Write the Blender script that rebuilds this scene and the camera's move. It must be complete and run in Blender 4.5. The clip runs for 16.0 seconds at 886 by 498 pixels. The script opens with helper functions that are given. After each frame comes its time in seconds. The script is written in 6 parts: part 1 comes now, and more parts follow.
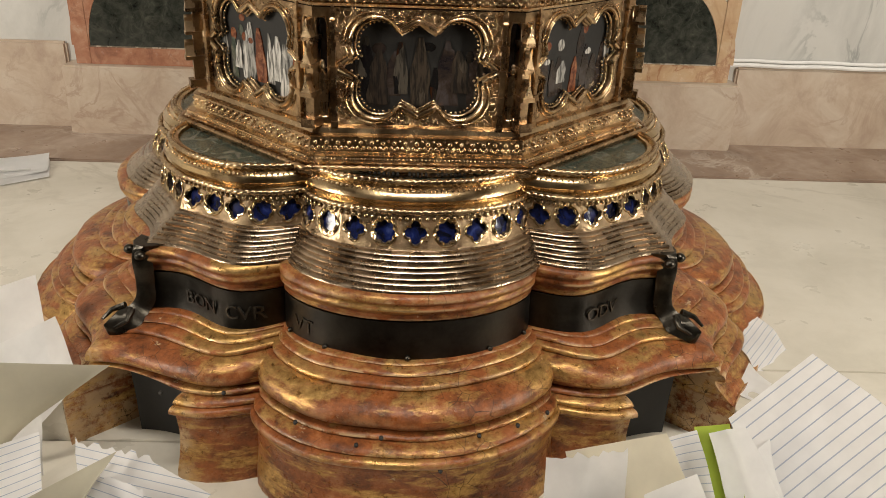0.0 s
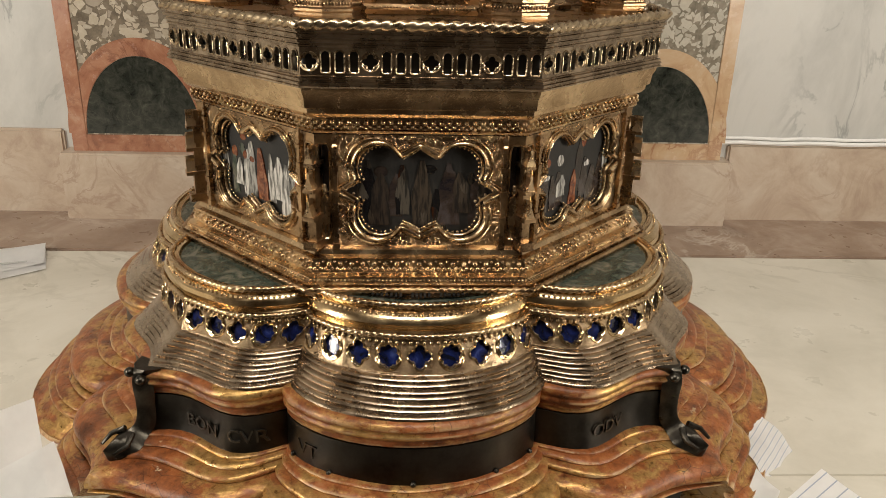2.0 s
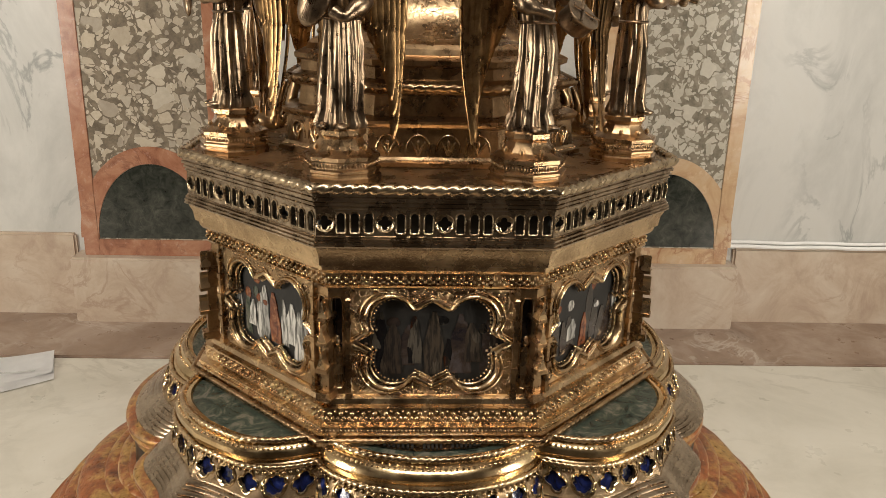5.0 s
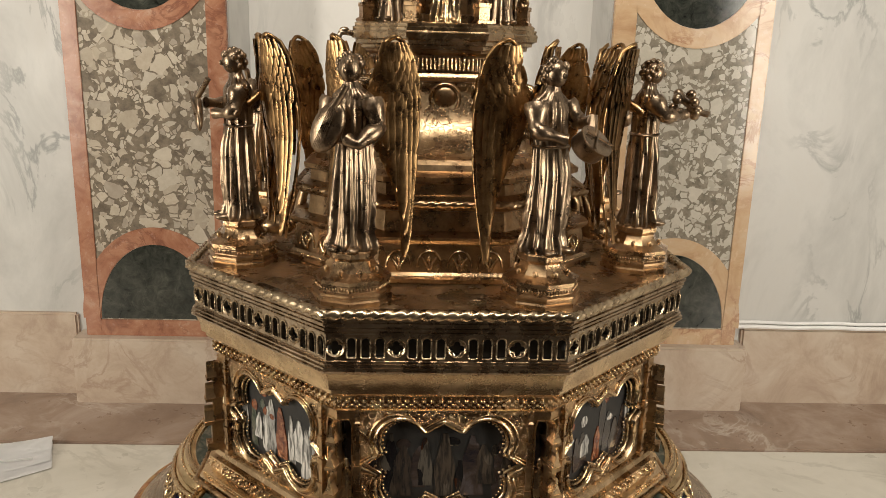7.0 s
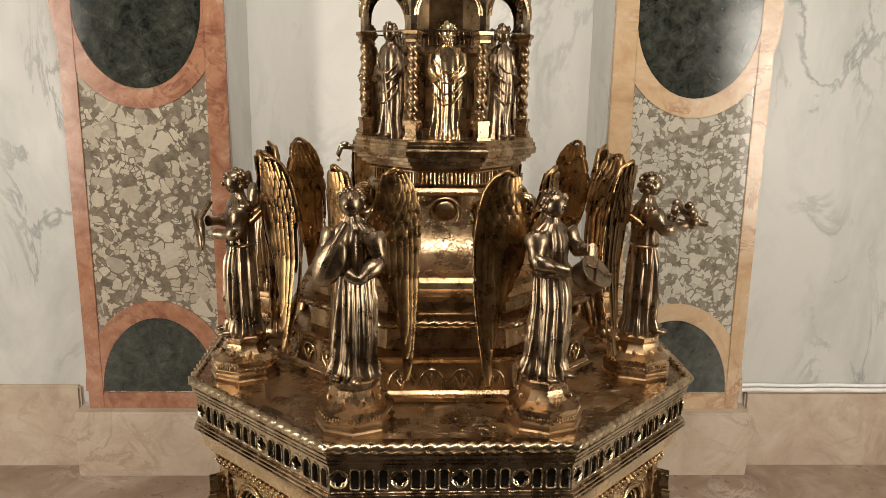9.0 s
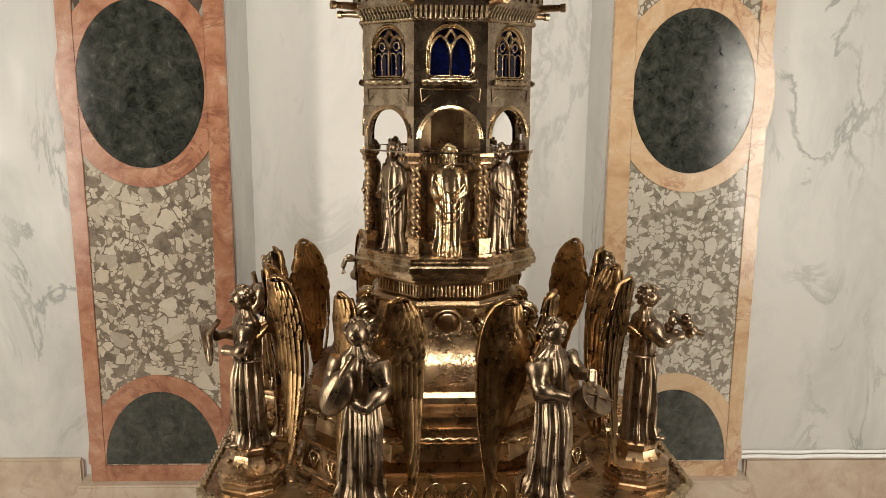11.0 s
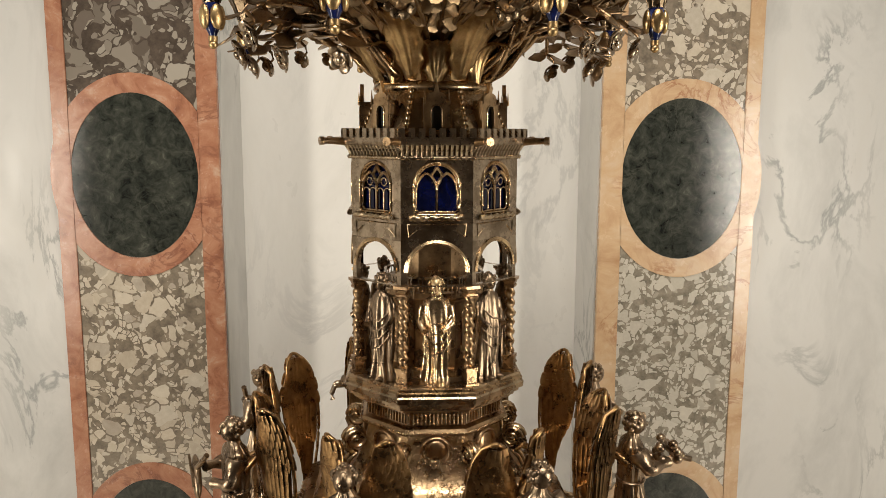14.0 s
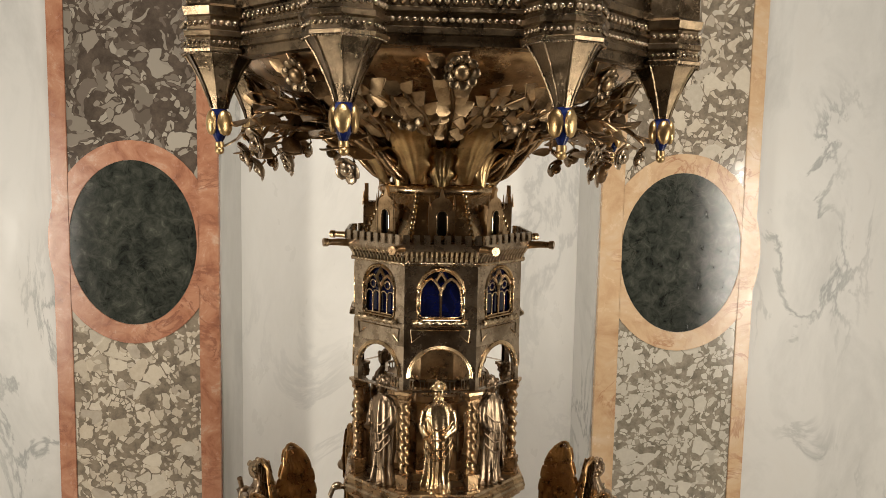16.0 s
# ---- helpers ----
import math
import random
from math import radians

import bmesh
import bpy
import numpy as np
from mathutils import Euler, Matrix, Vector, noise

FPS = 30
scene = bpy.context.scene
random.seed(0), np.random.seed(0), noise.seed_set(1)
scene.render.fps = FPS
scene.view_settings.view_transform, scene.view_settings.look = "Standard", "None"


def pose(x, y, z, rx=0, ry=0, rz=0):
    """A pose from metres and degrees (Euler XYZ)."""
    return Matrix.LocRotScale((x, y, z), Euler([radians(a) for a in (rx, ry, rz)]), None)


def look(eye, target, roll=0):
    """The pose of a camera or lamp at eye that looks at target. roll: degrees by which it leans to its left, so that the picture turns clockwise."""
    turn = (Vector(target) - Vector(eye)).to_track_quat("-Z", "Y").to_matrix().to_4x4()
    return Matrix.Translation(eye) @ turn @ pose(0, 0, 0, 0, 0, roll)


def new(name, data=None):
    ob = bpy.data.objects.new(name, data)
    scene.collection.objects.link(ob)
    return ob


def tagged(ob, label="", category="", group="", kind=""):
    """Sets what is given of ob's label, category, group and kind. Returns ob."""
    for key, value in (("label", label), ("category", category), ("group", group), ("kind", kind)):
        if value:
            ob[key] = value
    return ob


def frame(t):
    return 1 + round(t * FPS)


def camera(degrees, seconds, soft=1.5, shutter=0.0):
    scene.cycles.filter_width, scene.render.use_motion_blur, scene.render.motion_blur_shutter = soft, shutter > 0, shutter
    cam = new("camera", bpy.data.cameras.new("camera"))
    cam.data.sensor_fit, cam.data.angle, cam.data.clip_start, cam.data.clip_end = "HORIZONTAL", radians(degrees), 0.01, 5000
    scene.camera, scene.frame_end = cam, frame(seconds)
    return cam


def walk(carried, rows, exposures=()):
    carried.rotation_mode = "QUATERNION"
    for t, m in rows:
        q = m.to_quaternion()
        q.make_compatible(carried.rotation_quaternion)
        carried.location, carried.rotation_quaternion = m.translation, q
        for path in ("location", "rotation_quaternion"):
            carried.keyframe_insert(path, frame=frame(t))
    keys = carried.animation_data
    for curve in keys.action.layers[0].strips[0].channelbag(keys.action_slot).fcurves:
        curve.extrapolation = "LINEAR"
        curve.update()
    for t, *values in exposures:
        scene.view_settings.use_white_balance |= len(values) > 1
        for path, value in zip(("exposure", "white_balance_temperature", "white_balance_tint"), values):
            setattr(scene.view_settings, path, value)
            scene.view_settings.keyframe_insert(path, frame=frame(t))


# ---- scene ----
# Units of the plan are multiplied by K on the way into the meshes.
K = 0.75

cam = camera(58.3, 16.0, soft=0.85)
METRES, EYE, TILT, LEAN, TURN = 0.85 * K, 0.72 * K, -25.3, -2.0, -1.0
ROWS = [
    (0.0, 0.0, 0.0, 0.0, 0.0, 0.0, -0.0),
    (0.5, -0.009, -0.0024, 0.0423, -0.1, 0.9, 0.07),
    (1.0, -0.0144, 0.0014, 0.0737, -0.41, 1.63, 0.32),
    (1.5, -0.0135, 0.0014, 0.1008, -0.57, 2.39, 0.65),
    (2.0, -0.0159, -0.0002, 0.1206, -0.51, 3.21, 0.88),
    (2.5, -0.0165, -0.0011, 0.14, -0.44, 4.01, 0.78),
    (3.0, -0.0161, -0.0056, 0.1589, -0.3, 4.69, 0.75),
    (3.5, -0.0182, -0.0034, 0.179, -0.29, 5.3, 0.73),
    (4.0, -0.0221, -0.0092, 0.2032, -0.31, 5.99, 0.79),
    (6.5, -0.0399, -0.0288, 0.3473, -0.22, 10.32, 0.6),
    (7.0, -0.0446, -0.0249, 0.3751, -0.3, 11.01, 0.63),
    (7.5, -0.0415, -0.0268, 0.4099, -0.36, 11.42, 0.88),
    (8.0, -0.039, -0.0328, 0.445, -0.24, 11.65, 1.12),
    (8.5, -0.0395, -0.0522, 0.49, -0.13, 12.16, 1.24),
    (9.0, -0.0421, -0.0626, 0.5288, -0.05, 12.49, 1.34),
    (11.5, -0.0467, -0.1456, 0.6961, -0.14, 15.08, 1.91),
    (12.0, -0.0398, -0.1685, 0.7186, 0.01, 15.78, 2.07),
    (12.5, -0.0386, -0.1814, 0.7373, -0.09, 16.33, 1.99),
    (13.0, -0.0359, -0.1922, 0.7548, -0.06, 16.53, 1.95),
    (13.5, -0.0294, -0.1987, 0.7918, -0.15, 16.87, 2.2),
    (14.0, -0.0253, -0.1892, 0.8188, -0.25, 16.88, 2.12),
    (14.5, -0.0313, -0.1939, 0.8432, -0.42, 17.32, 1.98),
    (15.0, -0.0332, -0.2077, 0.8678, -0.69, 17.99, 1.68),
    (15.5, -0.0365, -0.2141, 0.9178, -0.75, 18.7, 1.46),
    (16.0, -0.0395, -0.219, 0.9394, -0.97, 19.1, 1.47),
]
walk(cam, [(t, pose(0, 0, EYE, TILT, LEAN, TURN) @ pose(METRES * x, METRES * y, METRES * z, 90 + pitch, roll, yaw)) for t, x, y, z, yaw, pitch, roll in ROWS])

# ---- light ----
world = bpy.data.worlds.new("chapel_air")
scene.world = world
world.use_nodes = True
world.node_tree.nodes["Background"].inputs[0].default_value = (1.0, 0.86, 0.68, 1)
world.node_tree.nodes["Background"].inputs[1].default_value = 0.02
scene.view_settings.exposure = 0.06


def area_lamp(name, eye, target, size, size_y, watts, colour):
    data = bpy.data.lights.new(name, "AREA")
    data.shape, data.size, data.size_y, data.energy, data.color = "RECTANGLE", size * K, size_y * K, watts * K * K, colour
    ob = new(name, data)
    ob.matrix_world = look(Vector(eye) * K, Vector(target) * K)
    return ob


WARM = (1.0, 0.92, 0.79)
area_lamp("tall_lamp_west", (-2.15, 0.1, 0.95), (0, 1.5, 0.6), 0.26, 1.2, 37, WARM)
area_lamp("tall_lamp_east", (1.85, 0.1, 0.95), (0, 1.5, 0.6), 0.20, 1.2, 30, WARM)
# Unseen overhead fill, added to brighten the niche and upper surfaces.
area_lamp("overhead_fill", (0.0, -0.3, 3.9), (0.0, 1.9, 0.4), 2.0, 0.3, 92, (1.0, 0.93, 0.82))


# ---- materials ----
def material(name):
    m = bpy.data.materials.new(name)
    m.use_nodes = True
    nt = m.node_tree
    return m, nt, nt.nodes["Principled BSDF"]


def node(nt, kind, **values):
    n = nt.nodes.new(kind)
    for key, value in values.items():
        if key in n.inputs:
            n.inputs[key].default_value = value
    return n


def coords(nt, stretch=(1, 1, 1), tilt=0.0):
    c = nt.nodes.new("ShaderNodeTexCoord")
    mp = node(nt, "ShaderNodeMapping", Scale=stretch, Rotation=(0, tilt, 0))
    nt.links.new(c.outputs["Object"], mp.inputs["Vector"])
    return mp.outputs["Vector"]


def noise_tex(nt, vec, scale, detail=5.0, rough=0.6, distortion=0.0):
    n = node(nt, "ShaderNodeTexNoise", Scale=scale, Detail=detail, Roughness=rough, Distortion=distortion)
    nt.links.new(vec, n.inputs["Vector"])
    return n.outputs["Fac"]


def ramp(nt, fac, stops):
    r = nt.nodes.new("ShaderNodeValToRGB")
    e = r.color_ramp.elements
    while len(e) < len(stops):
        e.new(0.5)
    for k, (p, c) in enumerate(stops):
        e[k].position = p
        e[k].color = (*c, 1) if len(c) == 3 else c
    nt.links.new(fac, r.inputs["Fac"])
    return r.outputs["Color"]


def mix(nt, fac, a, b):
    n = nt.nodes.new("ShaderNodeMix")
    n.data_type = "RGBA"
    for value, slot in ((fac, 0), (a, 6), (b, 7)):
        if isinstance(value, (float, int)):
            n.inputs[slot].default_value = value
        elif isinstance(value, tuple):
            n.inputs[slot].default_value = (*value, 1)
        else:
            nt.links.new(value, n.inputs[slot])
    return n.outputs[2]


def bump(nt, bsdf, height, strength, distance):
    b = node(nt, "ShaderNodeBump", Strength=strength, Distance=distance)
    nt.links.new(height, b.inputs["Height"])
    nt.links.new(b.outputs["Normal"], bsdf.inputs["Normal"])


def grey(lo, hi):
    return [(0.3, (lo,) * 3), (0.7, (hi,) * 3)]


def metal(name, clean, dirty, rough=(0.2, 0.45), scale=30, relief=0.15, chased=0.0, chased_scale=90, level=(0.30, 0.68)):
    m, nt, bsdf = material(name)
    v = coords(nt)
    big = noise_tex(nt, v, scale, 6, 0.65)
    fine = noise_tex(nt, v, scale * 9, 4, 0.7)
    both = mix(nt, 0.22, big, fine)
    nt.links.new(ramp(nt, both, [(level[0], dirty), (level[1], clean)]), bsdf.inputs["Base Color"])
    nt.links.new(ramp(nt, big, grey(*rough)), bsdf.inputs["Roughness"])
    bsdf.inputs["Metallic"].default_value = 1.0
    height = mix(nt, 0.45, big, fine)
    if chased:
        w = node(nt, "ShaderNodeTexNoise", Scale=chased_scale, Detail=1.0, Roughness=0.4, Distortion=2.6)
        nt.links.new(v, w.inputs["Vector"])
        lines = ramp(nt, w.outputs["Fac"], [(0.42, (0, 0, 0)), (0.48, (1, 1, 1)), (0.52, (1, 1, 1)), (0.58, (0, 0, 0))])
        height = mix(nt, chased, height, lines)
    bump(nt, bsdf, height, relief, 0.0015)
    return m


GOLD = metal("gilt_silver", (0.76, 0.565, 0.345), (0.29, 0.185, 0.095), (0.17, 0.34), relief=0.28)
GOLD_CHASED = metal("chased_gilt", (0.64, 0.455, 0.265), (0.17, 0.10, 0.05), (0.20, 0.37), relief=0.55, chased=0.9, chased_scale=85)
GILT_FINE = metal("finely_chased_gilt", (0.58, 0.44, 0.28), (0.19, 0.122, 0.068), (0.24, 0.42), scale=55, relief=0.60, chased=0.85, chased_scale=170)
GOLD_DARK = metal("tarnished_gilt", (0.62, 0.425, 0.24), (0.15, 0.085, 0.042), (0.21, 0.38), scale=40, relief=0.28)
SILVER = metal("tarnished_silver", (0.58, 0.465, 0.34), (0.17, 0.118, 0.074), (0.19, 0.36), scale=35, relief=0.28)
SILVER_GILT = metal("worn_silver_gilt", (0.70, 0.555, 0.375), (0.21, 0.143, 0.082), (0.19, 0.36), scale=55, relief=0.28)
STATUE = metal("statue_silver", (0.45, 0.335, 0.225), (0.085, 0.053, 0.032), (0.23, 0.40), scale=70, relief=0.28)
WING = metal("gilt_wing", (0.56, 0.35, 0.16), (0.13, 0.064, 0.026), (0.22, 0.38), scale=60, relief=0.30)
HEM = metal("stepped_silver", (0.56, 0.445, 0.325), (0.17, 0.118, 0.074), (0.20, 0.34), scale=35, relief=0.16)
BRIGHT = metal("bright_gilt", (0.82, 0.63, 0.37), (0.40, 0.265, 0.13), (0.13, 0.28), scale=40, relief=0.16)
LEAF = metal("gilt_leaf", (0.80, 0.58, 0.29), (0.30, 0.18, 0.08), (0.28, 0.44), scale=45, relief=0.35)
LEAF_DARK = metal("tarnished_leaf", (0.50, 0.355, 0.205), (0.10, 0.058, 0.03), (0.26, 0.44), scale=50, relief=0.40)
SHRINE = metal("blackened_silver", (0.33, 0.245, 0.155), (0.055, 0.038, 0.024), (0.20, 0.38), scale=40, relief=0.22, chased=0.4, chased_scale=130)
DARK_METAL = metal("blackened_band", (0.075, 0.07, 0.062), (0.03, 0.028, 0.025), (0.28, 0.45), scale=25, relief=0.2)
BRONZE = metal("blackened_bronze", (0.10, 0.09, 0.075), (0.03, 0.027, 0.022), (0.24, 0.42), scale=60, relief=0.3)
LETTER = metal("worn_letter", (0.12, 0.112, 0.098), (0.05, 0.047, 0.042), (0.3, 0.5), scale=90)


def gilt_wood():
    m, nt, bsdf = material("worn_gilded_wood")
    v1 = coords(nt)
    wear = noise_tex(nt, coords(nt, (1, 1, 3.2)), 13, 8, 0.74)
    fine = noise_tex(nt, v1, 130, 5, 0.7)
    streak = noise_tex(nt, coords(nt, (1, 1, 4)), 17, 6, 0.66)
    w = mix(nt, 0.5, wear, streak)
    mask = ramp(nt, w, [(0.49, (0, 0, 0)), (0.575, (1, 1, 1))])
    bole = ramp(nt, noise_tex(nt, v1, 38, 8, 0.76), [(0.30, (0.03, 0.011, 0.005)), (0.42, (0.13, 0.040, 0.013)), (0.56, (0.26, 0.083, 0.026)), (0.72, (0.38, 0.18, 0.08))])
    leaf = ramp(nt, fine, [(0.3, (0.30, 0.155, 0.045)), (0.7, (0.72, 0.46, 0.17))])
    base = mix(nt, mask, bole, leaf)
    chips = ramp(nt, noise_tex(nt, v1, 48, 5, 0.78), [(0.66, (0, 0, 0)), (0.69, (1, 1, 1))])
    base = mix(nt, chips, base, (0.46, 0.33, 0.20))
    crack = node(nt, "ShaderNodeTexVoronoi", Scale=52.0, Randomness=1.0)
    crack.feature = "DISTANCE_TO_EDGE"
    nt.links.new(v1, crack.inputs["Vector"])
    lines = ramp(nt, crack.outputs["Distance"], [(0.0, (1, 1, 1)), (0.018, (0, 0, 0))])
    some = ramp(nt, noise_tex(nt, v1, 9, 4, 0.6), [(0.52, (0, 0, 0)), (0.6, (1, 1, 1))])
    geo = nt.nodes.new("ShaderNodeNewGeometry")
    edge = ramp(nt, geo.outputs["Pointiness"], [(0.525, (0, 0, 0)), (0.56, (1, 1, 1))])
    torn = ramp(nt, noise_tex(nt, v1, 40, 5, 0.7), [(0.44, (0, 0, 0)), (0.56, (0.85, 0.85, 0.85))])
    base = mix(nt, mix(nt, torn, (0.0, 0.0, 0.0), edge), base, (0.52, 0.36, 0.20))
    where = mix(nt, some, (0.0, 0.0, 0.0), lines)
    nt.links.new(mix(nt, where, base, (0.02, 0.010, 0.005)), bsdf.inputs["Base Color"])
    nt.links.new(ramp(nt, mask, [(0.0, (0.0, 0.0, 0.0)), (1.0, (0.85, 0.85, 0.85))]), bsdf.inputs["Metallic"])
    nt.links.new(ramp(nt, fine, grey(0.22, 0.46)), bsdf.inputs["Roughness"])
    bsdf.inputs["Specular IOR Level"].default_value = 0.35
    bump(nt, bsdf, mix(nt, 0.5, mix(nt, 0.5, wear, fine), mix(nt, chips, w, (0.9, 0.9, 0.9))), 0.6, 0.004)
    return m


WOOD = gilt_wood()


def enamel(name, stops, scale, rough=0.12, flake=0.0):
    m, nt, bsdf = material(name)
    v = coords(nt)
    n = noise_tex(nt, v, scale, 5, 0.65, 1.2)
    nt.links.new(ramp(nt, n, stops), bsdf.inputs["Base Color"])
    bsdf.inputs["Roughness"].default_value = rough
    bump(nt, bsdf, noise_tex(nt, v, scale * 4, 3, 0.6), 0.12, 0.002)
    return m


BLUE = enamel("blue_enamel", [(0.38, (0.004, 0.005, 0.012)), (0.58, (0.010, 0.018, 0.10)), (0.80, (0.07, 0.10, 0.26))], 45)
DEEP_BLUE = enamel("deep_blue_glass", [(0.3, (0.001, 0.002, 0.010)), (0.7, (0.003, 0.006, 0.055))], 40, 0.08)
GREEN_ENAMEL = enamel("green_enamel", [(0.32, (0.02, 0.025, 0.022)), (0.5, (0.05, 0.065, 0.05)), (0.62, (0.15, 0.14, 0.11)), (0.72, (0.04, 0.05, 0.06))], 38, 0.2)
PICTURE = enamel("dark_picture_enamel", [(0.3, (0.012, 0.010, 0.012)), (0.5, (0.035, 0.025, 0.02)), (0.66, (0.06, 0.05, 0.05)), (0.8, (0.12, 0.05, 0.02))], 34, 0.1)
PALE = enamel("pale_enamel", [(0.35, (0.10, 0.095, 0.09)), (0.48, (0.42, 0.41, 0.39)), (0.7, (0.62, 0.60, 0.56))], 60, 0.18)
RUST_ENAMEL = enamel("rust_enamel", [(0.32, (0.05, 0.016, 0.010)), (0.52, (0.17, 0.05, 0.022)), (0.72, (0.34, 0.15, 0.07))], 90, 0.16)


def painted(name, tones, scale):
    """Enamel painting reduced to upright folds and plain patches."""
    m, nt, bsdf = material(name)
    v = coords(nt, (1, 1, 0.42))
    warp = node(nt, "ShaderNodeTexNoise", Scale=scale * 1.2, Detail=3.0)
    nt.links.new(v, warp.inputs["Vector"])
    shift = nt.nodes.new("ShaderNodeVectorMath")
    shift.operation = "MULTIPLY_ADD"
    nt.links.new(warp.outputs["Color"], shift.inputs[0])
    shift.inputs[1].default_value = (0.9 / scale,) * 3
    nt.links.new(v, shift.inputs[2])
    vo = node(nt, "ShaderNodeTexVoronoi", Scale=scale, Randomness=1.0)
    nt.links.new(shift.outputs[0], vo.inputs["Vector"])
    pick = nt.nodes.new("ShaderNodeSeparateColor")
    nt.links.new(vo.outputs["Color"], pick.inputs[0])
    patch = ramp(nt, pick.outputs[0], [(k / len(tones), c) for k, c in enumerate(tones)])
    patch.node.color_ramp.interpolation = "CONSTANT"
    folds = ramp(nt, noise_tex(nt, coords(nt, (1, 1, 0.16)), scale * 6, 3, 0.6), [(0.42, (0, 0, 0)), (0.56, (1, 1, 1))])
    nt.links.new(mix(nt, folds, mix(nt, 0.75, patch, (0.01, 0.01, 0.01)), patch), bsdf.inputs["Base Color"])
    bsdf.inputs["Roughness"].default_value = 0.16
    bump(nt, bsdf, folds, 0.1, 0.001)
    return m


# Dark tones paint in the dim look of the front picture.
PAINTED_SHADED = painted("shaded_painted_enamel", [(0.006, 0.005, 0.006), (0.045, 0.038, 0.03), (0.008, 0.007, 0.007), (0.02, 0.016, 0.012), (0.005, 0.005, 0.006), (0.07, 0.06, 0.048), (0.03, 0.012, 0.006)], 62)
# Near-black stand-in for shade in openings; also lettering and enamel ground.
SHADE_AND_BLACK = enamel("shade_and_black", [(0.3, (0.006, 0.006, 0.006)), (0.7, (0.014, 0.012, 0.01))], 30, 0.6)


def stone(name, stops, scale=6.0, vein=None, vein_scale=2.2, vein_amount=0.5, rough=(0.2, 0.35), relief=0.05, stretch=(1, 1, 1), tilt=0.0):
    m, nt, bsdf = material(name)
    v = coords(nt, stretch, tilt)
    n = noise_tex(nt, v, scale, 8, 0.68, 0.6)
    col = ramp(nt, n, stops)
    if vein:
        w = noise_tex(nt, v, vein_scale, 7, 0.62, 1.6)
        lines = ramp(nt, w, [(0.468, (0, 0, 0)), (0.497, (vein_amount,) * 3), (0.505, (vein_amount,) * 3), (0.532, (0, 0, 0))])
        patch = ramp(nt, noise_tex(nt, v, vein_scale * 0.7, 3, 0.5), [(0.47, (0, 0, 0)), (0.62, (1, 1, 1))])
        col = mix(nt, mix(nt, patch, (0.0, 0.0, 0.0), lines), col, vein)
    nt.links.new(col, bsdf.inputs["Base Color"])
    nt.links.new(ramp(nt, noise_tex(nt, v, scale * 4, 4, 0.6), grey(*rough)), bsdf.inputs["Roughness"])
    bump(nt, bsdf, noise_tex(nt, v, scale * 12, 4, 0.65), relief, 0.003)
    return m


def breccia(name, matrix, clasts, scale, warped=1.5):
    m, nt, bsdf = material(name)
    v = coords(nt)
    warp = node(nt, "ShaderNodeTexNoise", Scale=scale * 0.5, Detail=3.0)
    nt.links.new(v, warp.inputs["Vector"])
    shift = nt.nodes.new("ShaderNodeVectorMath")
    shift.operation = "MULTIPLY_ADD"
    nt.links.new(warp.outputs["Color"], shift.inputs[0])
    shift.inputs[1].default_value = (warped / scale,) * 3
    nt.links.new(v, shift.inputs[2])
    col = ramp(nt, noise_tex(nt, v, scale * 1.6, 6, 0.7), [(0.35, tuple(c * 0.7 for c in matrix)), (0.65, tuple(c * 1.3 for c in matrix))])
    for s, keep, edge in ((scale * 3.2, 0.62, 0.08), (scale * 1.8, 0.70, 0.08), (scale, 0.78, 0.06)):
        cell = []
        for feature in ("F1", "DISTANCE_TO_EDGE"):
            vo = node(nt, "ShaderNodeTexVoronoi", Scale=s, Randomness=1.0)
            vo.feature = feature
            nt.links.new(shift.outputs[0], vo.inputs["Vector"])
            cell.append(vo)
        pick = nt.nodes.new("ShaderNodeSeparateColor")
        nt.links.new(cell[0].outputs["Color"], pick.inputs[0])
        inside = ramp(nt, cell[1].outputs["Distance"], [(edge * 0.7, (0, 0, 0)), (edge * 1.15, (1, 1, 1))])
        chosen = ramp(nt, pick.outputs[0], [(keep - 0.01, (0, 0, 0)), (keep + 0.01, (1, 1, 1))])
        both = nt.nodes.new("ShaderNodeMath")
        both.operation = "MULTIPLY"
        nt.links.new(inside, both.inputs[0])
        nt.links.new(chosen, both.inputs[1])
        tone = ramp(nt, pick.outputs[1], [(k / (len(clasts) - 1), c) for k, c in enumerate(clasts)])
        tone = mix(nt, 0.5, tone, mix(nt, noise_tex(nt, v, s * 2.5, 5, 0.7), tuple(c * 0.55 for c in clasts[0]), clasts[-1]))
        col = mix(nt, both.outputs[0], col, tone)
    nt.links.new(col, bsdf.inputs["Base Color"])
    bsdf.inputs["Roughness"].default_value = 0.11
    bump(nt, bsdf, noise_tex(nt, v, 60, 3, 0.6), 0.03, 0.003)
    return m


WHITE_MARBLE = stone("white_marble", [(0.3, (0.44, 0.435, 0.415)), (0.55, (0.575, 0.565, 0.54)), (0.8, (0.55, 0.53, 0.495))], 3.4, (0.27, 0.275, 0.265), 3.3, 0.85, (0.35, 0.5), stretch=(1.7, 1.0, 0.75), tilt=0.55)
NICHE_MARBLE = stone("niche_marble", [(0.3, (0.67, 0.655, 0.62)), (0.7, (0.78, 0.765, 0.735))], 3.6, (0.44, 0.44, 0.43), 2.6, 0.45, (0.25, 0.4), stretch=(1.3, 1.0, 0.7), tilt=-0.4)
RED_MARBLE = stone("red_marble", [(0.30, (0.20, 0.080, 0.048)), (0.45, (0.35, 0.155, 0.090)), (0.58, (0.43, 0.215, 0.130)), (0.72, (0.52, 0.37, 0.27))], 19, (0.18, 0.07, 0.045), 9, 0.7, (0.16, 0.3))
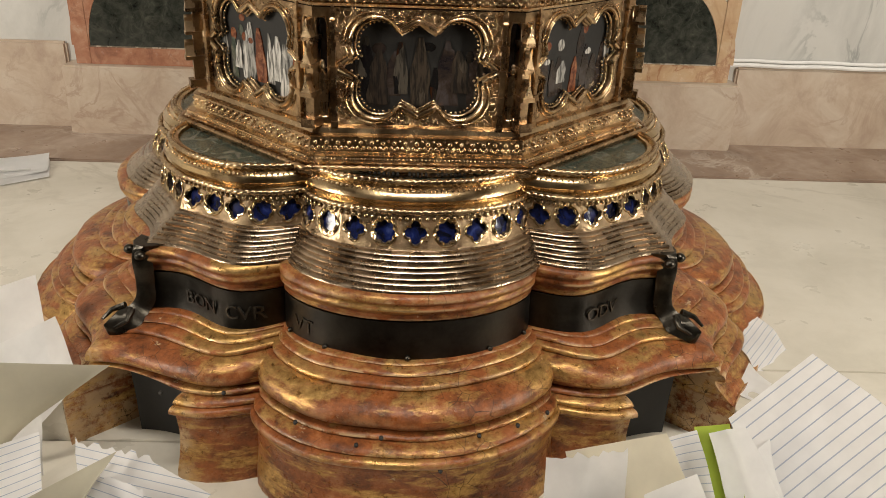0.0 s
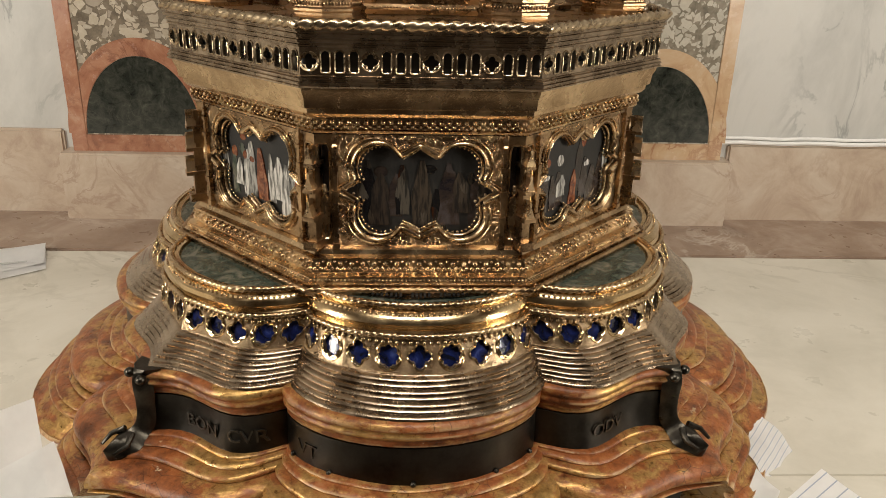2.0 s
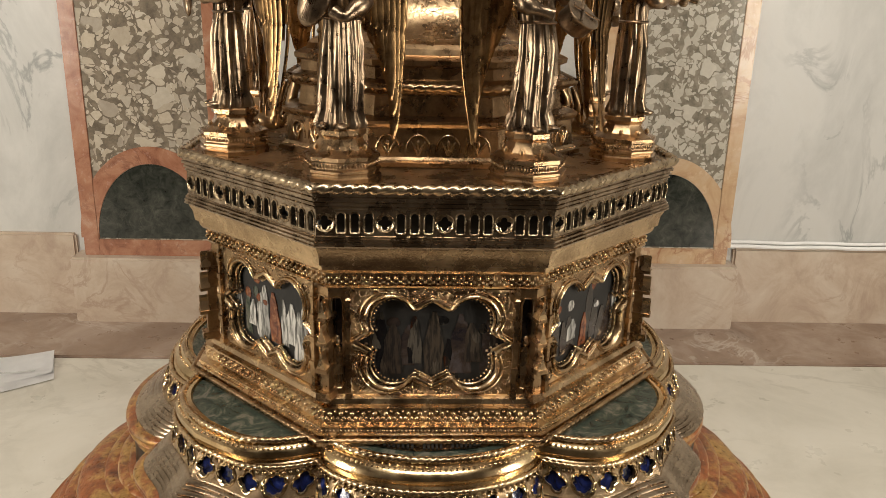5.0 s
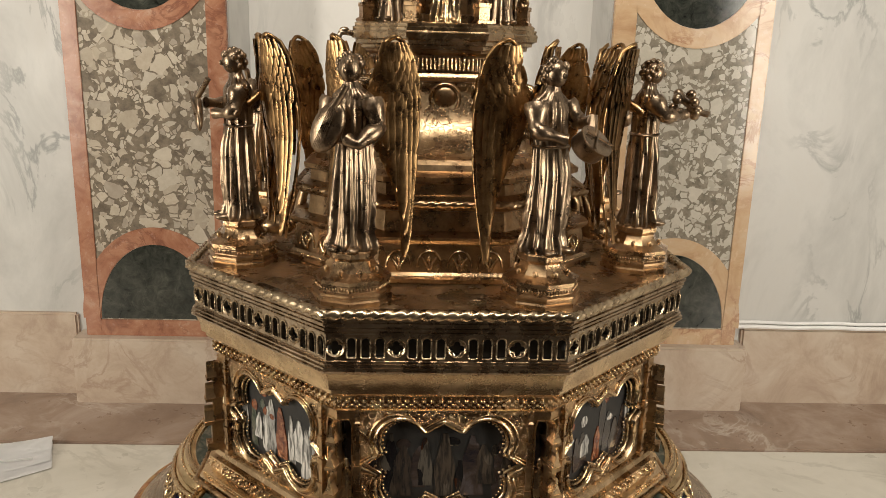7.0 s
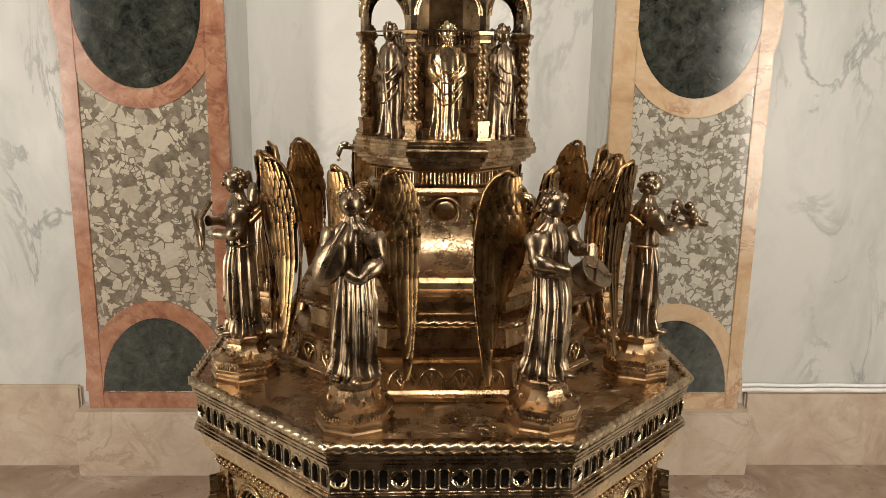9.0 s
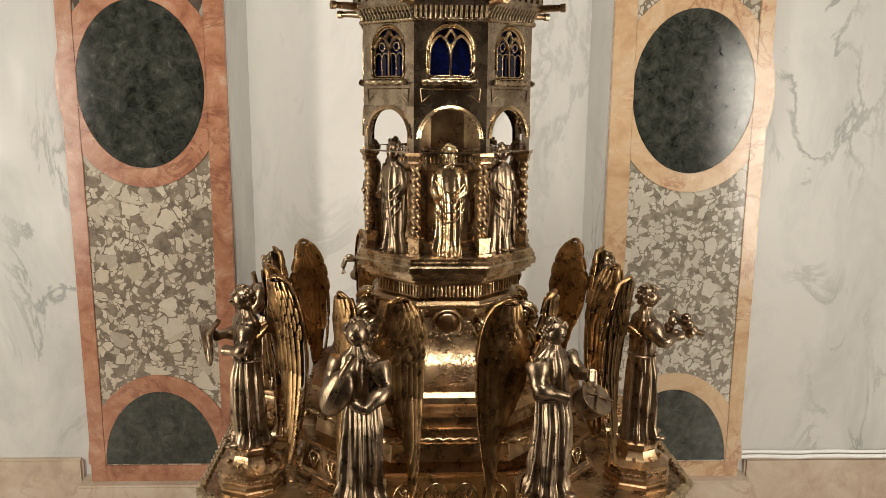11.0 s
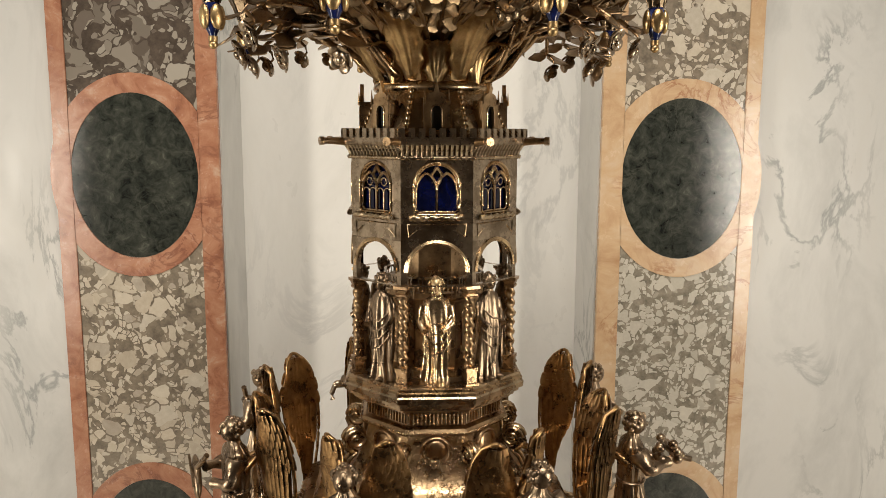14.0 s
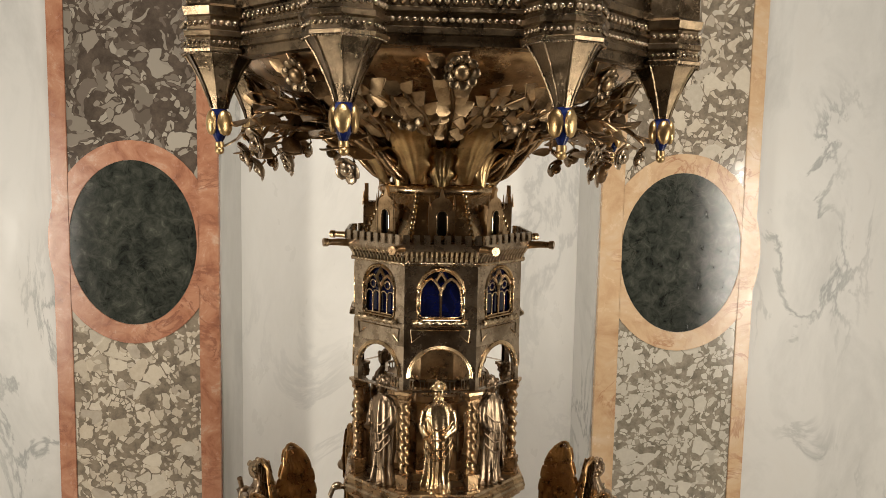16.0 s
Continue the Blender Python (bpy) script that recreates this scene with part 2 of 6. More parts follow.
YELLOW_MARBLE = stone("yellow_marble", [(0.28, (0.40, 0.23, 0.12)), (0.5, (0.54, 0.37, 0.22)), (0.75, (0.60, 0.47, 0.34))], 13, (0.30, 0.12, 0.06), 8, 0.7, (0.16, 0.3))
GREEN_MARBLE = stone("dark_green_marble", [(0.34, (0.010, 0.012, 0.010)), (0.48, (0.030, 0.033, 0.027)), (0.62, (0.055, 0.058, 0.047)), (0.72, (0.105, 0.105, 0.088))], 46, (0.10, 0.10, 0.08), 16, 0.35, (0.07, 0.13))
PLINTH_STONE = stone("pink_plinth_stone", [(0.3, (0.38, 0.28, 0.21)), (0.5, (0.50, 0.40, 0.31)), (0.72, (0.60, 0.52, 0.43))], 9, (0.30, 0.19, 0.13), 5, 0.5, (0.3, 0.5), 0.12)
BORDER_STONE = stone("brown_border_stone", [(0.3, (0.19, 0.125, 0.09)), (0.52, (0.29, 0.205, 0.15)), (0.70, (0.40, 0.31, 0.25))], 8, (0.56, 0.49, 0.42), 5, 0.7, (0.25, 0.45), 0.1)
FLOOR_STONE = stone("pale_floor_marble", [(0.3, (0.48, 0.45, 0.38)), (0.55, (0.60, 0.565, 0.49)), (0.8, (0.66, 0.63, 0.56))], 5, (0.36, 0.33, 0.27), 2.4, 0.4, (0.25, 0.45), 0.08)
BRECCIA = breccia("cream_breccia", (0.20, 0.165, 0.125), [(0.42, 0.35, 0.26), (0.66, 0.59, 0.48), (0.55, 0.46, 0.35), (0.30, 0.25, 0.20), (0.66, 0.60, 0.50)], 31)
BRECCIA_GREY = breccia("grey_breccia", (0.24, 0.21, 0.165), [(0.50, 0.46, 0.38), (0.62, 0.58, 0.50), (0.44, 0.40, 0.33), (0.66, 0.61, 0.52)], 34)
BRECCIA_BROWN = breccia("brown_veined_breccia", (0.085, 0.066, 0.052), [(0.16, 0.13, 0.105), (0.60, 0.55, 0.46), (0.11, 0.09, 0.07), (0.50, 0.45, 0.37), (0.14, 0.11, 0.09)], 22, 3.4)
NAVE_STONE = stone("dark_floor_stone", [(0.3, (0.045, 0.033, 0.023)), (0.7, (0.085, 0.062, 0.043))], 4, None, rough=(0.5, 0.7))
PLASTER = stone("dark_stone_wall", [(0.3, (0.17, 0.135, 0.10)), (0.7, (0.27, 0.215, 0.16))], 3, None, rough=(0.6, 0.8))


def paper_material(name, colour, ruled=0.0, ink=(0.45, 0.5, 0.6)):
    m, nt, bsdf = material(name)
    v = coords(nt)
    tone = noise_tex(nt, v, 30, 4, 0.6)
    col = ramp(nt, tone, [(0.3, tuple(c * 0.9 for c in colour)), (0.7, colour)])
    if ruled:
        w = node(nt, "ShaderNodeTexWave", Scale=ruled, Distortion=0.0)
        w.bands_direction = "Y"
        nt.links.new(v, w.inputs["Vector"])
        col = mix(nt, ramp(nt, w.outputs["Fac"], [(0.955, (0, 0, 0)), (0.985, (1, 1, 1))]), col, ink)
    nt.links.new(col, bsdf.inputs["Base Color"])
    bsdf.inputs["Roughness"].default_value = 0.75
    bump(nt, bsdf, tone, 0.15, 0.002)
    return m


RULED = paper_material("ruled_paper", (0.87, 0.86, 0.86), 28.0)
RULED_FINE = paper_material("fine_ruled_paper", (0.86, 0.85, 0.85), 44.0)
WHITE_PAPER = paper_material("white_paper", (0.88, 0.87, 0.86))
ENVELOPE_PAPER = paper_material("envelope_paper", (0.58, 0.545, 0.44))
CREAM_PAPER = paper_material("cream_paper", (0.74, 0.69, 0.56))
GREEN_PAPER = paper_material("yellow_green_paper", (0.50, 0.62, 0.08))
INK = paper_material("grey_ink", (0.12, 0.12, 0.13))


# ---- mesh helpers ----
def thing(name, at, turn=0.0, label="", category="", group="", kind=""):
    ob = new(name)
    ob.empty_display_size = 0.05
    ob.matrix_world = Matrix.Translation(Vector(at) * K) @ Matrix.Rotation(radians(turn), 4, "Z")
    return tagged(ob, label, category, group, kind)


def finish(bm, materials, smooth=40):
    me = bpy.data.meshes.new("mesh")
    bmesh.ops.recalc_face_normals(bm, faces=bm.faces)
    bmesh.ops.scale(bm, vec=(K, K, K), verts=bm.verts)
    bm.to_mesh(me)
    bm.free()
    for m in materials if isinstance(materials, (list, tuple)) else [materials]:
        me.materials.append(m)
    if smooth:
        me.shade_smooth()
        me.set_sharp_from_angle(angle=radians(smooth))
    return me


def part(name, bm, materials, parent=None, label="", smooth=40, turn=0.0):
    me = bm if isinstance(bm, bpy.types.Mesh) else finish(bm, materials, smooth)
    ob = new(name, me)
    if parent:
        ob.parent = parent
    if turn:
        ob.rotation_euler = (0, 0, radians(turn))
    if label:
        ob["label"] = label
    return ob


def add_box(bm, x0, x1, y0, y1, z0, z1, slot=0, m=None):
    vs = [Vector((x, y, z)) for z in (z0, z1) for y in (y0, y1) for x in (x0, x1)]
    vs = [bm.verts.new(m @ v if m else v) for v in vs]
    for q in ((0, 2, 3, 1), (4, 5, 7, 6), (0, 1, 5, 4), (2, 6, 7, 3), (0, 4, 6, 2), (1, 3, 7, 5)):
        bm.faces.new([vs[k] for k in q]).material_index = slot


def box(x0, x1, y0, y1, z0, z1, bevel=0.0):
    bm = bmesh.new()
    add_box(bm, x0, x1, y0, y1, z0, z1)
    if bevel:
        bmesh.ops.bevel(bm, geom=bm.edges[:], offset=bevel, segments=2, affect="EDGES")
    return bm


def add_loft(bm, rings, closed=True, cap=True, slot=0):
    rows = [[bm.verts.new(p) for p in ring] for ring in rings]
    n = len(rows[0])
    for a, b in zip(rows, rows[1:]):
        for k in range(n if closed else n - 1):
            bm.faces.new((a[k], a[(k + 1) % n], b[(k + 1) % n], b[k])).material_index = slot
    if cap and closed:
        bm.faces.new(rows[0]).material_index = slot
        bm.faces.new(rows[-1]).material_index = slot
    return rows


def loft(rings, closed=True, cap=True):
    bm = bmesh.new()
    add_loft(bm, rings, closed, cap)
    return bm


def polar(az, r, z):
    """az in degrees from the front, towards the right."""
    a = radians(az)
    return Vector((r * math.sin(a), -r * math.cos(a), z))


C8 = math.cos(radians(22.5))


def oct_ring(ap, z, sides=8, first=22.5):
    return [polar(first + 360 / sides * k, ap / math.cos(math.pi / sides), z) for k in range(sides)]


def oct_loft(profile, cap=True):
    return loft([oct_ring(ap, z) for ap, z in profile], True, cap)


def round_loft(profile, n=24, cap=True, lobes=0, depth=0.0):
    return loft([[polar(360 / n * k, r * (1 + depth * math.cos(lobes * 2 * math.pi * k / n)), z) for k in range(n)] for r, z in profile], True, cap)


def add_tube(bm, points, radius, n=8, twist=0.0, lobe=0.0, lobes=2, closed=False, slot=0, taper=None):
    """A tube along points; lobe and twist (turns per step) make it a rope."""
    pts = [Vector(p) for p in points]
    count = len(pts)
    rings = []
    up = Vector((0, 0, 1))
    for k, p in enumerate(pts):
        a = pts[(k - 1) % count] if closed or k else p
        b = pts[(k + 1) % count] if closed or k < count - 1 else p
        d = (b - a).normalized()
        side = d.cross(up)
        if side.length < 0.05:
            side = d.cross(Vector((0, 1, 0)))
        side.normalize()
        over = side.cross(d)
        r0 = radius * (taper(k / max(1, count - 1)) if taper else 1.0)
        ring = []
        for j in range(n):
            t = 2 * math.pi * j / n
            r = r0 * (1 + lobe * math.cos(lobes * (t - 2 * math.pi * twist * k)))
            ring.append(p + side * (r * math.cos(t)) + over * (r * math.sin(t)))
        rings.append(ring)
    if closed:
        rings.append(rings[0])
        rows = [[bm.verts.new(p) for p in ring] for ring in rings[:-1]]
        rows.append(rows[0])
        for a, b in zip(rows, rows[1:]):
            for k in range(n):
                bm.faces.new((a[k], a[(k + 1) % n], b[(k + 1) % n], b[k])).material_index = slot
    else:
        add_loft(bm, rings, True, True, slot)


def resample(points, step, closed=True):
    pts = [Vector(p) for p in points]
    if closed:
        pts.append(pts[0])
    out, left = [], 0.0
    for a, b in zip(pts, pts[1:]):
        length = (b - a).length
        s = left
        while s < length:
            out.append(a.lerp(b, s / length))
            s += step
        left = s - length
    return out


def rope(points, radius, pitch, closed=True, n=12):
    """A cord of three strands; pitch is the distance from strand to strand."""
    bm = bmesh.new()
    step = pitch / 4
    pts = resample(points, step, closed)
    turns = max(1, round(len(pts) * step / pitch / 3))
    add_tube(bm, pts, radius, n, turns / len(pts), 0.24, 3, closed)
    return bm


def add_bead(bm, c, r, slot=0, squash=1.0, n=6):
    m = Matrix.Translation(c) @ Matrix.Diagonal((r, r, r * squash, 1))
    faces = bmesh.ops.create_icosphere(bm, subdivisions=1, radius=1.0, matrix=m)
    for v in faces["verts"]:
        for f in v.link_faces:
            f.material_index = slot


def add_ball(bm, c, rx, ry, rz, slot=0, seg=12, turn=None):
    m = Matrix.Translation(c) @ (turn or Matrix()) @ Matrix.Diagonal((rx, ry, rz, 1))
    made = bmesh.ops.create_uvsphere(bm, u_segments=seg, v_segments=max(6, seg * 2 // 3), radius=1.0, matrix=m)
    for v in made["verts"]:
        for f in v.link_faces:
            f.material_index = slot


def cell(place, w, h, reach, depth, n=40, tube=0.0, cusp=None):
    """A wall piece w x h with a hole whose outline is reach(angle); place(u, v, d) puts it into the world, d going inward."""
    bm = bmesh.new()
    corners = [math.atan2(sv * h, su * w) % (2 * math.pi) for su, sv in ((1, 1), (-1, 1), (-1, -1), (1, -1))]
    angles = sorted([2 * math.pi * (k + 0.5) / n for k in range(n)] + corners)
    outer, inner, back = [], [], []
    for a in angles:
        ca, sa = math.cos(a), math.sin(a)
        e = min(w / 2 / max(1e-6, abs(ca)), h / 2 / max(1e-6, abs(sa)))
        r = min(reach(a), e * 0.97)
        outer.append(place(e * ca, e * sa, 0))
        inner.append(place(r * ca, r * sa, 0))
        back.append(place(r * ca, r * sa, depth))
    add_loft(bm, [outer, inner, back], True, False)
    if tube:
        add_tube(bm, [place(min(reach(a), 9) * math.cos(a) * 1.0, reach(a) * math.sin(a), -tube * 0.35) for a in angles], tube, 5, closed=True, slot=1)
    return bm


def reach_arch(w, h):
    """A round-headed opening."""
    def f(a):
        ca, sa = math.cos(a), math.sin(a)
        top = h / 2 - w / 2
        best = min(w / 2 / max(1e-6, abs(ca)), h / 2 / max(1e-6, abs(sa)))
        u, v = best * ca, best * sa
        if v > top:
            r = w / 2
            b = sa * top
            best = b + math.sqrt(max(0, b * b - top * top + r * r))
        return best
    return f


def reach_foil(lobes, offset, r, first=0.0):
    """Foils: circles of radius r round the middle."""
    def f(a):
        best = 0.2 * r
        for k in range(lobes):
            t = first + 2 * math.pi * k / lobes
            cx = offset * math.cos(a - t)
            q = cx * cx - offset * offset + r * r
            if q >= 0 and cx > -1e-9:
                best = max(best, cx + math.sqrt(q))
        return best
    return f


def reach_round(r):
    return lambda a: r


def reach_barbed(cx, cy, r, pu, pv):
    """A quatrefoil stretched across, with points between its lobes."""
    def f(a):
        ca, sa = math.cos(a), math.sin(a)
        best = 1 / (abs(ca) / pu + abs(sa) / pv)
        for x, y in ((cx, cy), (-cx, cy), (cx, -cy), (-cx, -cy)):
            b = ca * x + sa * y
            q = b * b - x * x - y * y + r * r
            if q >= 0 and b > 0:
                best = max(best, b + math.sqrt(q))
        return best
    return f


def flat_place(az, ap, z):
    """Wall of the octagon whose middle lies at az."""
    a = radians(az)
    out, side = Vector((math.sin(a), -math.cos(a), 0)), Vector((math.cos(a), math.sin(a), 0))
    return lambda u, v, d: out * (ap - d) + side * u + Vector((0, 0, z + v))


def words(text, size, place, depth=0.0012):
    """Letters bent onto a surface."""
    cu = bpy.data.curves.new("words", "FONT")
    cu.body, cu.size, cu.align_x, cu.extrude, cu.resolution_u = text, size, "CENTER", depth, 3
    ob = bpy.data.objects.new("words", cu)
    scene.collection.objects.link(ob)
    me = bpy.data.meshes.new_from_object(ob.evaluated_get(bpy.context.evaluated_depsgraph_get()))
    bm = bmesh.new()
    bm.from_mesh(me)
    bpy.data.objects.remove(ob)
    bpy.data.curves.remove(cu)
    bpy.data.meshes.remove(me)
    for v in bm.verts:
        v.co = place(v.co.x, v.co.y, -v.co.z)
    return bm

# ---- setting ----
FLOOR = 0.01


def setting(name, bm, m, label, category, smooth=0):
    return tagged(part(name, bm, m, smooth=smooth), label, category, kind="structure")


NAVE = -1.0
LEDGE = -0.06
setting("floor", box(-3.2, 3.2, 1.07, 1.985, NAVE, FLOOR, 0.004), FLOOR_STONE, "pale veined marble ledge on which the base stands", "floor")
setting("floor_left", box(-3.2, -0.50, 0.96, 1.0695, NAVE, FLOOR, 0.001), FLOOR_STONE, "pale marble ledge beside the base", "floor")
setting("floor_right", box(0.48, 3.2, 0.96, 1.0695, NAVE, FLOOR, 0.001), FLOOR_STONE, "pale marble ledge beside the base", "floor")
setting("floor_step", box(-3.2, 3.2, 0.61, 0.957, NAVE, LEDGE, 0.004), FLOOR_STONE, "lower marble step before the ledge", "floor")
setting("floor_under_base", box(-0.4995, 0.4795, 0.958, 1.0685, NAVE, LEDGE, 0.001), FLOOR_STONE, "marble step running under the base", "floor")
setting("floor_border", box(-3.2, 3.2, 1.988, 2.6, FLOOR - 0.2, FLOOR + 0.004, 0.003), BORDER_STONE, "brown veined stone border along the wall", "floor")
# Unseen lower floor, added dark so front metal faces reflect darkness.
setting("floor_nave", box(-3.4, 3.4, -4.2, 0.608, NAVE - 0.2, NAVE), NAVE_STONE, "unseen dark stone floor added before the ledge", "floor")
# Unseen pale side walls, added to brighten the slanted metal faces.
setting("wall_west", box(-3.4, -2.8, 0.6, 2.9, NAVE, 4.2), WHITE_MARBLE, "unseen white marble side wall, added for reflections", "wall")
setting("wall_east", box(2.8, 3.4, 0.6, 2.9, NAVE, 4.2), WHITE_MARBLE, "unseen white marble side wall, added for reflections", "wall")
# Unseen walls and ceiling close the room; their tone sets metal reflections.
setting("wall_nave_west", box(-3.4, -3.2, -4.2, 0.6, NAVE, 4.2), PLASTER, "unseen dark wall added to close the room", "wall")
setting("wall_nave_east", box(3.2, 3.4, -4.2, 0.6, NAVE, 4.2), PLASTER, "unseen dark wall added to close the room", "wall")
setting("wall_south", box(-3.2, 3.2, -4.2, -4.0, NAVE, 4.2), PLASTER, "unseen dark wall added behind the camera", "wall")
setting("ceiling", box(-3.4, 3.4, -4.2, 2.9, 4.2, 4.4), PLASTER, "unseen dark ceiling added to close the room", "ceiling")

L0, L1, R0, R1 = -0.965, -0.548, 0.455, 0.87
WALL_Y, PANEL_Y, NICHE_Y, BLOCK_Y = 2.29, 2.25, 2.52, 2.215
setting("wall_north_left", box(-3.2, L0, WALL_Y, 2.72, 0.19, 4.2), WHITE_MARBLE, "white marble wall slab with soft grey veins", "wall")
setting("wall_north_right", box(R1, 3.2, WALL_Y, 2.72, 0.19, 4.2), WHITE_MARBLE, "white marble wall slab with soft grey veins", "wall")
setting("niche_back", box(L1, R0, NICHE_Y, 2.72, 0.2, 4.2), NICHE_MARBLE, "white marble back of a shallow niche", "wall")
# thin lining slabs; the greyer marble puts the niche sides' shade into colour
setting("niche_side_left", box(L1, L1 + 0.004, PANEL_Y + 0.02, NICHE_Y, 0.2, 4.2), WHITE_MARBLE, "marble side of the niche, greyer to paint in its shade", "wall")
setting("niche_side_right", box(R0 - 0.004, R0, PANEL_Y + 0.02, NICHE_Y, 0.2, 4.2), WHITE_MARBLE, "marble side of the niche, greyer to paint in its shade", "wall")
# plinth course and the blocks under the inlaid strips
for nm, x0, x1, y in (("plinth_left", -3.2, -1.003, WALL_Y - 0.015), ("plinth_right", 0.905, 3.2, WALL_Y - 0.015), ("plinth_niche", L1 - 0.02, R0 + 0.02, NICHE_Y - 0.015)):
    setting(nm, box(x0, x1, y, 2.72, 0.0, 0.258 if nm == "plinth_left" else 0.245, 0.006), PLINTH_STONE, "pinkish stone plinth course along the wall", "plinth")
setting("plinth_block_left", box(-1.0, L1 + 0.03, BLOCK_Y, 2.5, 0.0, 0.205, 0.005), PLINTH_STONE, "projecting pinkish stone plinth block", "plinth")
setting("plinth_block_right", box(R0 - 0.03, 0.902, BLOCK_Y, 2.5, 0.0, 0.205, 0.005), PLINTH_STONE, "projecting pinkish stone plinth block", "plinth")
bm = bmesh.new()
for z, y, r in ((0.252, WALL_Y - 0.016, 0.006), (0.264, WALL_Y - 0.010, 0.005)):
    add_tube(bm, [(R1 + 0.01 + 0.06 * k, y, z + 0.0015 * math.sin(1.7 * k)) for k in range(40)], r, 8)
setting("trim_cable", bm, WHITE_PAPER, "pale cable pair lying along the plinth top", "cable", 40)


def ellipse(cx, cz, rx, rz, y, n=48, a0=0.0, a1=360.0):
    return [Vector((cx + rx * math.cos(radians(a0 + (a1 - a0) * k / n)), y, cz + rz * math.sin(radians(a0 + (a1 - a0) * k / n)))) for k in range(n + (a1 - a0 < 360))]


def slab(outline, y_front, y_back):
    return loft([[Vector((p.x, y_front, p.z)) for p in outline], [Vector((p.x, y_back, p.z)) for p in outline]])


def oval_ring(cx, cz, ri, ro, y0, y1, a0=0.0, a1=360.0):
    n = 48
    full = a1 - a0 >= 360
    inner, outer = ellipse(cx, cz, *ri, 0, n, a0, a1), ellipse(cx, cz, *ro, 0, n, a0, a1)
    bm = bmesh.new()
    front = [[Vector((p.x, y0, p.z)) for p in r] for r in (inner, outer)]
    rear = [[Vector((p.x, y1, p.z)) for p in r] for r in (outer, inner)]
    rings = [[r[k] for r in (front + rear)] for k in range(len(inner))]
    rows = [[bm.verts.new(p) for p in ring] for ring in rings]
    if full:
        rows.append(rows[0])
    for a, b in zip(rows, rows[1:]):
        for k in range(4):
            bm.faces.new((a[k], a[(k + 1) % 4], b[(k + 1) % 4], b[k]))
    if not full:
        bm.faces.new(rows[0]), bm.faces.new(rows[-1])
    return bm


def inlaid_strip(name, x0, x1, inner0, inner1, frame_stone, field, upper_field, cx, cz, tone):
    """A tall wall strip of coloured marbles: frame, ovals, half oval at the foot and breccia fields."""
    y = PANEL_Y
    ob = tagged(part(name, box(x0, x1, y + 0.006, 2.72, 0.205, 4.2), frame_stone), "tall wall strip inlaid with " + tone + " marble, breccia and dark ovals", "wall panel", kind="structure")
    part("border_slab", box(x0 - 0.002, inner0, y - 0.004, y + 0.006, 0.205, 4.2, 0.001), frame_stone, ob, smooth=0)
    part("border_slab", box(inner1, x1 + 0.002, y - 0.004, y + 0.006, 0.205, 4.2, 0.001), frame_stone, ob, smooth=0)
    part("border_slab", box(inner0, inner1, y - 0.004, y + 0.006, 0.205, 0.252, 0.001), frame_stone, ob, smooth=0)
    part("breccia_slab", box(inner0, inner1, y, y + 0.006, 0.252, cz), field, ob, "polished breccia with cream pebbles", smooth=0)
    part("breccia_slab", box(inner0, inner1, y, y + 0.006, cz, 2.35), upper_field, ob, "polished veined breccia", smooth=0)
    part("breccia_slab", box(inner0, inner1, y, y + 0.006, 2.35, 4.2), field, ob, smooth=0)
    hw, hh = 0.163, 0.214
    for z in (cz, cz + 2.1):
        part("oval_ring", oval_ring(cx, z, (hw, hh), (hw + 0.052, hh + 0.05), y - 0.003, y + 0.005), frame_stone, ob, smooth=0)
        part("dark_oval", slab(ellipse(cx, z, hw - 0.001, hh - 0.001, 0), y - 0.002, y + 0.005), GREEN_MARBLE, ob, "polished dark green marble oval", smooth=0)
    part("half_ring", oval_ring(cx, 0.256, (0.158, 0.214), (0.208, 0.262), y - 0.003, y + 0.005, 0.0, 180.0), frame_stone, ob, smooth=0)
    part("dark_half_oval", slab(ellipse(cx, 0.256, 0.157, 0.213, 0, 40, 0.0, 180.0), y - 0.002, y + 0.005), GREEN_MARBLE, ob, "polished dark green marble half oval", smooth=0)
    return ob


inlaid_strip("wall_panel_left", L0, L1, -0.925, -0.598, RED_MARBLE, BRECCIA, BRECCIA_BROWN, -0.765, 1.300, "reddish")
inlaid_strip("wall_panel_right", R0, R1, 0.512, 0.832, YELLOW_MARBLE, BRECCIA_GREY, BRECCIA, 0.672, 1.293, "yellowish")

# ---- the reliquary ----
AXIS = (-0.012, 1.393, 0.0)
SPIN = 1.0


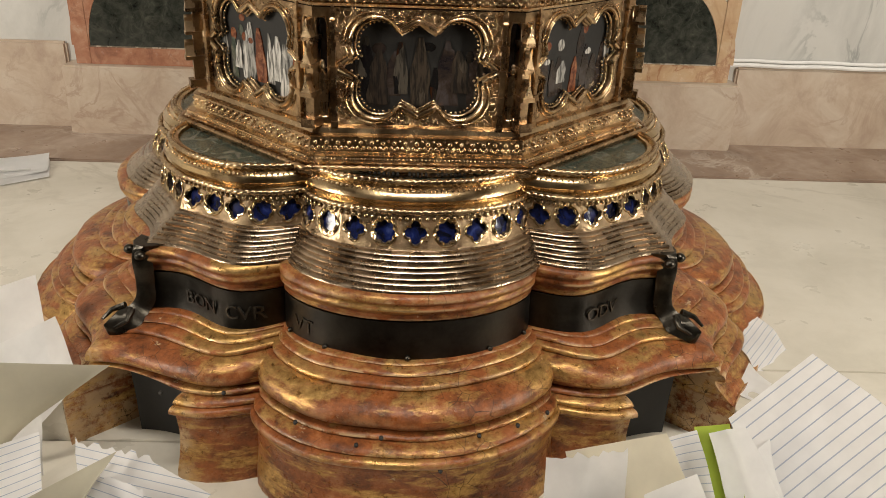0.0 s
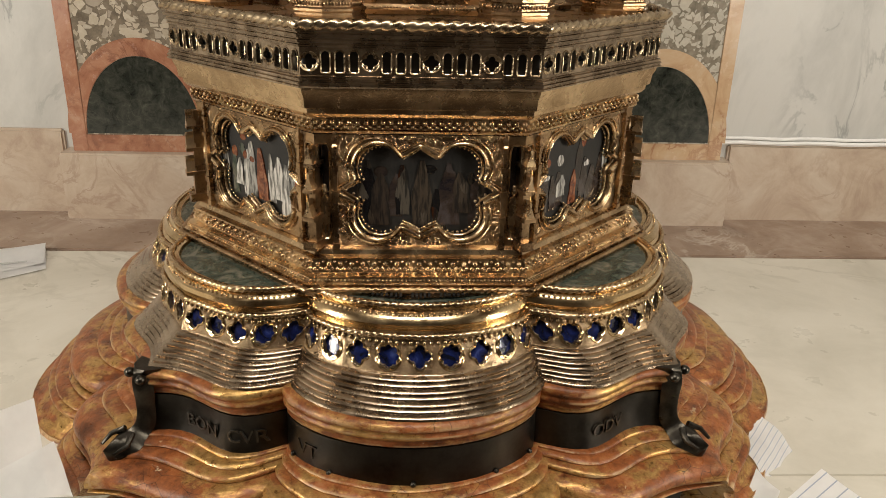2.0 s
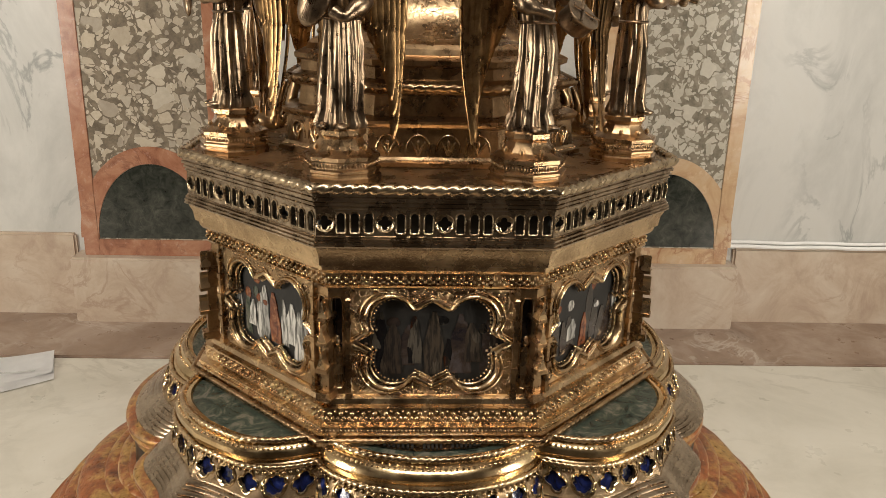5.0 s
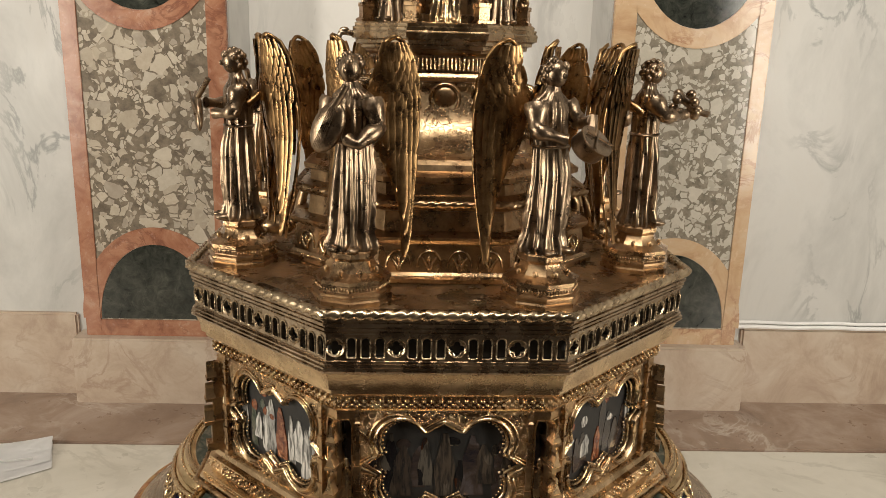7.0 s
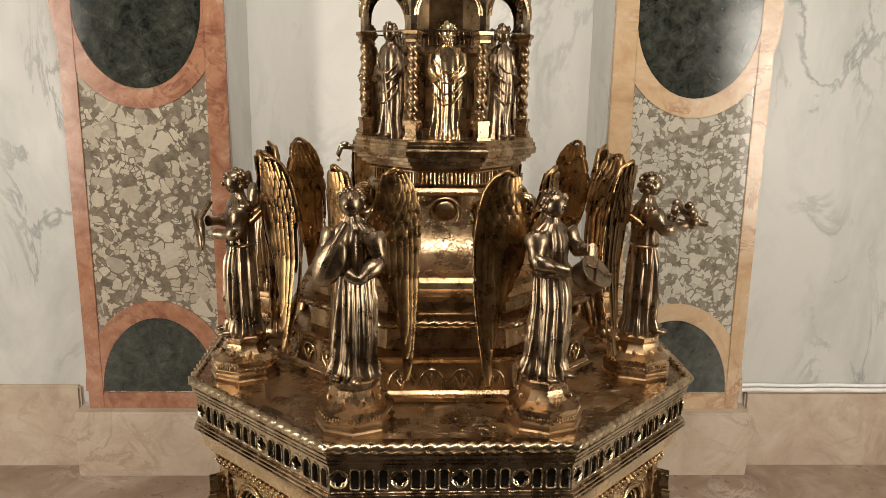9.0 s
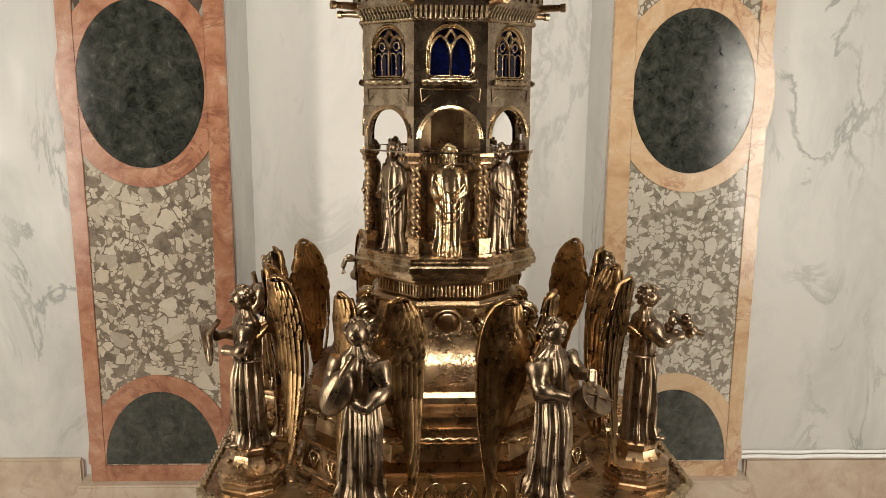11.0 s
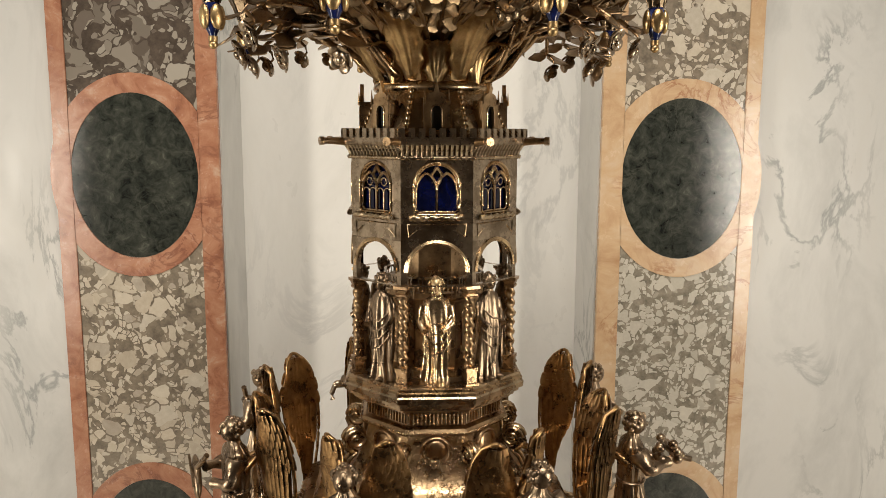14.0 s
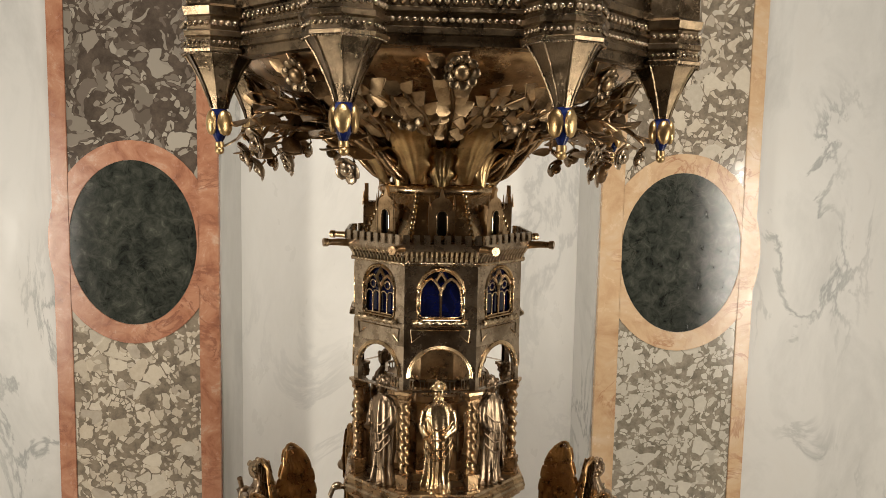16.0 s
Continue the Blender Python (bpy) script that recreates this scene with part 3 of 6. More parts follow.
def foot_ring(apex, notch, cusp, z, bulge=0.0, wave=0.0, n1=9, n2=12, span=None):
    """Outline of the foot: four round lobes, and between them shoulders that run out into a point."""
    q = math.sin(radians(22.5)) * notch, math.cos(radians(22.5)) * notch
    sag = apex - q[1]
    rad = (q[0] ** 2 + sag ** 2) / (2 * sag)
    half = []
    for k in range(n1):
        t = math.sin(math.pi / 2 * k / n1)
        x = q[0] * t
        arc = apex - rad + math.sqrt(max(0, rad * rad - x * x))
        half.append((x, 0.45 * arc + 0.55 * (q[1] + sag * math.sqrt(1 - t * t))))
    c = cusp * math.sin(math.pi / 4), cusp * math.cos(math.pi / 4)
    dx, dy = c[0] - q[0], c[1] - q[1]
    length = math.hypot(dx, dy)
    nx, ny = -dy / length, dx / length
    for k in range(n2 + 1):
        t = k / n2
        o = bulge * math.sin(math.pi * t) + wave * math.sin(2 * math.pi * t)
        half.append((q[0] + dx * t + nx * o, q[1] + dy * t + ny * o))
    quarter = [(-x, y) for x, y in reversed(half[1:])] + half
    if span:
        return [Vector((x, -y, z)) for x, y in quarter if abs(math.degrees(math.atan2(x, y))) <= span]
    out = []
    for turn in range(4):
        a = radians(90 * turn)
        out += [Vector((x * math.cos(a) + y * math.sin(a), x * math.sin(a) - y * math.cos(a), z)) for x, y in quarter[:-1]]
    return out


# height, notch share, cusp share, bulge, wave of the outline, by height
SHAPE = [(-0.2, 0.885, 1.05, 0.018, 0.012), (0.06, 0.885, 1.055, 0.018, 0.012), (0.12, 0.885, 1.07, 0.018, 0.018), (0.165, 0.885, 1.035, 0.016, 0.016),
         (0.225, 0.885, 1.045, 0.018, 0.016), (0.275, 0.890, 1.025, 0.026, 0.008), (0.315, 0.895, 1.035, 0.032, 0.004), (0.355, 0.91, 1.085, 0.032, 0.0)]


def foot_at(z, apex, span=None):
    for a, b in zip(SHAPE, SHAPE[1:]):
        if z <= b[0]:
            break
    t = min(1, max(0, (z - a[0]) / (b[0] - a[0])))
    v = [p + (q - p) * t for p, q in zip(a, b)]
    return foot_ring(apex, apex * v[1], apex * v[2], z, v[3], v[4], span=span)


def rounded(profile, steps=4):
    """A profile made denser by gentle curves through its points."""
    out = []
    for k in range(len(profile) - 1):
        p = [Vector(profile[min(len(profile) - 1, max(0, k + d))]) for d in (-1, 0, 1, 2)]
        for s in range(steps):
            t = s / steps
            c = 0.5 * (2 * p[1] + (p[2] - p[0]) * t + (2 * p[0] - 5 * p[1] + 4 * p[2] - p[3]) * t * t + (3 * p[1] - p[0] - 3 * p[2] + p[3]) * t ** 3)
            out.append((c.x, c.y))
    out.append(tuple(profile[-1]))
    return out


def worn(bm, amount, scale, seed=0.0):
    for v in bm.verts:
        d = noise.noise_vector(v.co * scale + Vector((seed, seed, seed)))
        v.co += d * amount


def flare(bm, turn=0.0):
    """The two side lobes spread farther at their foot than the front one."""
    for v in bm.verts:
        p = Matrix.Rotation(radians(turn), 3, "Z") @ v.co
        off = abs(math.degrees(math.atan2(p.x, -p.y)))
        w = min(1.0, max(0.0, (off - 46) / 16)) * min(1.0, max(0.0, (150 - off) / 16))
        grow = float(np.interp(p.z, [0.0, 0.06, 0.12, 0.15], [0.075, 0.050, 0.022, 0.0]))
        p.xy *= 1 + grow * w
        v.co = Matrix.Rotation(radians(-turn), 3, "Z") @ p


base = thing("wooden_base", (AXIS[0] - 0.008, AXIS[1], 0), SPIN, "lobed wooden base, gilding worn to red ground, standing on marble floor", "base")
upper = [(0.500, 0.238), (0.513, 0.235), (0.518, 0.228), (0.514, 0.222), (0.517, 0.216), (0.512, 0.210), (0.507, 0.205), (0.508, 0.198), (0.500, 0.193)]
part("upper_moulding", loft([foot_at(z, r) for r, z in rounded(upper, 3)], True, True), WOOD, base, "gilded moulding with flaking edge", 50)
part("inscription_band", loft([foot_at(z, r) for r, z in ((0.500, 0.196), (0.5065, 0.194), (0.5075, 0.165), (0.509, 0.138), (0.5, 0.134))], True, True), DARK_METAL, base, "blackened metal band with engraved capitals", 50)
lower = [(0.500, 0.1400), (0.514, 0.1395), (0.518, 0.1375), (0.518, 0.1355), (0.524, 0.1350), (0.530, 0.1330), (0.533, 0.1300), (0.531, 0.1280), (0.539, 0.1275), (0.546, 0.1265), (0.551, 0.1235), (0.551, 0.1200), (0.548, 0.1180), (0.556, 0.1175), (0.568, 0.1155), (0.580, 0.1110), (0.589, 0.1045), (0.593, 0.0970), (0.592, 0.0900), (0.586, 0.0840), (0.577, 0.0815), (0.574, 0.0795), (0.586, 0.0785), (0.592, 0.0760), (0.593, 0.0730), (0.588, 0.0700), (0.590, 0.0680)]
lm = loft([foot_at(z, r) for r, z in rounded(lower, 2)], True, True)
for v in lm.verts:
    # the roll moulding arches up over the openings at the four points
    off = abs((math.degrees(math.atan2(v.co.x, -v.co.y)) % 90) - 45)
    w = max(0.0, math.cos(math.pi / 2 * min(1, off / 13))) if v.co.xy.length > 0.45 else 0.0
    if v.co.z < 0.096:
        v.co.z += (0.090 - v.co.z) * 0.55 * w
flare(lm)
worn(lm, 0.0045, 11, 3.0)
part("lower_moulding", lm, WOOD, base, "broad gilded roll moulding, cracked and wormholed", 50)
toe = [(0.590, 0.0710), (0.600, 0.0700), (0.608, 0.0670), (0.612, 0.0630), (0.610, 0.0600), (0.616, 0.0595), (0.621, 0.0560), (0.621, 0.0500), (0.614, 0.0470), (0.608, 0.0455), (0.609, 0.0400), (0.616, 0.0330), (0.628, 0.0240), (0.640, 0.0160), (0.644, FLOOR), (0.645, LEDGE)]
front_toe = toe[:11] + [(0.606, 0.010), (0.610, -0.020), (0.618, -0.045), (0.620, LEDGE)]
for k in range(4):
    # one block under each lobe, with openings left under the points
    tb = bmesh.new()
    rings = [foot_at(z, r, 33.0 if k % 2 == 0 else 42.5) for r, z in rounded(front_toe if k == 0 else toe, 3)]
    count = min(len(r) for r in rings)
    rings = [r[(len(r) - count) // 2:(len(r) - count) // 2 + count] for r in rings]
    rings = [r + [Vector((p.x * 0.80, p.y * 0.80, p.z)) for p in reversed(r)] for r in rings]
    add_loft(tb, rings)
    flare(tb, 90 * k)
    worn(tb, 0.004, 8, 7.0 + k)
    part("plinth_block", tb, WOOD, base, "dark gilded plinth block with chipped edge", 50, turn=90 * k)
# Solid core; its near-black colour stands in for shade in the hollow.
part("core", loft([foot_at(z, 0.540) for z in (LEDGE, 0.0, 0.082)]), SHADE_AND_BLACK, base, "near-black core, coloured as the shade under the base", 50)
# leaf-shaped mounts of dark bronze that clasp the four points
def strap_mesh():
    bm = bmesh.new()
    spine = rounded([(0.528, 0.240), (0.534, 0.228), (0.536, 0.210), (0.535, 0.190), (0.536, 0.168), (0.541, 0.152), (0.553, 0.143), (0.570, 0.138), (0.586, 0.132), (0.596, 0.126)], 3)
    rings = []
    for k, (r, z) in enumerate(spine):
        t = k / (len(spine) - 1)
        w = 0.013 + 0.010 * max(0, 1 - t * 6) + 0.008 * math.exp(-((t - 0.78) / 0.10) ** 2) - 0.010 * max(0, (t - 0.86) / 0.14)
        w *= 1 + 0.12 * math.cos(26 * t)
        lift = 0.010 if t < 0.6 else 0.010
        base_p = polar(45, r, z)
        out = (polar(45, 1, 0) * (1 - t * 0.75) + Vector((0, 0, 1)) * t * 0.9).normalized()
        side = polar(135, 1, 0)
        rings.append([base_p - side * w - out * 0.014, base_p - side * w * 0.55 + out * lift * 0.45, base_p + out * lift, base_p + side * w * 0.55 + out * lift * 0.45, base_p + side * w - out * 0.014, base_p - out * 0.020])
    add_loft(bm, rings)
    for s in (-1, 1):
        add_ball(bm, polar(45 + s * 1.6, 0.540, 0.229), 0.008, 0.008, 0.007, seg=10)
        add_tube(bm, [polar(45 + s * 0.9, 0.560, 0.149), polar(45 + s * 2.2, 0.575, 0.142), polar(45 + s * 1.7, 0.592, 0.135)], 0.0045, 7, taper=lambda t: 1.2 - 0.7 * t)
    return finish(bm, [BRONZE], 50)


strap_me = strap_mesh()
for k in range(4):
    part("corner_mount", strap_me, None, base, "blackened bronze leaf mount clasping the corner", turn=90 * k)
for az in (0.0, -12, 12, -20.5, 20.5):
    for z, r in ((0.142, 0.0),):
        ring = foot_at(z, 0.510)
        p = min(ring, key=lambda q: abs(math.degrees(math.atan2(q.x, -q.y)) - az) + (0 if q.y < 0 else 999))
        nm = bmesh.new()
        add_ball(nm, p, 0.004, 0.004, 0.004, seg=8)
        part("nail", nm, BRONZE, base)
for az, z, r in ((-3, 0.083, 0.600), (9, 0.076, 0.592), (14, 0.083, 0.590), (4, 0.046, 0.618), (-14, 0.082, 0.585), (19, 0.080, 0.572), (-26, 0.080, 0.560), (-34, 0.072, 0.595), (-6, 0.070, 0.600)):
    nm = bmesh.new()
    add_ball(nm, polar(az, r, z), 0.003, 0.004, 0.003, seg=8)
    part("wormhole", nm, SHADE_AND_BLACK, base)


def band_place(az, z, apex=0.5085):
    """Letters on the band: az of their middle."""
    ring = foot_at(z, apex)
    pts = sorted(((math.degrees(math.atan2(p.x, -p.y)), math.hypot(p.x, p.y)) for p in ring if p.y < 0.05))

    def at(u, v, d):
        a = az + math.degrees(u / 0.52)
        for (a0, r0), (a1, r1) in zip(pts, pts[1:]):
            if a0 <= a <= a1:
                return polar(a, r0 + (r1 - r0) * (a - a0) / max(1e-6, a1 - a0) - d, z + v)
        return polar(a, 0.5 - d, z + v)
    return at


for text, az in (("BON", -36.0), ("CVR", -27.6), ("VT", -17.0), ("ODV", 34.0)):
    part("letters", words(text, 0.029, band_place(az, 0.153), 0.0012), LETTER, base, "engraved capitals reading " + text, 0)

rel = thing("reliquary", AXIS, SPIN, "tall octagonal gilt-silver reliquary with blue enamels on a gilded wooden base", "reliquary")

# the lobed silver foot
hem = [(0.498, 0.240), (0.508, 0.2395), (0.509, 0.2370)]
for k in range(7):
    # seven rounded ridges with a sunk fillet between them, every other one broader
    t0, t1 = k / 7, (k + 1) / 7
    out = 0.0040 if k % 2 == 0 else 0.0026
    r0, r1, z0, z1 = 0.5065 - 0.0440 * t0, 0.5065 - 0.0440 * t1, 0.2385 + 0.0380 * t0, 0.2385 + 0.0380 * t1
    for f, o in ((0.0, 0.0), (0.06, 0.55), (0.22, 0.95), (0.42, 1.0), (0.62, 0.75), (0.74, 0.2), (0.78, -0.15), (0.94, -0.15)):
        hem.append((r0 + (r1 - r0) * f + out * o, z0 + (z1 - z0) * f))
hem += [(0.4625, 0.2765), (0.450, 0.277)]
part("stepped_hem", loft([foot_at(z, r) for r, z in hem], True, False), HEM, rel, "tarnished silver mouldings in steps", 35)
cove = [(0.430, 0.3175), (0.440, 0.3185), (0.443, 0.321), (0.436, 0.3235), (0.431, 0.326), (0.4345, 0.329), (0.4365, 0.334), (0.4325, 0.341), (0.424, 0.346), (0.418, 0.348), (0.419, 0.351), (0.413, 0.3535), (0.405, 0.352), (0.403, 0.346)]
part("gilt_cove", loft([foot_at(z, r) for r, z in cove], True, False), BRIGHT, rel, "bright gilt cove moulding", 35)
part("enamel_back", loft([foot_at(z, r) for r, z in ((0.455, 0.275), (0.433, 0.319))], True, False), BLUE, rel, "blue enamel behind pierced gallery", 35)
for r, z, rad, pitch in ((0.4165, 0.3535, 0.0042, 0.010), (0.4425, 0.3215, 0.0038, 0.009)):
    part("rope_moulding", rope(foot_at(z, r), rad, pitch), GOLD, rel, "twisted gilt rope moulding", 60)
dm = bmesh.new()
for p in resample(foot_at(0.3445, 0.4265), 0.0075):
    add_bead(dm, p, 0.0026)
tagged(part("bead_row", dm, GOLD, rel, smooth=60), kind="stuff")
dm = bmesh.new()
for p, q in zip(resample(foot_at(0.3155, 0.4425), 0.009), resample(foot_at(0.3105, 0.4445), 0.009)):
    add_bead(dm, p.lerp(q, 0.5), 0.0034, squash=1.2)
tagged(part("bead_row", dm, GOLD, rel, smooth=60), kind="stuff")
# top of the foot: dark enamel plates within the rim
bm = bmesh.new()
ring = foot_at(0.3475, 0.408)
inner_ring = [Vector((p.x, p.y, 0.3475)).normalized() * 0.30 for p in ring]
add_loft(bm, [ring, [Vector((p.x, p.y, 0.3478)) for p in inner_ring]], True, False)
part("enamel_plate", bm, GREEN_ENAMEL, rel, "dark green and grey enamel plates on the foot", 30)


ban = bmesh.new()
arc = [(-0.085 + 0.17 * k / 20) for k in range(21)]
rows = [[Vector((x, -0.379 - dy + 2.2 * x * x, 0.3502 + 0.0012 * math.sin(60 * x))) for x in arc] for dy in (-0.009, 0.009)]
ba = [[ban.verts.new(p) for p in r] for r in rows]
for k in range(20):
    ban.faces.new((ba[0][k], ba[0][k + 1], ba[1][k + 1], ba[1][k]))
bmesh.ops.solidify(ban, geom=ban.faces[:], thickness=0.001)
scroll = part("banner", ban, SILVER, rel, "small silver scroll with a line of lettering", 40)
bb = bmesh.new()
for x0, x1 in ((-0.066, -0.022), (-0.012, 0.016), (0.026, 0.068)):
    n = 7 if x1 - x0 > 0.03 else 5
    for k in range(n):
        x = x0 + (x1 - x0) * (k + 0.5) / n
        y = -0.379 + 2.2 * x * x
        add_box(bb, x - 0.0016, x + 0.0016, y - 0.006, y + 0.006, 0.3505, 0.3525)
tagged(part("lettering_bars", bb, SHADE_AND_BLACK, scroll, "dark lettering", 0), kind="stuff")


def gallery_walk():
    """Arc length along the gallery, from the middle of the front lobe round a quarter."""
    top, low = foot_at(0.3165, 0.4405), foot_at(0.2765, 0.4615)
    n = len(top)
    start = min(range(n), key=lambda k: abs(top[k].x) + (0 if top[k].y < 0 else 9))
    order = [(start + k) % n for k in range(n // 4 + 1)]
    return [top[k] for k in order], [low[k] for k in order]


TOP, LOW = gallery_walk()
cum = [0.0]
for a, b in zip(LOW, LOW[1:]):
    cum.append(cum[-1] + (b - a).length)
i_notch = 9
i_cusp = len(LOW) // 2
i_far = len(LOW) - 1 - i_notch


def along(s, v):
    for k in range(len(cum) - 1):
        if s <= cum[k + 1] or k == len(cum) - 2:
            break
    t = (s - cum[k]) / (cum[k + 1] - cum[k])
    lo, hi = LOW[k].lerp(LOW[k + 1], t), TOP[k].lerp(TOP[k + 1], t)
    side = (LOW[k + 1] - LOW[k]).normalized()
    out = side.cross(Vector((0, 0, 1)))
    return lo.lerp(hi, v), out


def gallery_place(s, h):
    def f(u, v, d):
        p, out = along(s + u, 0.5 + v / h)
        return p + out * (-d)
    return f


H = 0.042
cells = []
spots = []
lobe_w = cum[i_notch] * 2 / 9
for k in range(-4, 5):
    spots.append((k * lobe_w, lobe_w, (k % 2 == 0)))
for a, b in ((i_notch, i_cusp), (i_cusp, i_far)):
    w = (cum[b] - cum[a]) / 5
    for k in range(5):
        spots.append((cum[a] + w * (k + 0.5), w, k % 2 == (0 if a == i_notch else 0)))
for s, w, foil in spots:
    size = min(0.0165, w * 0.46)
    if s < 0:
        mirror = gallery_place(-s, H)
        place = lambda u, v, d, g=mirror: (lambda p: Vector((-p.x, p.y, p.z)))(g(-u, v, d))
    elif s == 0:
        right = gallery_place(0.0, H)
        place = lambda u, v, d, g=right: g(u, v, d) if u >= 0 else (lambda p: Vector((-p.x, p.y, p.z)))(g(-u, v, d))
    else:
        place = gallery_place(s, H)
    reach = reach_foil(4, size * 0.52, size * 0.46) if foil else reach_foil(8, size * 0.62, size * 0.32)
    cb = cell(place, w, H, reach, 0.006, 40, 0.0016)
    if not foil:
        add_tube(cb, [place(size * 1.04 * math.cos(t * math.pi / 14), size * 1.04 * math.sin(t * math.pi / 14), -0.0005) for t in range(28)], 0.0016, 5, closed=True, slot=1)
    me = finish(cb, [GILT_FINE, BRIGHT], 45)
    for turn in range(4):
        part("gem_window", me, None, rel, turn=90 * turn)

# the casket: octagonal body with a pictured panel on every side
plinth = [(0.330, 0.345), (0.371, 0.3465), (0.372, 0.3530), (0.366, 0.3550), (0.367, 0.3610), (0.362, 0.3630), (0.360, 0.3680), (0.361, 0.3700), (0.352, 0.3725), (0.350, 0.3920), (0.352, 0.3940), (0.344, 0.3960), (0.341, 0.4020), (0.334, 0.4060), (0.330, 0.4070)]
part("casket_plinth", oct_loft(plinth, False), GOLD, rel, "stepped gilt plinth moulding", 20)
part("rope_moulding", rope(oct_ring(0.3725, 0.3555), 0.0038, 0.011), GOLD_DARK, rel, smooth=60)
fr = bmesh.new()
for side in range(8):
    place = flat_place(45 * side, 0.3505, 0.382)
    wide = 0.3505 * math.tan(radians(22.5)) * 2
    n = 19
    for k in range(n):
        u = (k + 0.5 - n / 2) * wide / n
        for du, dv, r in ((0, 0.003, 0.0042), (-0.0042, -0.004, 0.0034), (0.0042, -0.004, 0.0034), (0, -0.0065, 0.0026), (0.0075, 0.006, 0.0022)):
            add_bead(fr, place(u + du, dv, -0.0005), r)
    for k in range(58):
        u = (k + 0.5 - 29) * wide / 58
        add_bead(fr, place(u * 1.03, -0.0165, -0.0115), 0.0020)
tagged(part("leaf_frieze", fr, GOLD, rel, "cast frieze of small gilt leaves", smooth=60), kind="stuff")
part("casket_core", oct_loft([(0.318, 0.36), (0.318, 0.60)]), PICTURE, rel, "dark enamel ground inside the panels", 20)

AP = 0.334
FACE_W = AP * math.tan(radians(22.5)) * 2
PZ0, PZ1 = 0.407, 0.562
MID = (PZ0 + PZ1) / 2 - 0.002
barbed = reach_barbed(0.056, 0.034, 0.034, 0.112, 0.064)
PANEL_W = 0.232
frame_mesh = None
place = flat_place(0, AP, MID)
pm = cell(place, PANEL_W, PZ1 - PZ0, barbed, 0.012, 96)
panel_me = finish(pm, [GOLD_CHASED], 40)
fm = bmesh.new()
angles = [2 * math.pi * k / 120 for k in range(120)]
for grow, r, d in ((1.0, 0.0036, -0.001), (0.93, 0.0022, 0.005), (1.08, 0.0017, -0.001)):
    add_tube(fm, [place(barbed(a) * grow * math.cos(a), barbed(a) * grow * math.sin(a), d) for a in angles], r, 6, closed=True)
for k in range(96):
    a = 2 * math.pi * k / 96
    add_bead(fm, place(barbed(a) * 0.885 * math.cos(a), barbed(a) * 0.885 * math.sin(a), 0.009), 0.0022)
frame_me = finish(fm, [GOLD], 60)
lancet_w = (FACE_W - PANEL_W) / 2
lm = cell(flat_place(0, AP, MID), lancet_w, PZ1 - PZ0, reach_arch(lancet_w * 0.72, (PZ1 - PZ0) * 0.86), 0.010, 40, 0.0014)
for v in lm.verts:
    v.co.x += (PANEL_W + lancet_w) / 2
lancet_me = finish(lm, [GOLD_DARK, GOLD], 40)
lm = cell(flat_place(0, AP, MID), lancet_w, PZ1 - PZ0, reach_arch(lancet_w * 0.72, (PZ1 - PZ0) * 0.86), 0.010, 40, 0.0014)
for v in lm.verts:
    v.co.x -= (PANEL_W + lancet_w) / 2
lancet_left_me = finish(lm, [GOLD_DARK, GOLD], 40)


def stepped(bm, stages, place):
    """A square shaft in stages: (z, half width or reach) pairs set by place."""
    add_loft(bm, [place(z, w) for z, w in stages])


def pinnacle_mesh():
    """A slender pinnacle shaft in stages, with a finial, standing at x = 0 in front of the wall."""
    bm = bmesh.new()
    y = -AP - 0.004
    stages = []
    for z0, z1, w in ((-0.004, 0.004, 0.0095), (0.004, 0.034, 0.0065), (0.034, 0.042, 0.0095), (0.042, 0.070, 0.0060), (0.070, 0.078, 0.0090), (0.078, 0.104, 0.0054), (0.104, 0.111, 0.0080),
                      (0.111, 0.130, 0.0046), (0.130, 0.135, 0.0068), (0.1355, 0.136, 0.0030), (0.138, 0.139, 0.0075), (0.141, 0.142, 0.0036), (0.146, 0.148, 0.0070), (0.151, 0.152, 0.0024), (0.154, 0.156, 0.0034), (0.158, 0.1585, 0.0008)):
        stages += [(PZ0 + z0 + 0.0002, w), (PZ0 + z1, w)]
    stepped(bm, stages, lambda z, w: [Vector((sx * w / 2, y + sy * w / 2, z)) for sx, sy in ((-1, -1), (1, -1), (1, 1), (-1, 1))])
    return bm


pin = pinnacle_mesh()
pin_l, pin_r = pin.copy(), pin
for v in pin_l.verts:
    v.co.x -= PANEL_W / 2 - 0.004
for v in pin_r.verts:
    v.co.x += PANEL_W / 2 - 0.004
pin_l, pin_r = finish(pin_l, [GOLD_DARK], 40), finish(pin_r, [GOLD_DARK], 40)


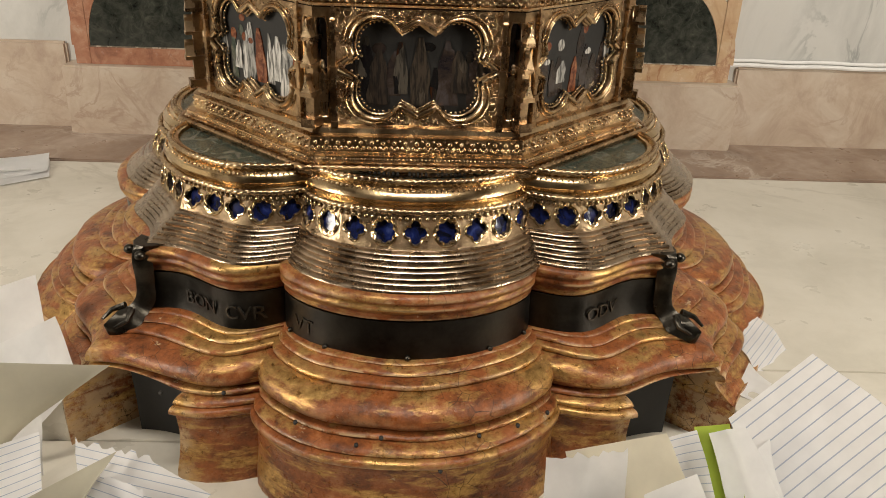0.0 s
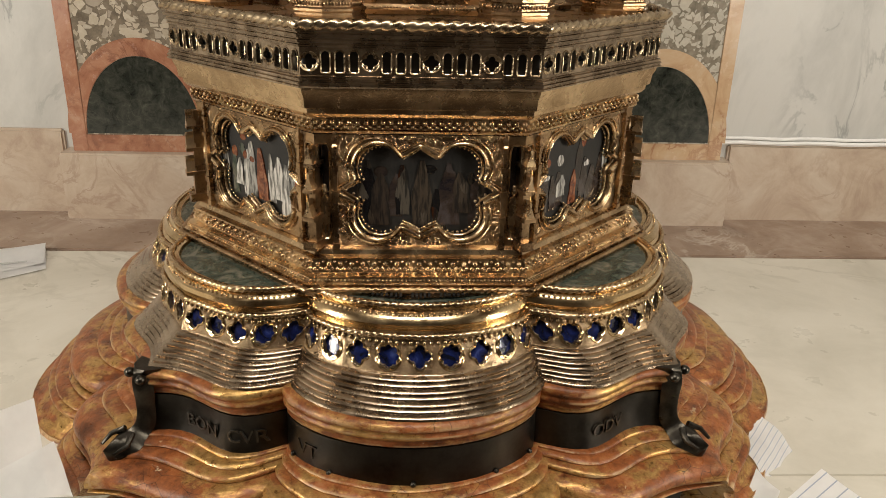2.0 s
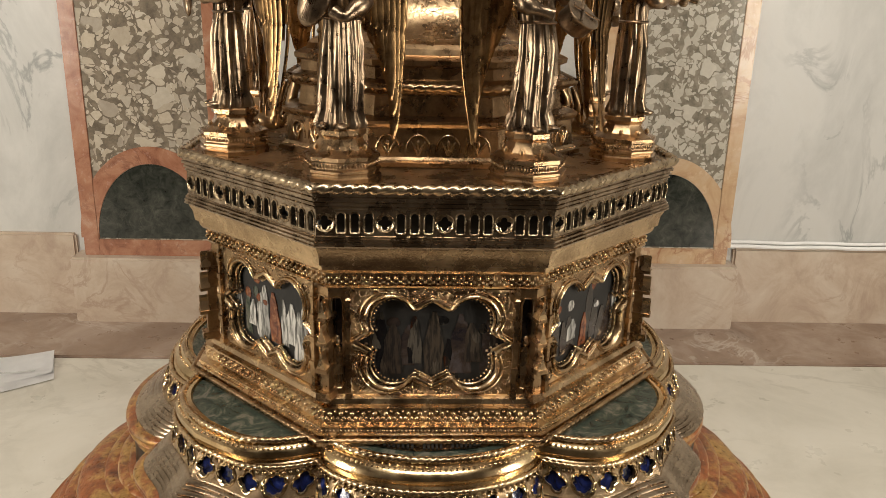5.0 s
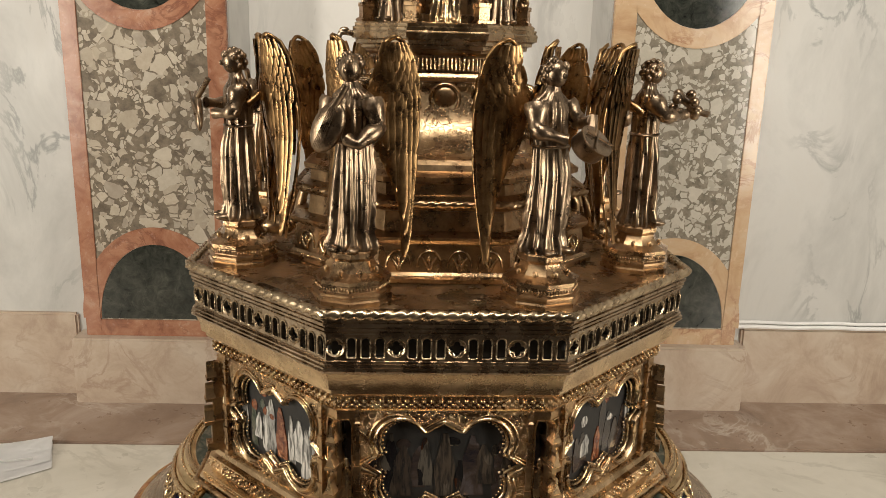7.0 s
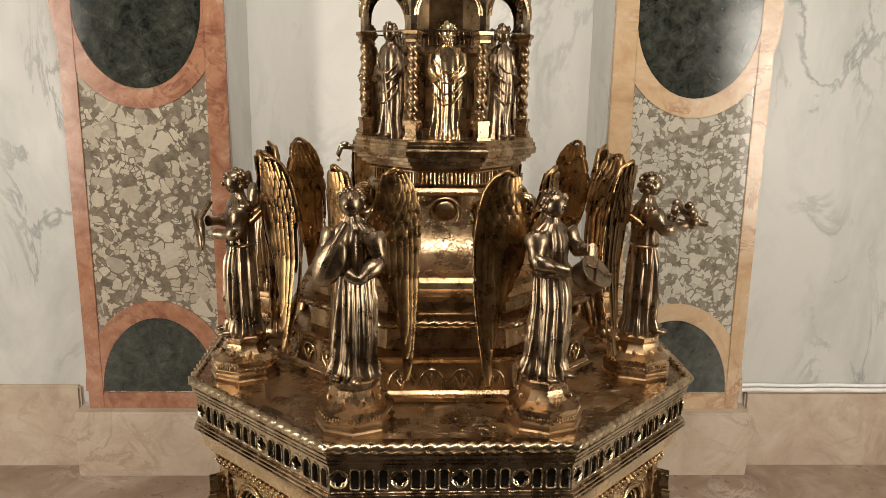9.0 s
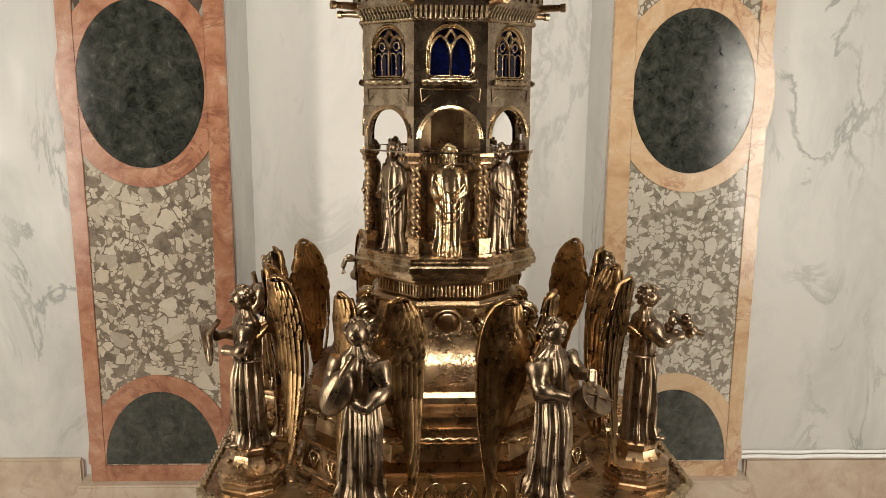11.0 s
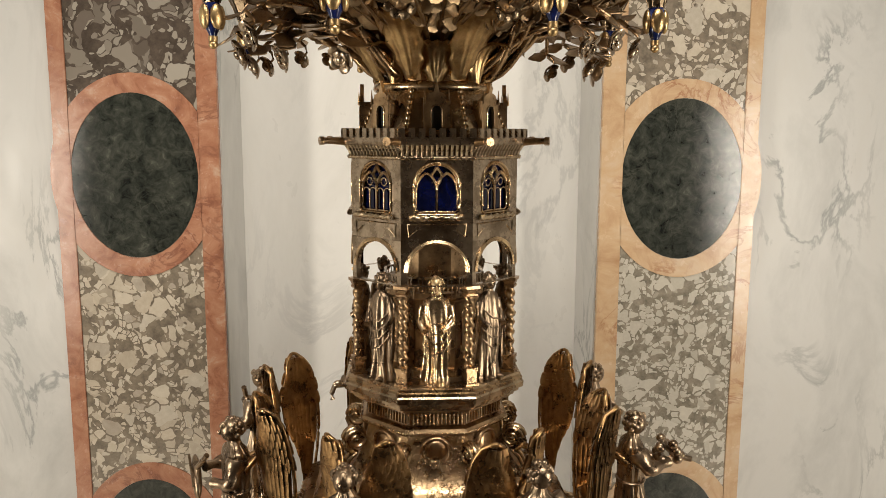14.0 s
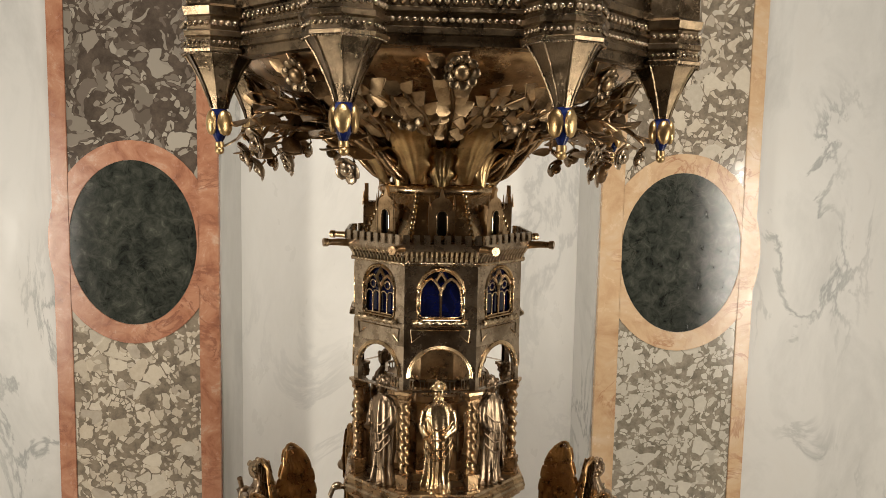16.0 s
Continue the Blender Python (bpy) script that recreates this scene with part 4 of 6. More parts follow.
def plate_mesh(seed, materials):
    """An enamel plate: a dark ground with plain upright shapes in low relief, wider towards the foot."""
    rnd = random.Random(seed)
    bm = bmesh.new()
    add_box(bm, -0.118, 0.118, -0.3205, -0.317, MID - 0.070, MID + 0.070)
    for k in range(11):
        u = -0.088 + 0.0176 * k + rnd.uniform(-0.007, 0.007)
        top, foot = rnd.uniform(-0.004, 0.044), rnd.uniform(-0.066, -0.030)
        w, lean = rnd.uniform(0.006, 0.012), rnd.uniform(-0.006, 0.006)
        edge = []
        for t in [j / 9 for j in range(10)]:
            edge.append((w * (0.25 + 0.75 * math.sin(math.pi / 2 * min(1, t * 1.9))) * (1 + 0.3 * t + 0.14 * math.sin(11 * t + seed + k)), top + (foot - top) * t, lean * t))
        line = [(u + c + h, v) for h, v, c in edge] + [(u + c - h, v) for h, v, c in reversed(edge)]
        y = -0.3212 - 0.0004 * (k % 3)
        add_loft(bm, [[Vector((a, -0.3200, MID + b)) for a, b in line], [Vector((a, y, MID + b)) for a, b in line]], True, True, 1 + rnd.choice((0, 0, 0, 1, 2)))
    for k in range(5):
        add_ball(bm, (rnd.uniform(-0.07, 0.07), -0.3208, MID + rnd.uniform(0.0, 0.05)), rnd.uniform(0.006, 0.012), 0.0012, rnd.uniform(0.005, 0.011), 1 + rnd.choice((1, 2, 3)), 10)
    return finish(bm, materials, 30)


ROBE = painted("pale_folded_enamel", [(0.34, 0.33, 0.31), (0.56, 0.54, 0.50), (0.44, 0.42, 0.38), (0.62, 0.60, 0.56)], 40)
# Shaded copy of the robe enamel, for the dim front face.
ROBE_SHADED = painted("shaded_folded_enamel", [(0.050, 0.038, 0.028), (0.075, 0.060, 0.045), (0.035, 0.026, 0.020)], 40)
# First plate, front and back, carries its dimness in the enamel colours.
plates = [plate_mesh(3, [SHADE_AND_BLACK, ROBE_SHADED, PAINTED_SHADED, PICTURE, RUST_ENAMEL]), plate_mesh(8, [SHADE_AND_BLACK, ROBE, GREEN_ENAMEL, RUST_ENAMEL, BLUE]), plate_mesh(12, [SHADE_AND_BLACK, PICTURE, ROBE, RUST_ENAMEL, ROBE])]
for side in range(8):
    turn = 45 * side
    panel = part("casket_panel", panel_me, None, rel, "chased gilt panel with barbed quatrefoil opening" if side == 0 else "", turn=turn)
    part("quatrefoil_frame", frame_me, None, panel)
    part("picture_plate", plates[0 if side % 4 == 0 else 2 if side in (1, 3) else 1], None, panel, "painted enamel of plain pale and dark patches")
    part("lancet_panel", lancet_me, None, rel, turn=turn)
    part("lancet_panel", lancet_left_me, None, rel, turn=turn)
    part("pinnacle", pin_l, None, rel, turn=turn)
    part("pinnacle", pin_r, None, rel, turn=turn)


R_CORNER = AP / C8


def buttress_mesh():
    """Corner buttress: stages that step out from the angle, drawn in between."""
    bm = bmesh.new()
    stages = []
    for z0, z1, out, w in ((-0.002, 0.010, 0.022, 0.020), (0.010, 0.040, 0.014, 0.012), (0.040, 0.046, 0.025, 0.018), (0.046, 0.078, 0.011, 0.010), (0.078, 0.083, 0.022, 0.016), (0.083, 0.112, 0.009, 0.009), (0.112, 0.117, 0.019, 0.014), (0.117, 0.140, 0.007, 0.008)):
        stages += [(PZ0 + z0 + 0.0002, (out, w)), (PZ0 + z1, (out, w))]
    stepped(bm, stages, lambda z, s: [Vector((-s[1] / 2, -R_CORNER - s[0], z)), Vector((s[1] / 2, -R_CORNER - s[0], z)), Vector((s[1] / 2, -R_CORNER + 0.012, z)), Vector((-s[1] / 2, -R_CORNER + 0.012, z))])
    return bm


def gable_mesh(z, out, w=0.014):
    """A small gable with a bud on its point."""
    bm = bmesh.new()
    front = [Vector((-w / 2, -R_CORNER - out, z)), Vector((w / 2, -R_CORNER - out, z)), Vector((0.0012, -R_CORNER - out, z + 0.015)), Vector((0.002, -R_CORNER - out, z + 0.020)), Vector((0, -R_CORNER - out, z + 0.024)), Vector((-0.002, -R_CORNER - out, z + 0.020)), Vector((-0.0012, -R_CORNER - out, z + 0.015))]
    add_loft(bm, [front, [p + Vector((0, 0.014, 0)) for p in front]])
    return finish(bm, [GOLD], 30)


bme = finish(buttress_mesh(), [GOLD_DARK], 30)
gables = [gable_mesh(PZ0 + z, out) for z, out in ((0.0462, 0.024), (0.0832, 0.021), (0.1172, 0.018))]
for side in range(8):
    buttress = part("corner_buttress", bme, None, rel, "stepped gilt corner buttress with small gables" if side == 0 else "", turn=22.5 + 45 * side)
    for me in gables:
        part("gable", me, None, buttress)

# cornice
neck = [(0.330, 0.560), (0.338, 0.5625), (0.340, 0.566), (0.337, 0.568), (0.338, 0.582), (0.344, 0.585), (0.348, 0.590), (0.349, 0.596), (0.354, 0.598), (0.356, 0.612), (0.360, 0.620), (0.361, 0.624), (0.352, 0.627)]
part("casket_frieze", oct_loft(neck, False), GOLD, rel, "gilt frieze under the cornice", 20)
fr = bmesh.new()
for side in range(8):
    place = flat_place(45 * side, 0.3395, 0.575)
    n = 26
    wide = 0.3395 * math.tan(radians(22.5)) * 2
    for k in range(n):
        u = (k + 0.5 - n / 2) * wide / n
        add_bead(fr, place(u, 0.002, 0), 0.0036)
        add_bead(fr, place(u + wide / n / 2, -0.003, 0), 0.0028)
        add_bead(fr, place(u, -0.0055, 0), 0.0022)
tagged(part("leaf_frieze", fr, GOLD, rel, smooth=60), kind="stuff")
corn = [(0.340, 0.6245), (0.366, 0.6252), (0.367, 0.6275), (0.3645, 0.6283), (0.3645, 0.6295), (0.3662, 0.6303), (0.3662, 0.6322), (0.3628, 0.6330), (0.3628, 0.6342), (0.3645, 0.6350), (0.3645, 0.6366), (0.3608, 0.6376), (0.3608, 0.6386), (0.3622, 0.6392), (0.3605, 0.6400)]
part("cornice_moulding", oct_loft(corn, False), SILVER, rel, "tarnished silver cornice moulding", 20)
corn = [(0.3605, 0.674), (0.3630, 0.6752), (0.3630, 0.6770), (0.3612, 0.6778), (0.3612, 0.6792), (0.3645, 0.6802), (0.3645, 0.6828), (0.3625, 0.6836), (0.3625, 0.6850), (0.3665, 0.6862), (0.3668, 0.6900), (0.3645, 0.6910), (0.3645, 0.6922), (0.3680, 0.6935), (0.3680, 0.698), (0.362, 0.701), (0.34, 0.7005)]
part("cornice_moulding", oct_loft(corn, False), SILVER, rel, "", 20)
# Near-black backing puts the shade of the pierced openings into colour.
part("gallery_ground", oct_loft([(0.3525, 0.636), (0.3525, 0.680)], False), SHADE_AND_BLACK, rel, "dark ground behind the pierced gallery", 20)
part("rope_moulding", rope(oct_ring(0.3665, 0.7015), 0.0062, 0.016), SILVER_GILT, rel, "thick twisted silver rope along the deck edge", smooth=60)
part("deck", oct_loft([(0.30, 0.695), (0.362, 0.6985), (0.362, 0.7005), (0.0001, 0.7005)], False), GOLD_CHASED, rel, "engraved gilt deck", 20)
GW = 0.3605 * math.tan(radians(22.5)) * 2
unit = GW / 4
cw = unit * 0.30
aw = unit * 0.70 / 3
gal = flat_place(0, 0.3605, 0.657)
GH = 0.035
gallery = []
for k in range(4):
    u0 = -GW / 2 + unit * k
    for j in range(4):
        w = cw if j == 0 else aw
        u = u0 + cw / 2 if j == 0 else u0 + cw + aw * (j - 0.5)
        reach = reach_foil(4, 0.0055, 0.0048) if j == 0 else reach_arch(aw * 0.66, 0.027)
        place = lambda a, b, d, o=u: gal(a + o, b, d)
        cb = cell(place, w, GH, reach, 0.006, 28, 0.0011)
        if j == 0:
            add_tube(cb, [place(0.0112 * math.cos(t * math.pi / 12), 0.0112 * math.sin(t * math.pi / 12), -0.0004) for t in range(24)], 0.0013, 5, closed=True, slot=1)
        gallery.append(("gallery_round" if j == 0 else "gallery_arch", finish(cb, [SILVER, SILVER_GILT], 45)))
for side in range(8):
    for nm, me in gallery:
        part(nm, me, None, rel, turn=45 * side)

# the stem between deck and tower
stem = [(0.222, 0.7000), (0.233, 0.7015), (0.233, 0.7075), (0.226, 0.7100), (0.222, 0.7140), (0.217, 0.7520), (0.223, 0.7550), (0.226, 0.7600), (0.226, 0.7640), (0.202, 0.7680), (0.198, 0.7950), (0.210, 0.7990), (0.216, 0.8040), (0.216, 0.8120), (0.204, 0.8160), (0.198, 0.8180), (0.197, 0.8330),
        (0.206, 0.8370), (0.207, 0.8440), (0.199, 0.8480), (0.190, 0.8500), (0.187, 0.8580), (0.181, 0.8640), (0.170, 0.8680)]
part("stem_foot", oct_loft(stem, False), GOLD_DARK, rel, "stepped gilt foot of the stem", 20)
part("stem_bell", oct_loft(rounded([(0.172, 0.867), (0.160, 0.871), (0.140, 0.886), (0.122, 0.908), (0.110, 0.936), (0.104, 0.955), (0.102, 0.968)], 3), False), GOLD_CHASED, rel, "engraved gilt bell with curved sides", 30)
part("rope_moulding", rope(oct_ring(0.219, 0.809), 0.0052, 0.015), GOLD_DARK, rel, smooth=60)
fr = bmesh.new()
for side in range(8):
    place = flat_place(45 * side, 0.2265, 0.709)
    for k in range(44):
        add_bead(fr, place((k + 0.5 - 22) * 0.186 / 44, 0, 0), 0.0022)
tagged(part("bead_row", fr, GOLD, rel, smooth=60), kind="stuff")
# small arches with leaves round the stem
lv = bmesh.new()
place = flat_place(0, 0.2205, 0.733)
add_tube(lv, [place(0.017 * math.cos(math.pi * k / 10), -0.012 + 0.024 * math.sin(math.pi * k / 10), 0.0) for k in range(11)], 0.0018, 6)
for s in (-1, 1):
    add_tube(lv, [place(0, -0.016, -0.001), place(s * 0.006, -0.004, -0.003), place(s * 0.010, 0.003, -0.002)], 0.0026, 6, taper=lambda t: 1.2 - t * 0.7)
add_ball(lv, place(0, -0.002, -0.001), 0.003, 0.003, 0.008, seg=8)
leaf_me = finish(lv, [GOLD], 60)
for side in range(8):
    for k in (-1.5, -0.5, 0.5, 1.5):
        ob = part("leaf_arch", leaf_me, None, rel, turn=45 * side)
        a = radians(45 * side)
        ob.location = Vector((math.cos(a), math.sin(a), 0)) * (k * 0.042 * K)
# scrolls at the corners of the bell
sm = bmesh.new()
scroll = []
for k in range(26):
    t = k / 25
    a = radians(-90 + 620 * (1 - t))
    r = 0.004 + 0.016 * t
    scroll.append(Vector((0, -(0.134 + r * math.cos(a)), 0.944 + r * math.sin(a))))
scroll += [Vector((0, -0.146, 0.914)), Vector((0, -0.158, 0.892)), Vector((0, -0.184, 0.872))]
add_tube(sm, scroll, 0.0062, 8)
for s in (-1, 1):
    add_tube(sm, [p + Vector((s * 0.008, 0, 0)) for p in scroll], 0.0032, 6)
scroll_me = finish(sm, [GOLD], 60)
for side in range(8):
    part("scroll_bracket", scroll_me, None, rel, "gilt scroll bracket" if side == 0 else "", turn=22.5 + 45 * side)
md = bmesh.new()
add_ball(md, (0, -0.108, 0.944), 0.017, 0.006, 0.017, seg=16)
add_tube(md, [(0.021 * math.cos(a * math.pi / 12), -0.110, 0.944 + 0.021 * math.sin(a * math.pi / 12)) for a in range(24)], 0.003, 6, closed=True)
md_me = finish(md, [GOLD_DARK], 60)
for side in range(8):
    part("medallion", md_me, None, rel, turn=45 * side)

# crouching supports round the stem foot, between the statues
cr = bmesh.new()
add_ball(cr, (0, -0.262, 0.728), 0.020, 0.032, 0.016, seg=14)
add_ball(cr, (0, -0.290, 0.735), 0.012, 0.016, 0.012, seg=12)
add_tube(cr, [(0, -0.235, 0.730), (0.006, -0.225, 0.752), (-0.004, -0.222, 0.775), (0, -0.212, 0.800)], 0.009, 8, taper=lambda t: 1.3 - 0.5 * t)
for s in (-1, 1):
    add_tube(cr, [(s * 0.014, -0.276, 0.724), (s * 0.020, -0.292, 0.710), (s * 0.020, -0.305, 0.705)], 0.006, 7)
    add_tube(cr, [(s * 0.012, -0.250, 0.742), (s * 0.030, -0.238, 0.772), (s * 0.034, -0.228, 0.795)], 0.007, 7, taper=lambda t: 1.3 - t * 0.8)
cr_me = finish(cr, [GOLD_DARK], 60)
for side in (2, 6):
    part("scaly_support", cr_me, None, rel, "dark gilt crouching support at the stem" if side == 2 else "", turn=45 * side)

# collar and platform of the tower
collar = [(0.100, 0.966), (0.111, 0.968), (0.114, 0.974), (0.111, 0.979), (0.103, 0.982), (0.102, 1.002), (0.112, 1.004), (0.118, 1.008), (0.117, 1.013)]
part("tower_collar", oct_loft(collar, False), GOLD_DARK, rel, "gilt collar under the tower", 20)
fr = bmesh.new()
for side in range(8):
    place = flat_place(45 * side, 0.103, 0.992)
    for k in range(14):
        u = (k + 0.5 - 7) * 0.084 / 14
        p = place(u, 0, 0)
        add_tube(fr, [p + Vector((0, 0, -0.008)), p + Vector((0, 0, 0.008))], 0.0016, 6)
    place = flat_place(45 * side, 0.1145, 0.9735)
    for k in range(24):
        add_bead(fr, place((k + 0.5 - 12) * 0.094 / 24, 0, 0), 0.0020)
tagged(part("baluster_band", fr, GOLD, rel, smooth=60), kind="stuff")
platform = [(0.110, 1.010), (0.124, 1.0125), (0.124, 1.0170), (0.131, 1.0190), (0.131, 1.0235), (0.1375, 1.0260), (0.1385, 1.0345), (0.1360, 1.0370), (0.1365, 1.0415), (0.1330, 1.0430), (0.1335, 1.0470), (0.1300, 1.0490), (0.0001, 1.0490)]
part("tower_platform", oct_loft(platform, False), SILVER_GILT, rel, "stepped octagonal platform of tarnished silver", 20)
sp = bmesh.new()
add_tube(sp, [(0, -0.140, 1.031), (0, -0.158, 1.033), (0, -0.166, 1.032), (0, -0.170, 1.022), (0, -0.169, 1.012)], 0.0042, 8)
add_ball(sp, (0, -0.160, 1.036), 0.005, 0.008, 0.005, seg=8)
part("water_spout", sp, SILVER, rel, "small bent silver spout", 60, turn=-67.5)

# tower: twisted columns, arches, pierced windows and battlements
TAP = 0.1235
TW = TAP * math.tan(radians(22.5)) * 2
RC = 0.1262


def column_block(steps):
    bm = bmesh.new()
    add_loft(bm, [[Vector((sx * w / 2, -RC + sy * w / 2, z)) for sx, sy in ((-1, -1), (1, -1), (1, 1), (-1, 1))] for w, z in steps])
    return finish(bm, [GOLD_DARK], 30)


col = bmesh.new()
add_tube(col, [(0, -RC, 1.075 + 0.109 * k / 48) for k in range(49)], 0.0066, 12, 0.075, 0.26, 2)
shaft_me = finish(col, [GOLD_DARK], 60)
foot_me = column_block([(0.021, 1.049), (0.021, 1.053), (0.0165, 1.0535), (0.0165, 1.070), (0.019, 1.0705), (0.019, 1.076)])
cap_me = column_block([(0.012, 1.181), (0.016, 1.183), (0.0165, 1.186), (0.014, 1.1865), (0.018, 1.192), (0.022, 1.1935), (0.022, 1.198)])
for side in range(8):
    column = part("twisted_column", shaft_me, None, rel, "twisted gilt column with capital" if side == 0 else "", turn=22.5 + 45 * side)
    part("column_foot", foot_me, None, column)
    part("capital", cap_me, None, column)
part("tower_core", oct_loft([(0.080, 1.048), (0.080, 1.060), (0.072, 1.063), (0.072, 1.165), (0.077, 1.170), (0.074, 1.190), (0.060, 1.196), (0.058, 1.27)], False), GOLD_DARK, rel, "dark gilt inner shaft of the tower", 20)
nb = cell(flat_place(0, 0.0735, 1.118), 0.058, 0.085, reach_arch(0.034, 0.070), 0.004, 32, 0.0016)
niche_me = finish(nb, [GOLD_DARK, GOLD], 40)
gr = bmesh.new()
place = flat_place(0, 0.0755, 1.190)
for k in range(9):
    p = place((k - 4) * 0.0062, 0, 0)
    add_tube(gr, [p + Vector((0, 0, -0.010)), p + Vector((0, 0, 0.010))], 0.0011, 6)
for dz in (-0.011, 0.011):
    add_box(gr, -0.028, 0.028, -0.0775, -0.0735, 1.190 + dz - 0.0015, 1.190 + dz + 0.0015)
grille_me = finish(gr, [SILVER], 45)
arch = cell(flat_place(0, TAP, 1.230), TW, 0.066, reach_arch(0.086, 0.062), 0.008, 56)
place = flat_place(0, TAP, 1.230)
reach = reach_arch(0.086, 0.062)
for grow, r in ((1.0, 0.0022), (1.075, 0.0014)):
    add_tube(arch, [place(reach(a) * grow * math.cos(a), reach(a) * grow * math.sin(a), -0.001) for a in [math.pi * (k / 20 * 1.16 - 0.08) for k in range(21)]], r, 6, slot=1)
for k in range(19):
    a = math.pi * (k + 0.5) / 19
    add_bead(arch, place(reach(a) * 0.955 * math.cos(a), reach(a) * 0.955 * math.sin(a), 0.003), 0.0022, slot=1)
arch_me = finish(arch, [SILVER, GOLD], 45)
part("tower_wall", oct_loft([(TAP - 0.008, 1.262), (TAP, 1.2625), (TAP, 1.2955), (TAP - 0.008, 1.296)], False), SILVER, rel, "tarnished silver tower wall", 20)
spandrel = bmesh.new()
place = flat_place(0, TAP + 0.0005, 1.279)
for pts in ([(-0.042, 0.008), (0.042, 0.008)], [(-0.042, 0.008), (-0.040, -0.010), (-0.028, 0.0)], [(0.042, 0.008), (0.040, -0.010), (0.028, 0.0)]):
    add_tube(spandrel, [place(u, v, 0) for u, v in pts], 0.0010, 6)
spandrel_me = finish(spandrel, [SILVER_GILT], 60)
WZ, WH = 1.3375, 0.083
win = cell(flat_place(0, TAP, WZ), TW, WH, reach_arch(0.064, 0.073), 0.007, 48)
win_me = finish(win, [SILVER], 45)


def tracery_mesh(lights):
    bm = bmesh.new()
    place = flat_place(0, TAP - 0.003, WZ)
    shape = reach_arch(0.064, 0.073)
    loop = [2 * math.pi * k / 48 for k in range(48)]
    for grow, r, d in ((1.0, 0.0024, -0.003), (0.92, 0.0016, 0.0)):
        add_tube(bm, [place(shape(a) * grow * math.cos(a), shape(a) * grow * math.sin(a), d) for a in loop], r, 6, closed=True)
    for k in range(40):
        a = 2 * math.pi * k / 40
        if math.sin(a) > -0.8:
            add_bead(bm, place(shape(a) * 0.955 * math.cos(a), shape(a) * 0.955 * math.sin(a), -0.001), 0.0018)
    for k in range(1, lights):
        u = -0.029 + 0.058 * k / lights
        top = 0.002 if lights == 2 or k == 2 else -0.003
        add_tube(bm, [place(u, -0.035, 0), place(u, top, 0)], 0.0024 if k * 2 == lights else 0.0014, 6)
    for c in (-0.0145, 0.0145):
        # pointed heads of the two halves
        for s in (-1, 1):
            add_tube(bm, [place(c + s * 0.0145, -0.002, 0), place(c + s * 0.0125, 0.009, 0), place(c + s * 0.007, 0.017, 0), place(c, 0.022, 0)], 0.0022, 6)
        if lights == 4:
            add_tube(bm, [place(c + 0.0055 * math.cos(t * math.pi / 8), 0.008 + 0.0055 * math.sin(t * math.pi / 8), 0) for t in range(16)], 0.0011, 5, closed=True)
            for s in (-1, 1):
                add_tube(bm, [place(c + s * 0.007 + 0.006 * math.cos(math.pi * t / 6), -0.007 + 0.006 * math.sin(math.pi * t / 6), 0) for t in range(7)], 0.0010, 5)
    for s in (-1, 1):
        add_tube(bm, [place(0, 0.002, 0), place(s * 0.005, 0.012, 0), place(s * 0.007, 0.020, 0), place(0, 0.030, 0)], 0.0024, 6)
    return bm


tracery = {n: finish(tracery_mesh(n), [GOLD], 60) for n in (2, 4)}
place = flat_place(0, TAP + 0.004, 1.296)
sill_me = finish(rope([place(-0.039, 0, 0), place(0.039, 0, 0)], 0.0040, 0.011, False), [SILVER_GILT], 60)
part("window_glass", oct_loft([(TAP - 0.0075, 1.297), (TAP - 0.0075, 1.378)], False), DEEP_BLUE, rel, "deep blue glass behind the tracery", 20)
cb = bmesh.new()
place = flat_place(0, 0.1245, 1.391)
add_tube(cb, [place(0, -0.009, 0), place(0, -0.002, -0.002), place(0, 0.008, -0.009)], 0.0020, 6)
corbel_me = finish(cb, [SILVER_GILT], 60)
mw = TAP / TAP * 0.113 / 8
merlon = finish(box(-mw * 0.32, mw * 0.32, -0.1380, -0.1325, 1.408, 1.4215, 0.0006), [SILVER], 30)
for side in range(8):
    turn = 45 * side
    part("tower_niche", niche_me, None, rel, turn=turn)
    part("grille", grille_me, None, rel, turn=turn)
    part("arch_wall", arch_me, None, rel, turn=turn)
    part("spandrel_panel", spandrel_me, None, rel, turn=turn)
    w = part("window_wall", win_me, None, rel, turn=turn)
    part("tracery", tracery[2 if side % 2 == 0 else 4], None, rel, turn=turn)
    part("window_sill", sill_me, None, rel, turn=turn)
    a = radians(turn)
    for k in range(15):
        ob = part("corbel", corbel_me, None, rel, turn=turn)
        ob.location = Vector((math.cos(a), math.sin(a), 0)) * ((k - 7) * 0.104 / 15 * K)
    for k in range(8):
        ob = part("merlon", merlon, None, rel, turn=turn)
        ob.location = Vector((math.cos(a), math.sin(a), 0)) * ((k - 3.5) * mw * K)
part("rope_moulding", rope(oct_ring(0.1265, 1.3805), 0.0026, 0.008), SILVER_GILT, rel, smooth=60)
part("parapet", oct_loft([(0.118, 1.379), (0.1235, 1.3795), (0.1235, 1.397), (0.1350, 1.3985), (0.1365, 1.4020), (0.1365, 1.4085), (0.1330, 1.4095), (0.06, 1.4095)], False), SILVER, rel, "silver parapet slab", 20)
ga = bmesh.new()
add_tube(ga, [(0, -0.140, 1.402), (0, -0.160, 1.4035), (0, -0.176, 1.4035)], 0.0052, 8, taper=lambda t: 1.15 - 0.3 * t)
add_tube(ga, [(0, -0.175, 1.4035), (0, -0.182, 1.4035)], 0.0062, 8)
ga_me = finish(ga, [GOLD_DARK], 45)
for side in range(8):
    part("gargoyle_spout", ga_me, None, rel, turn=22.5 + 45 * side)
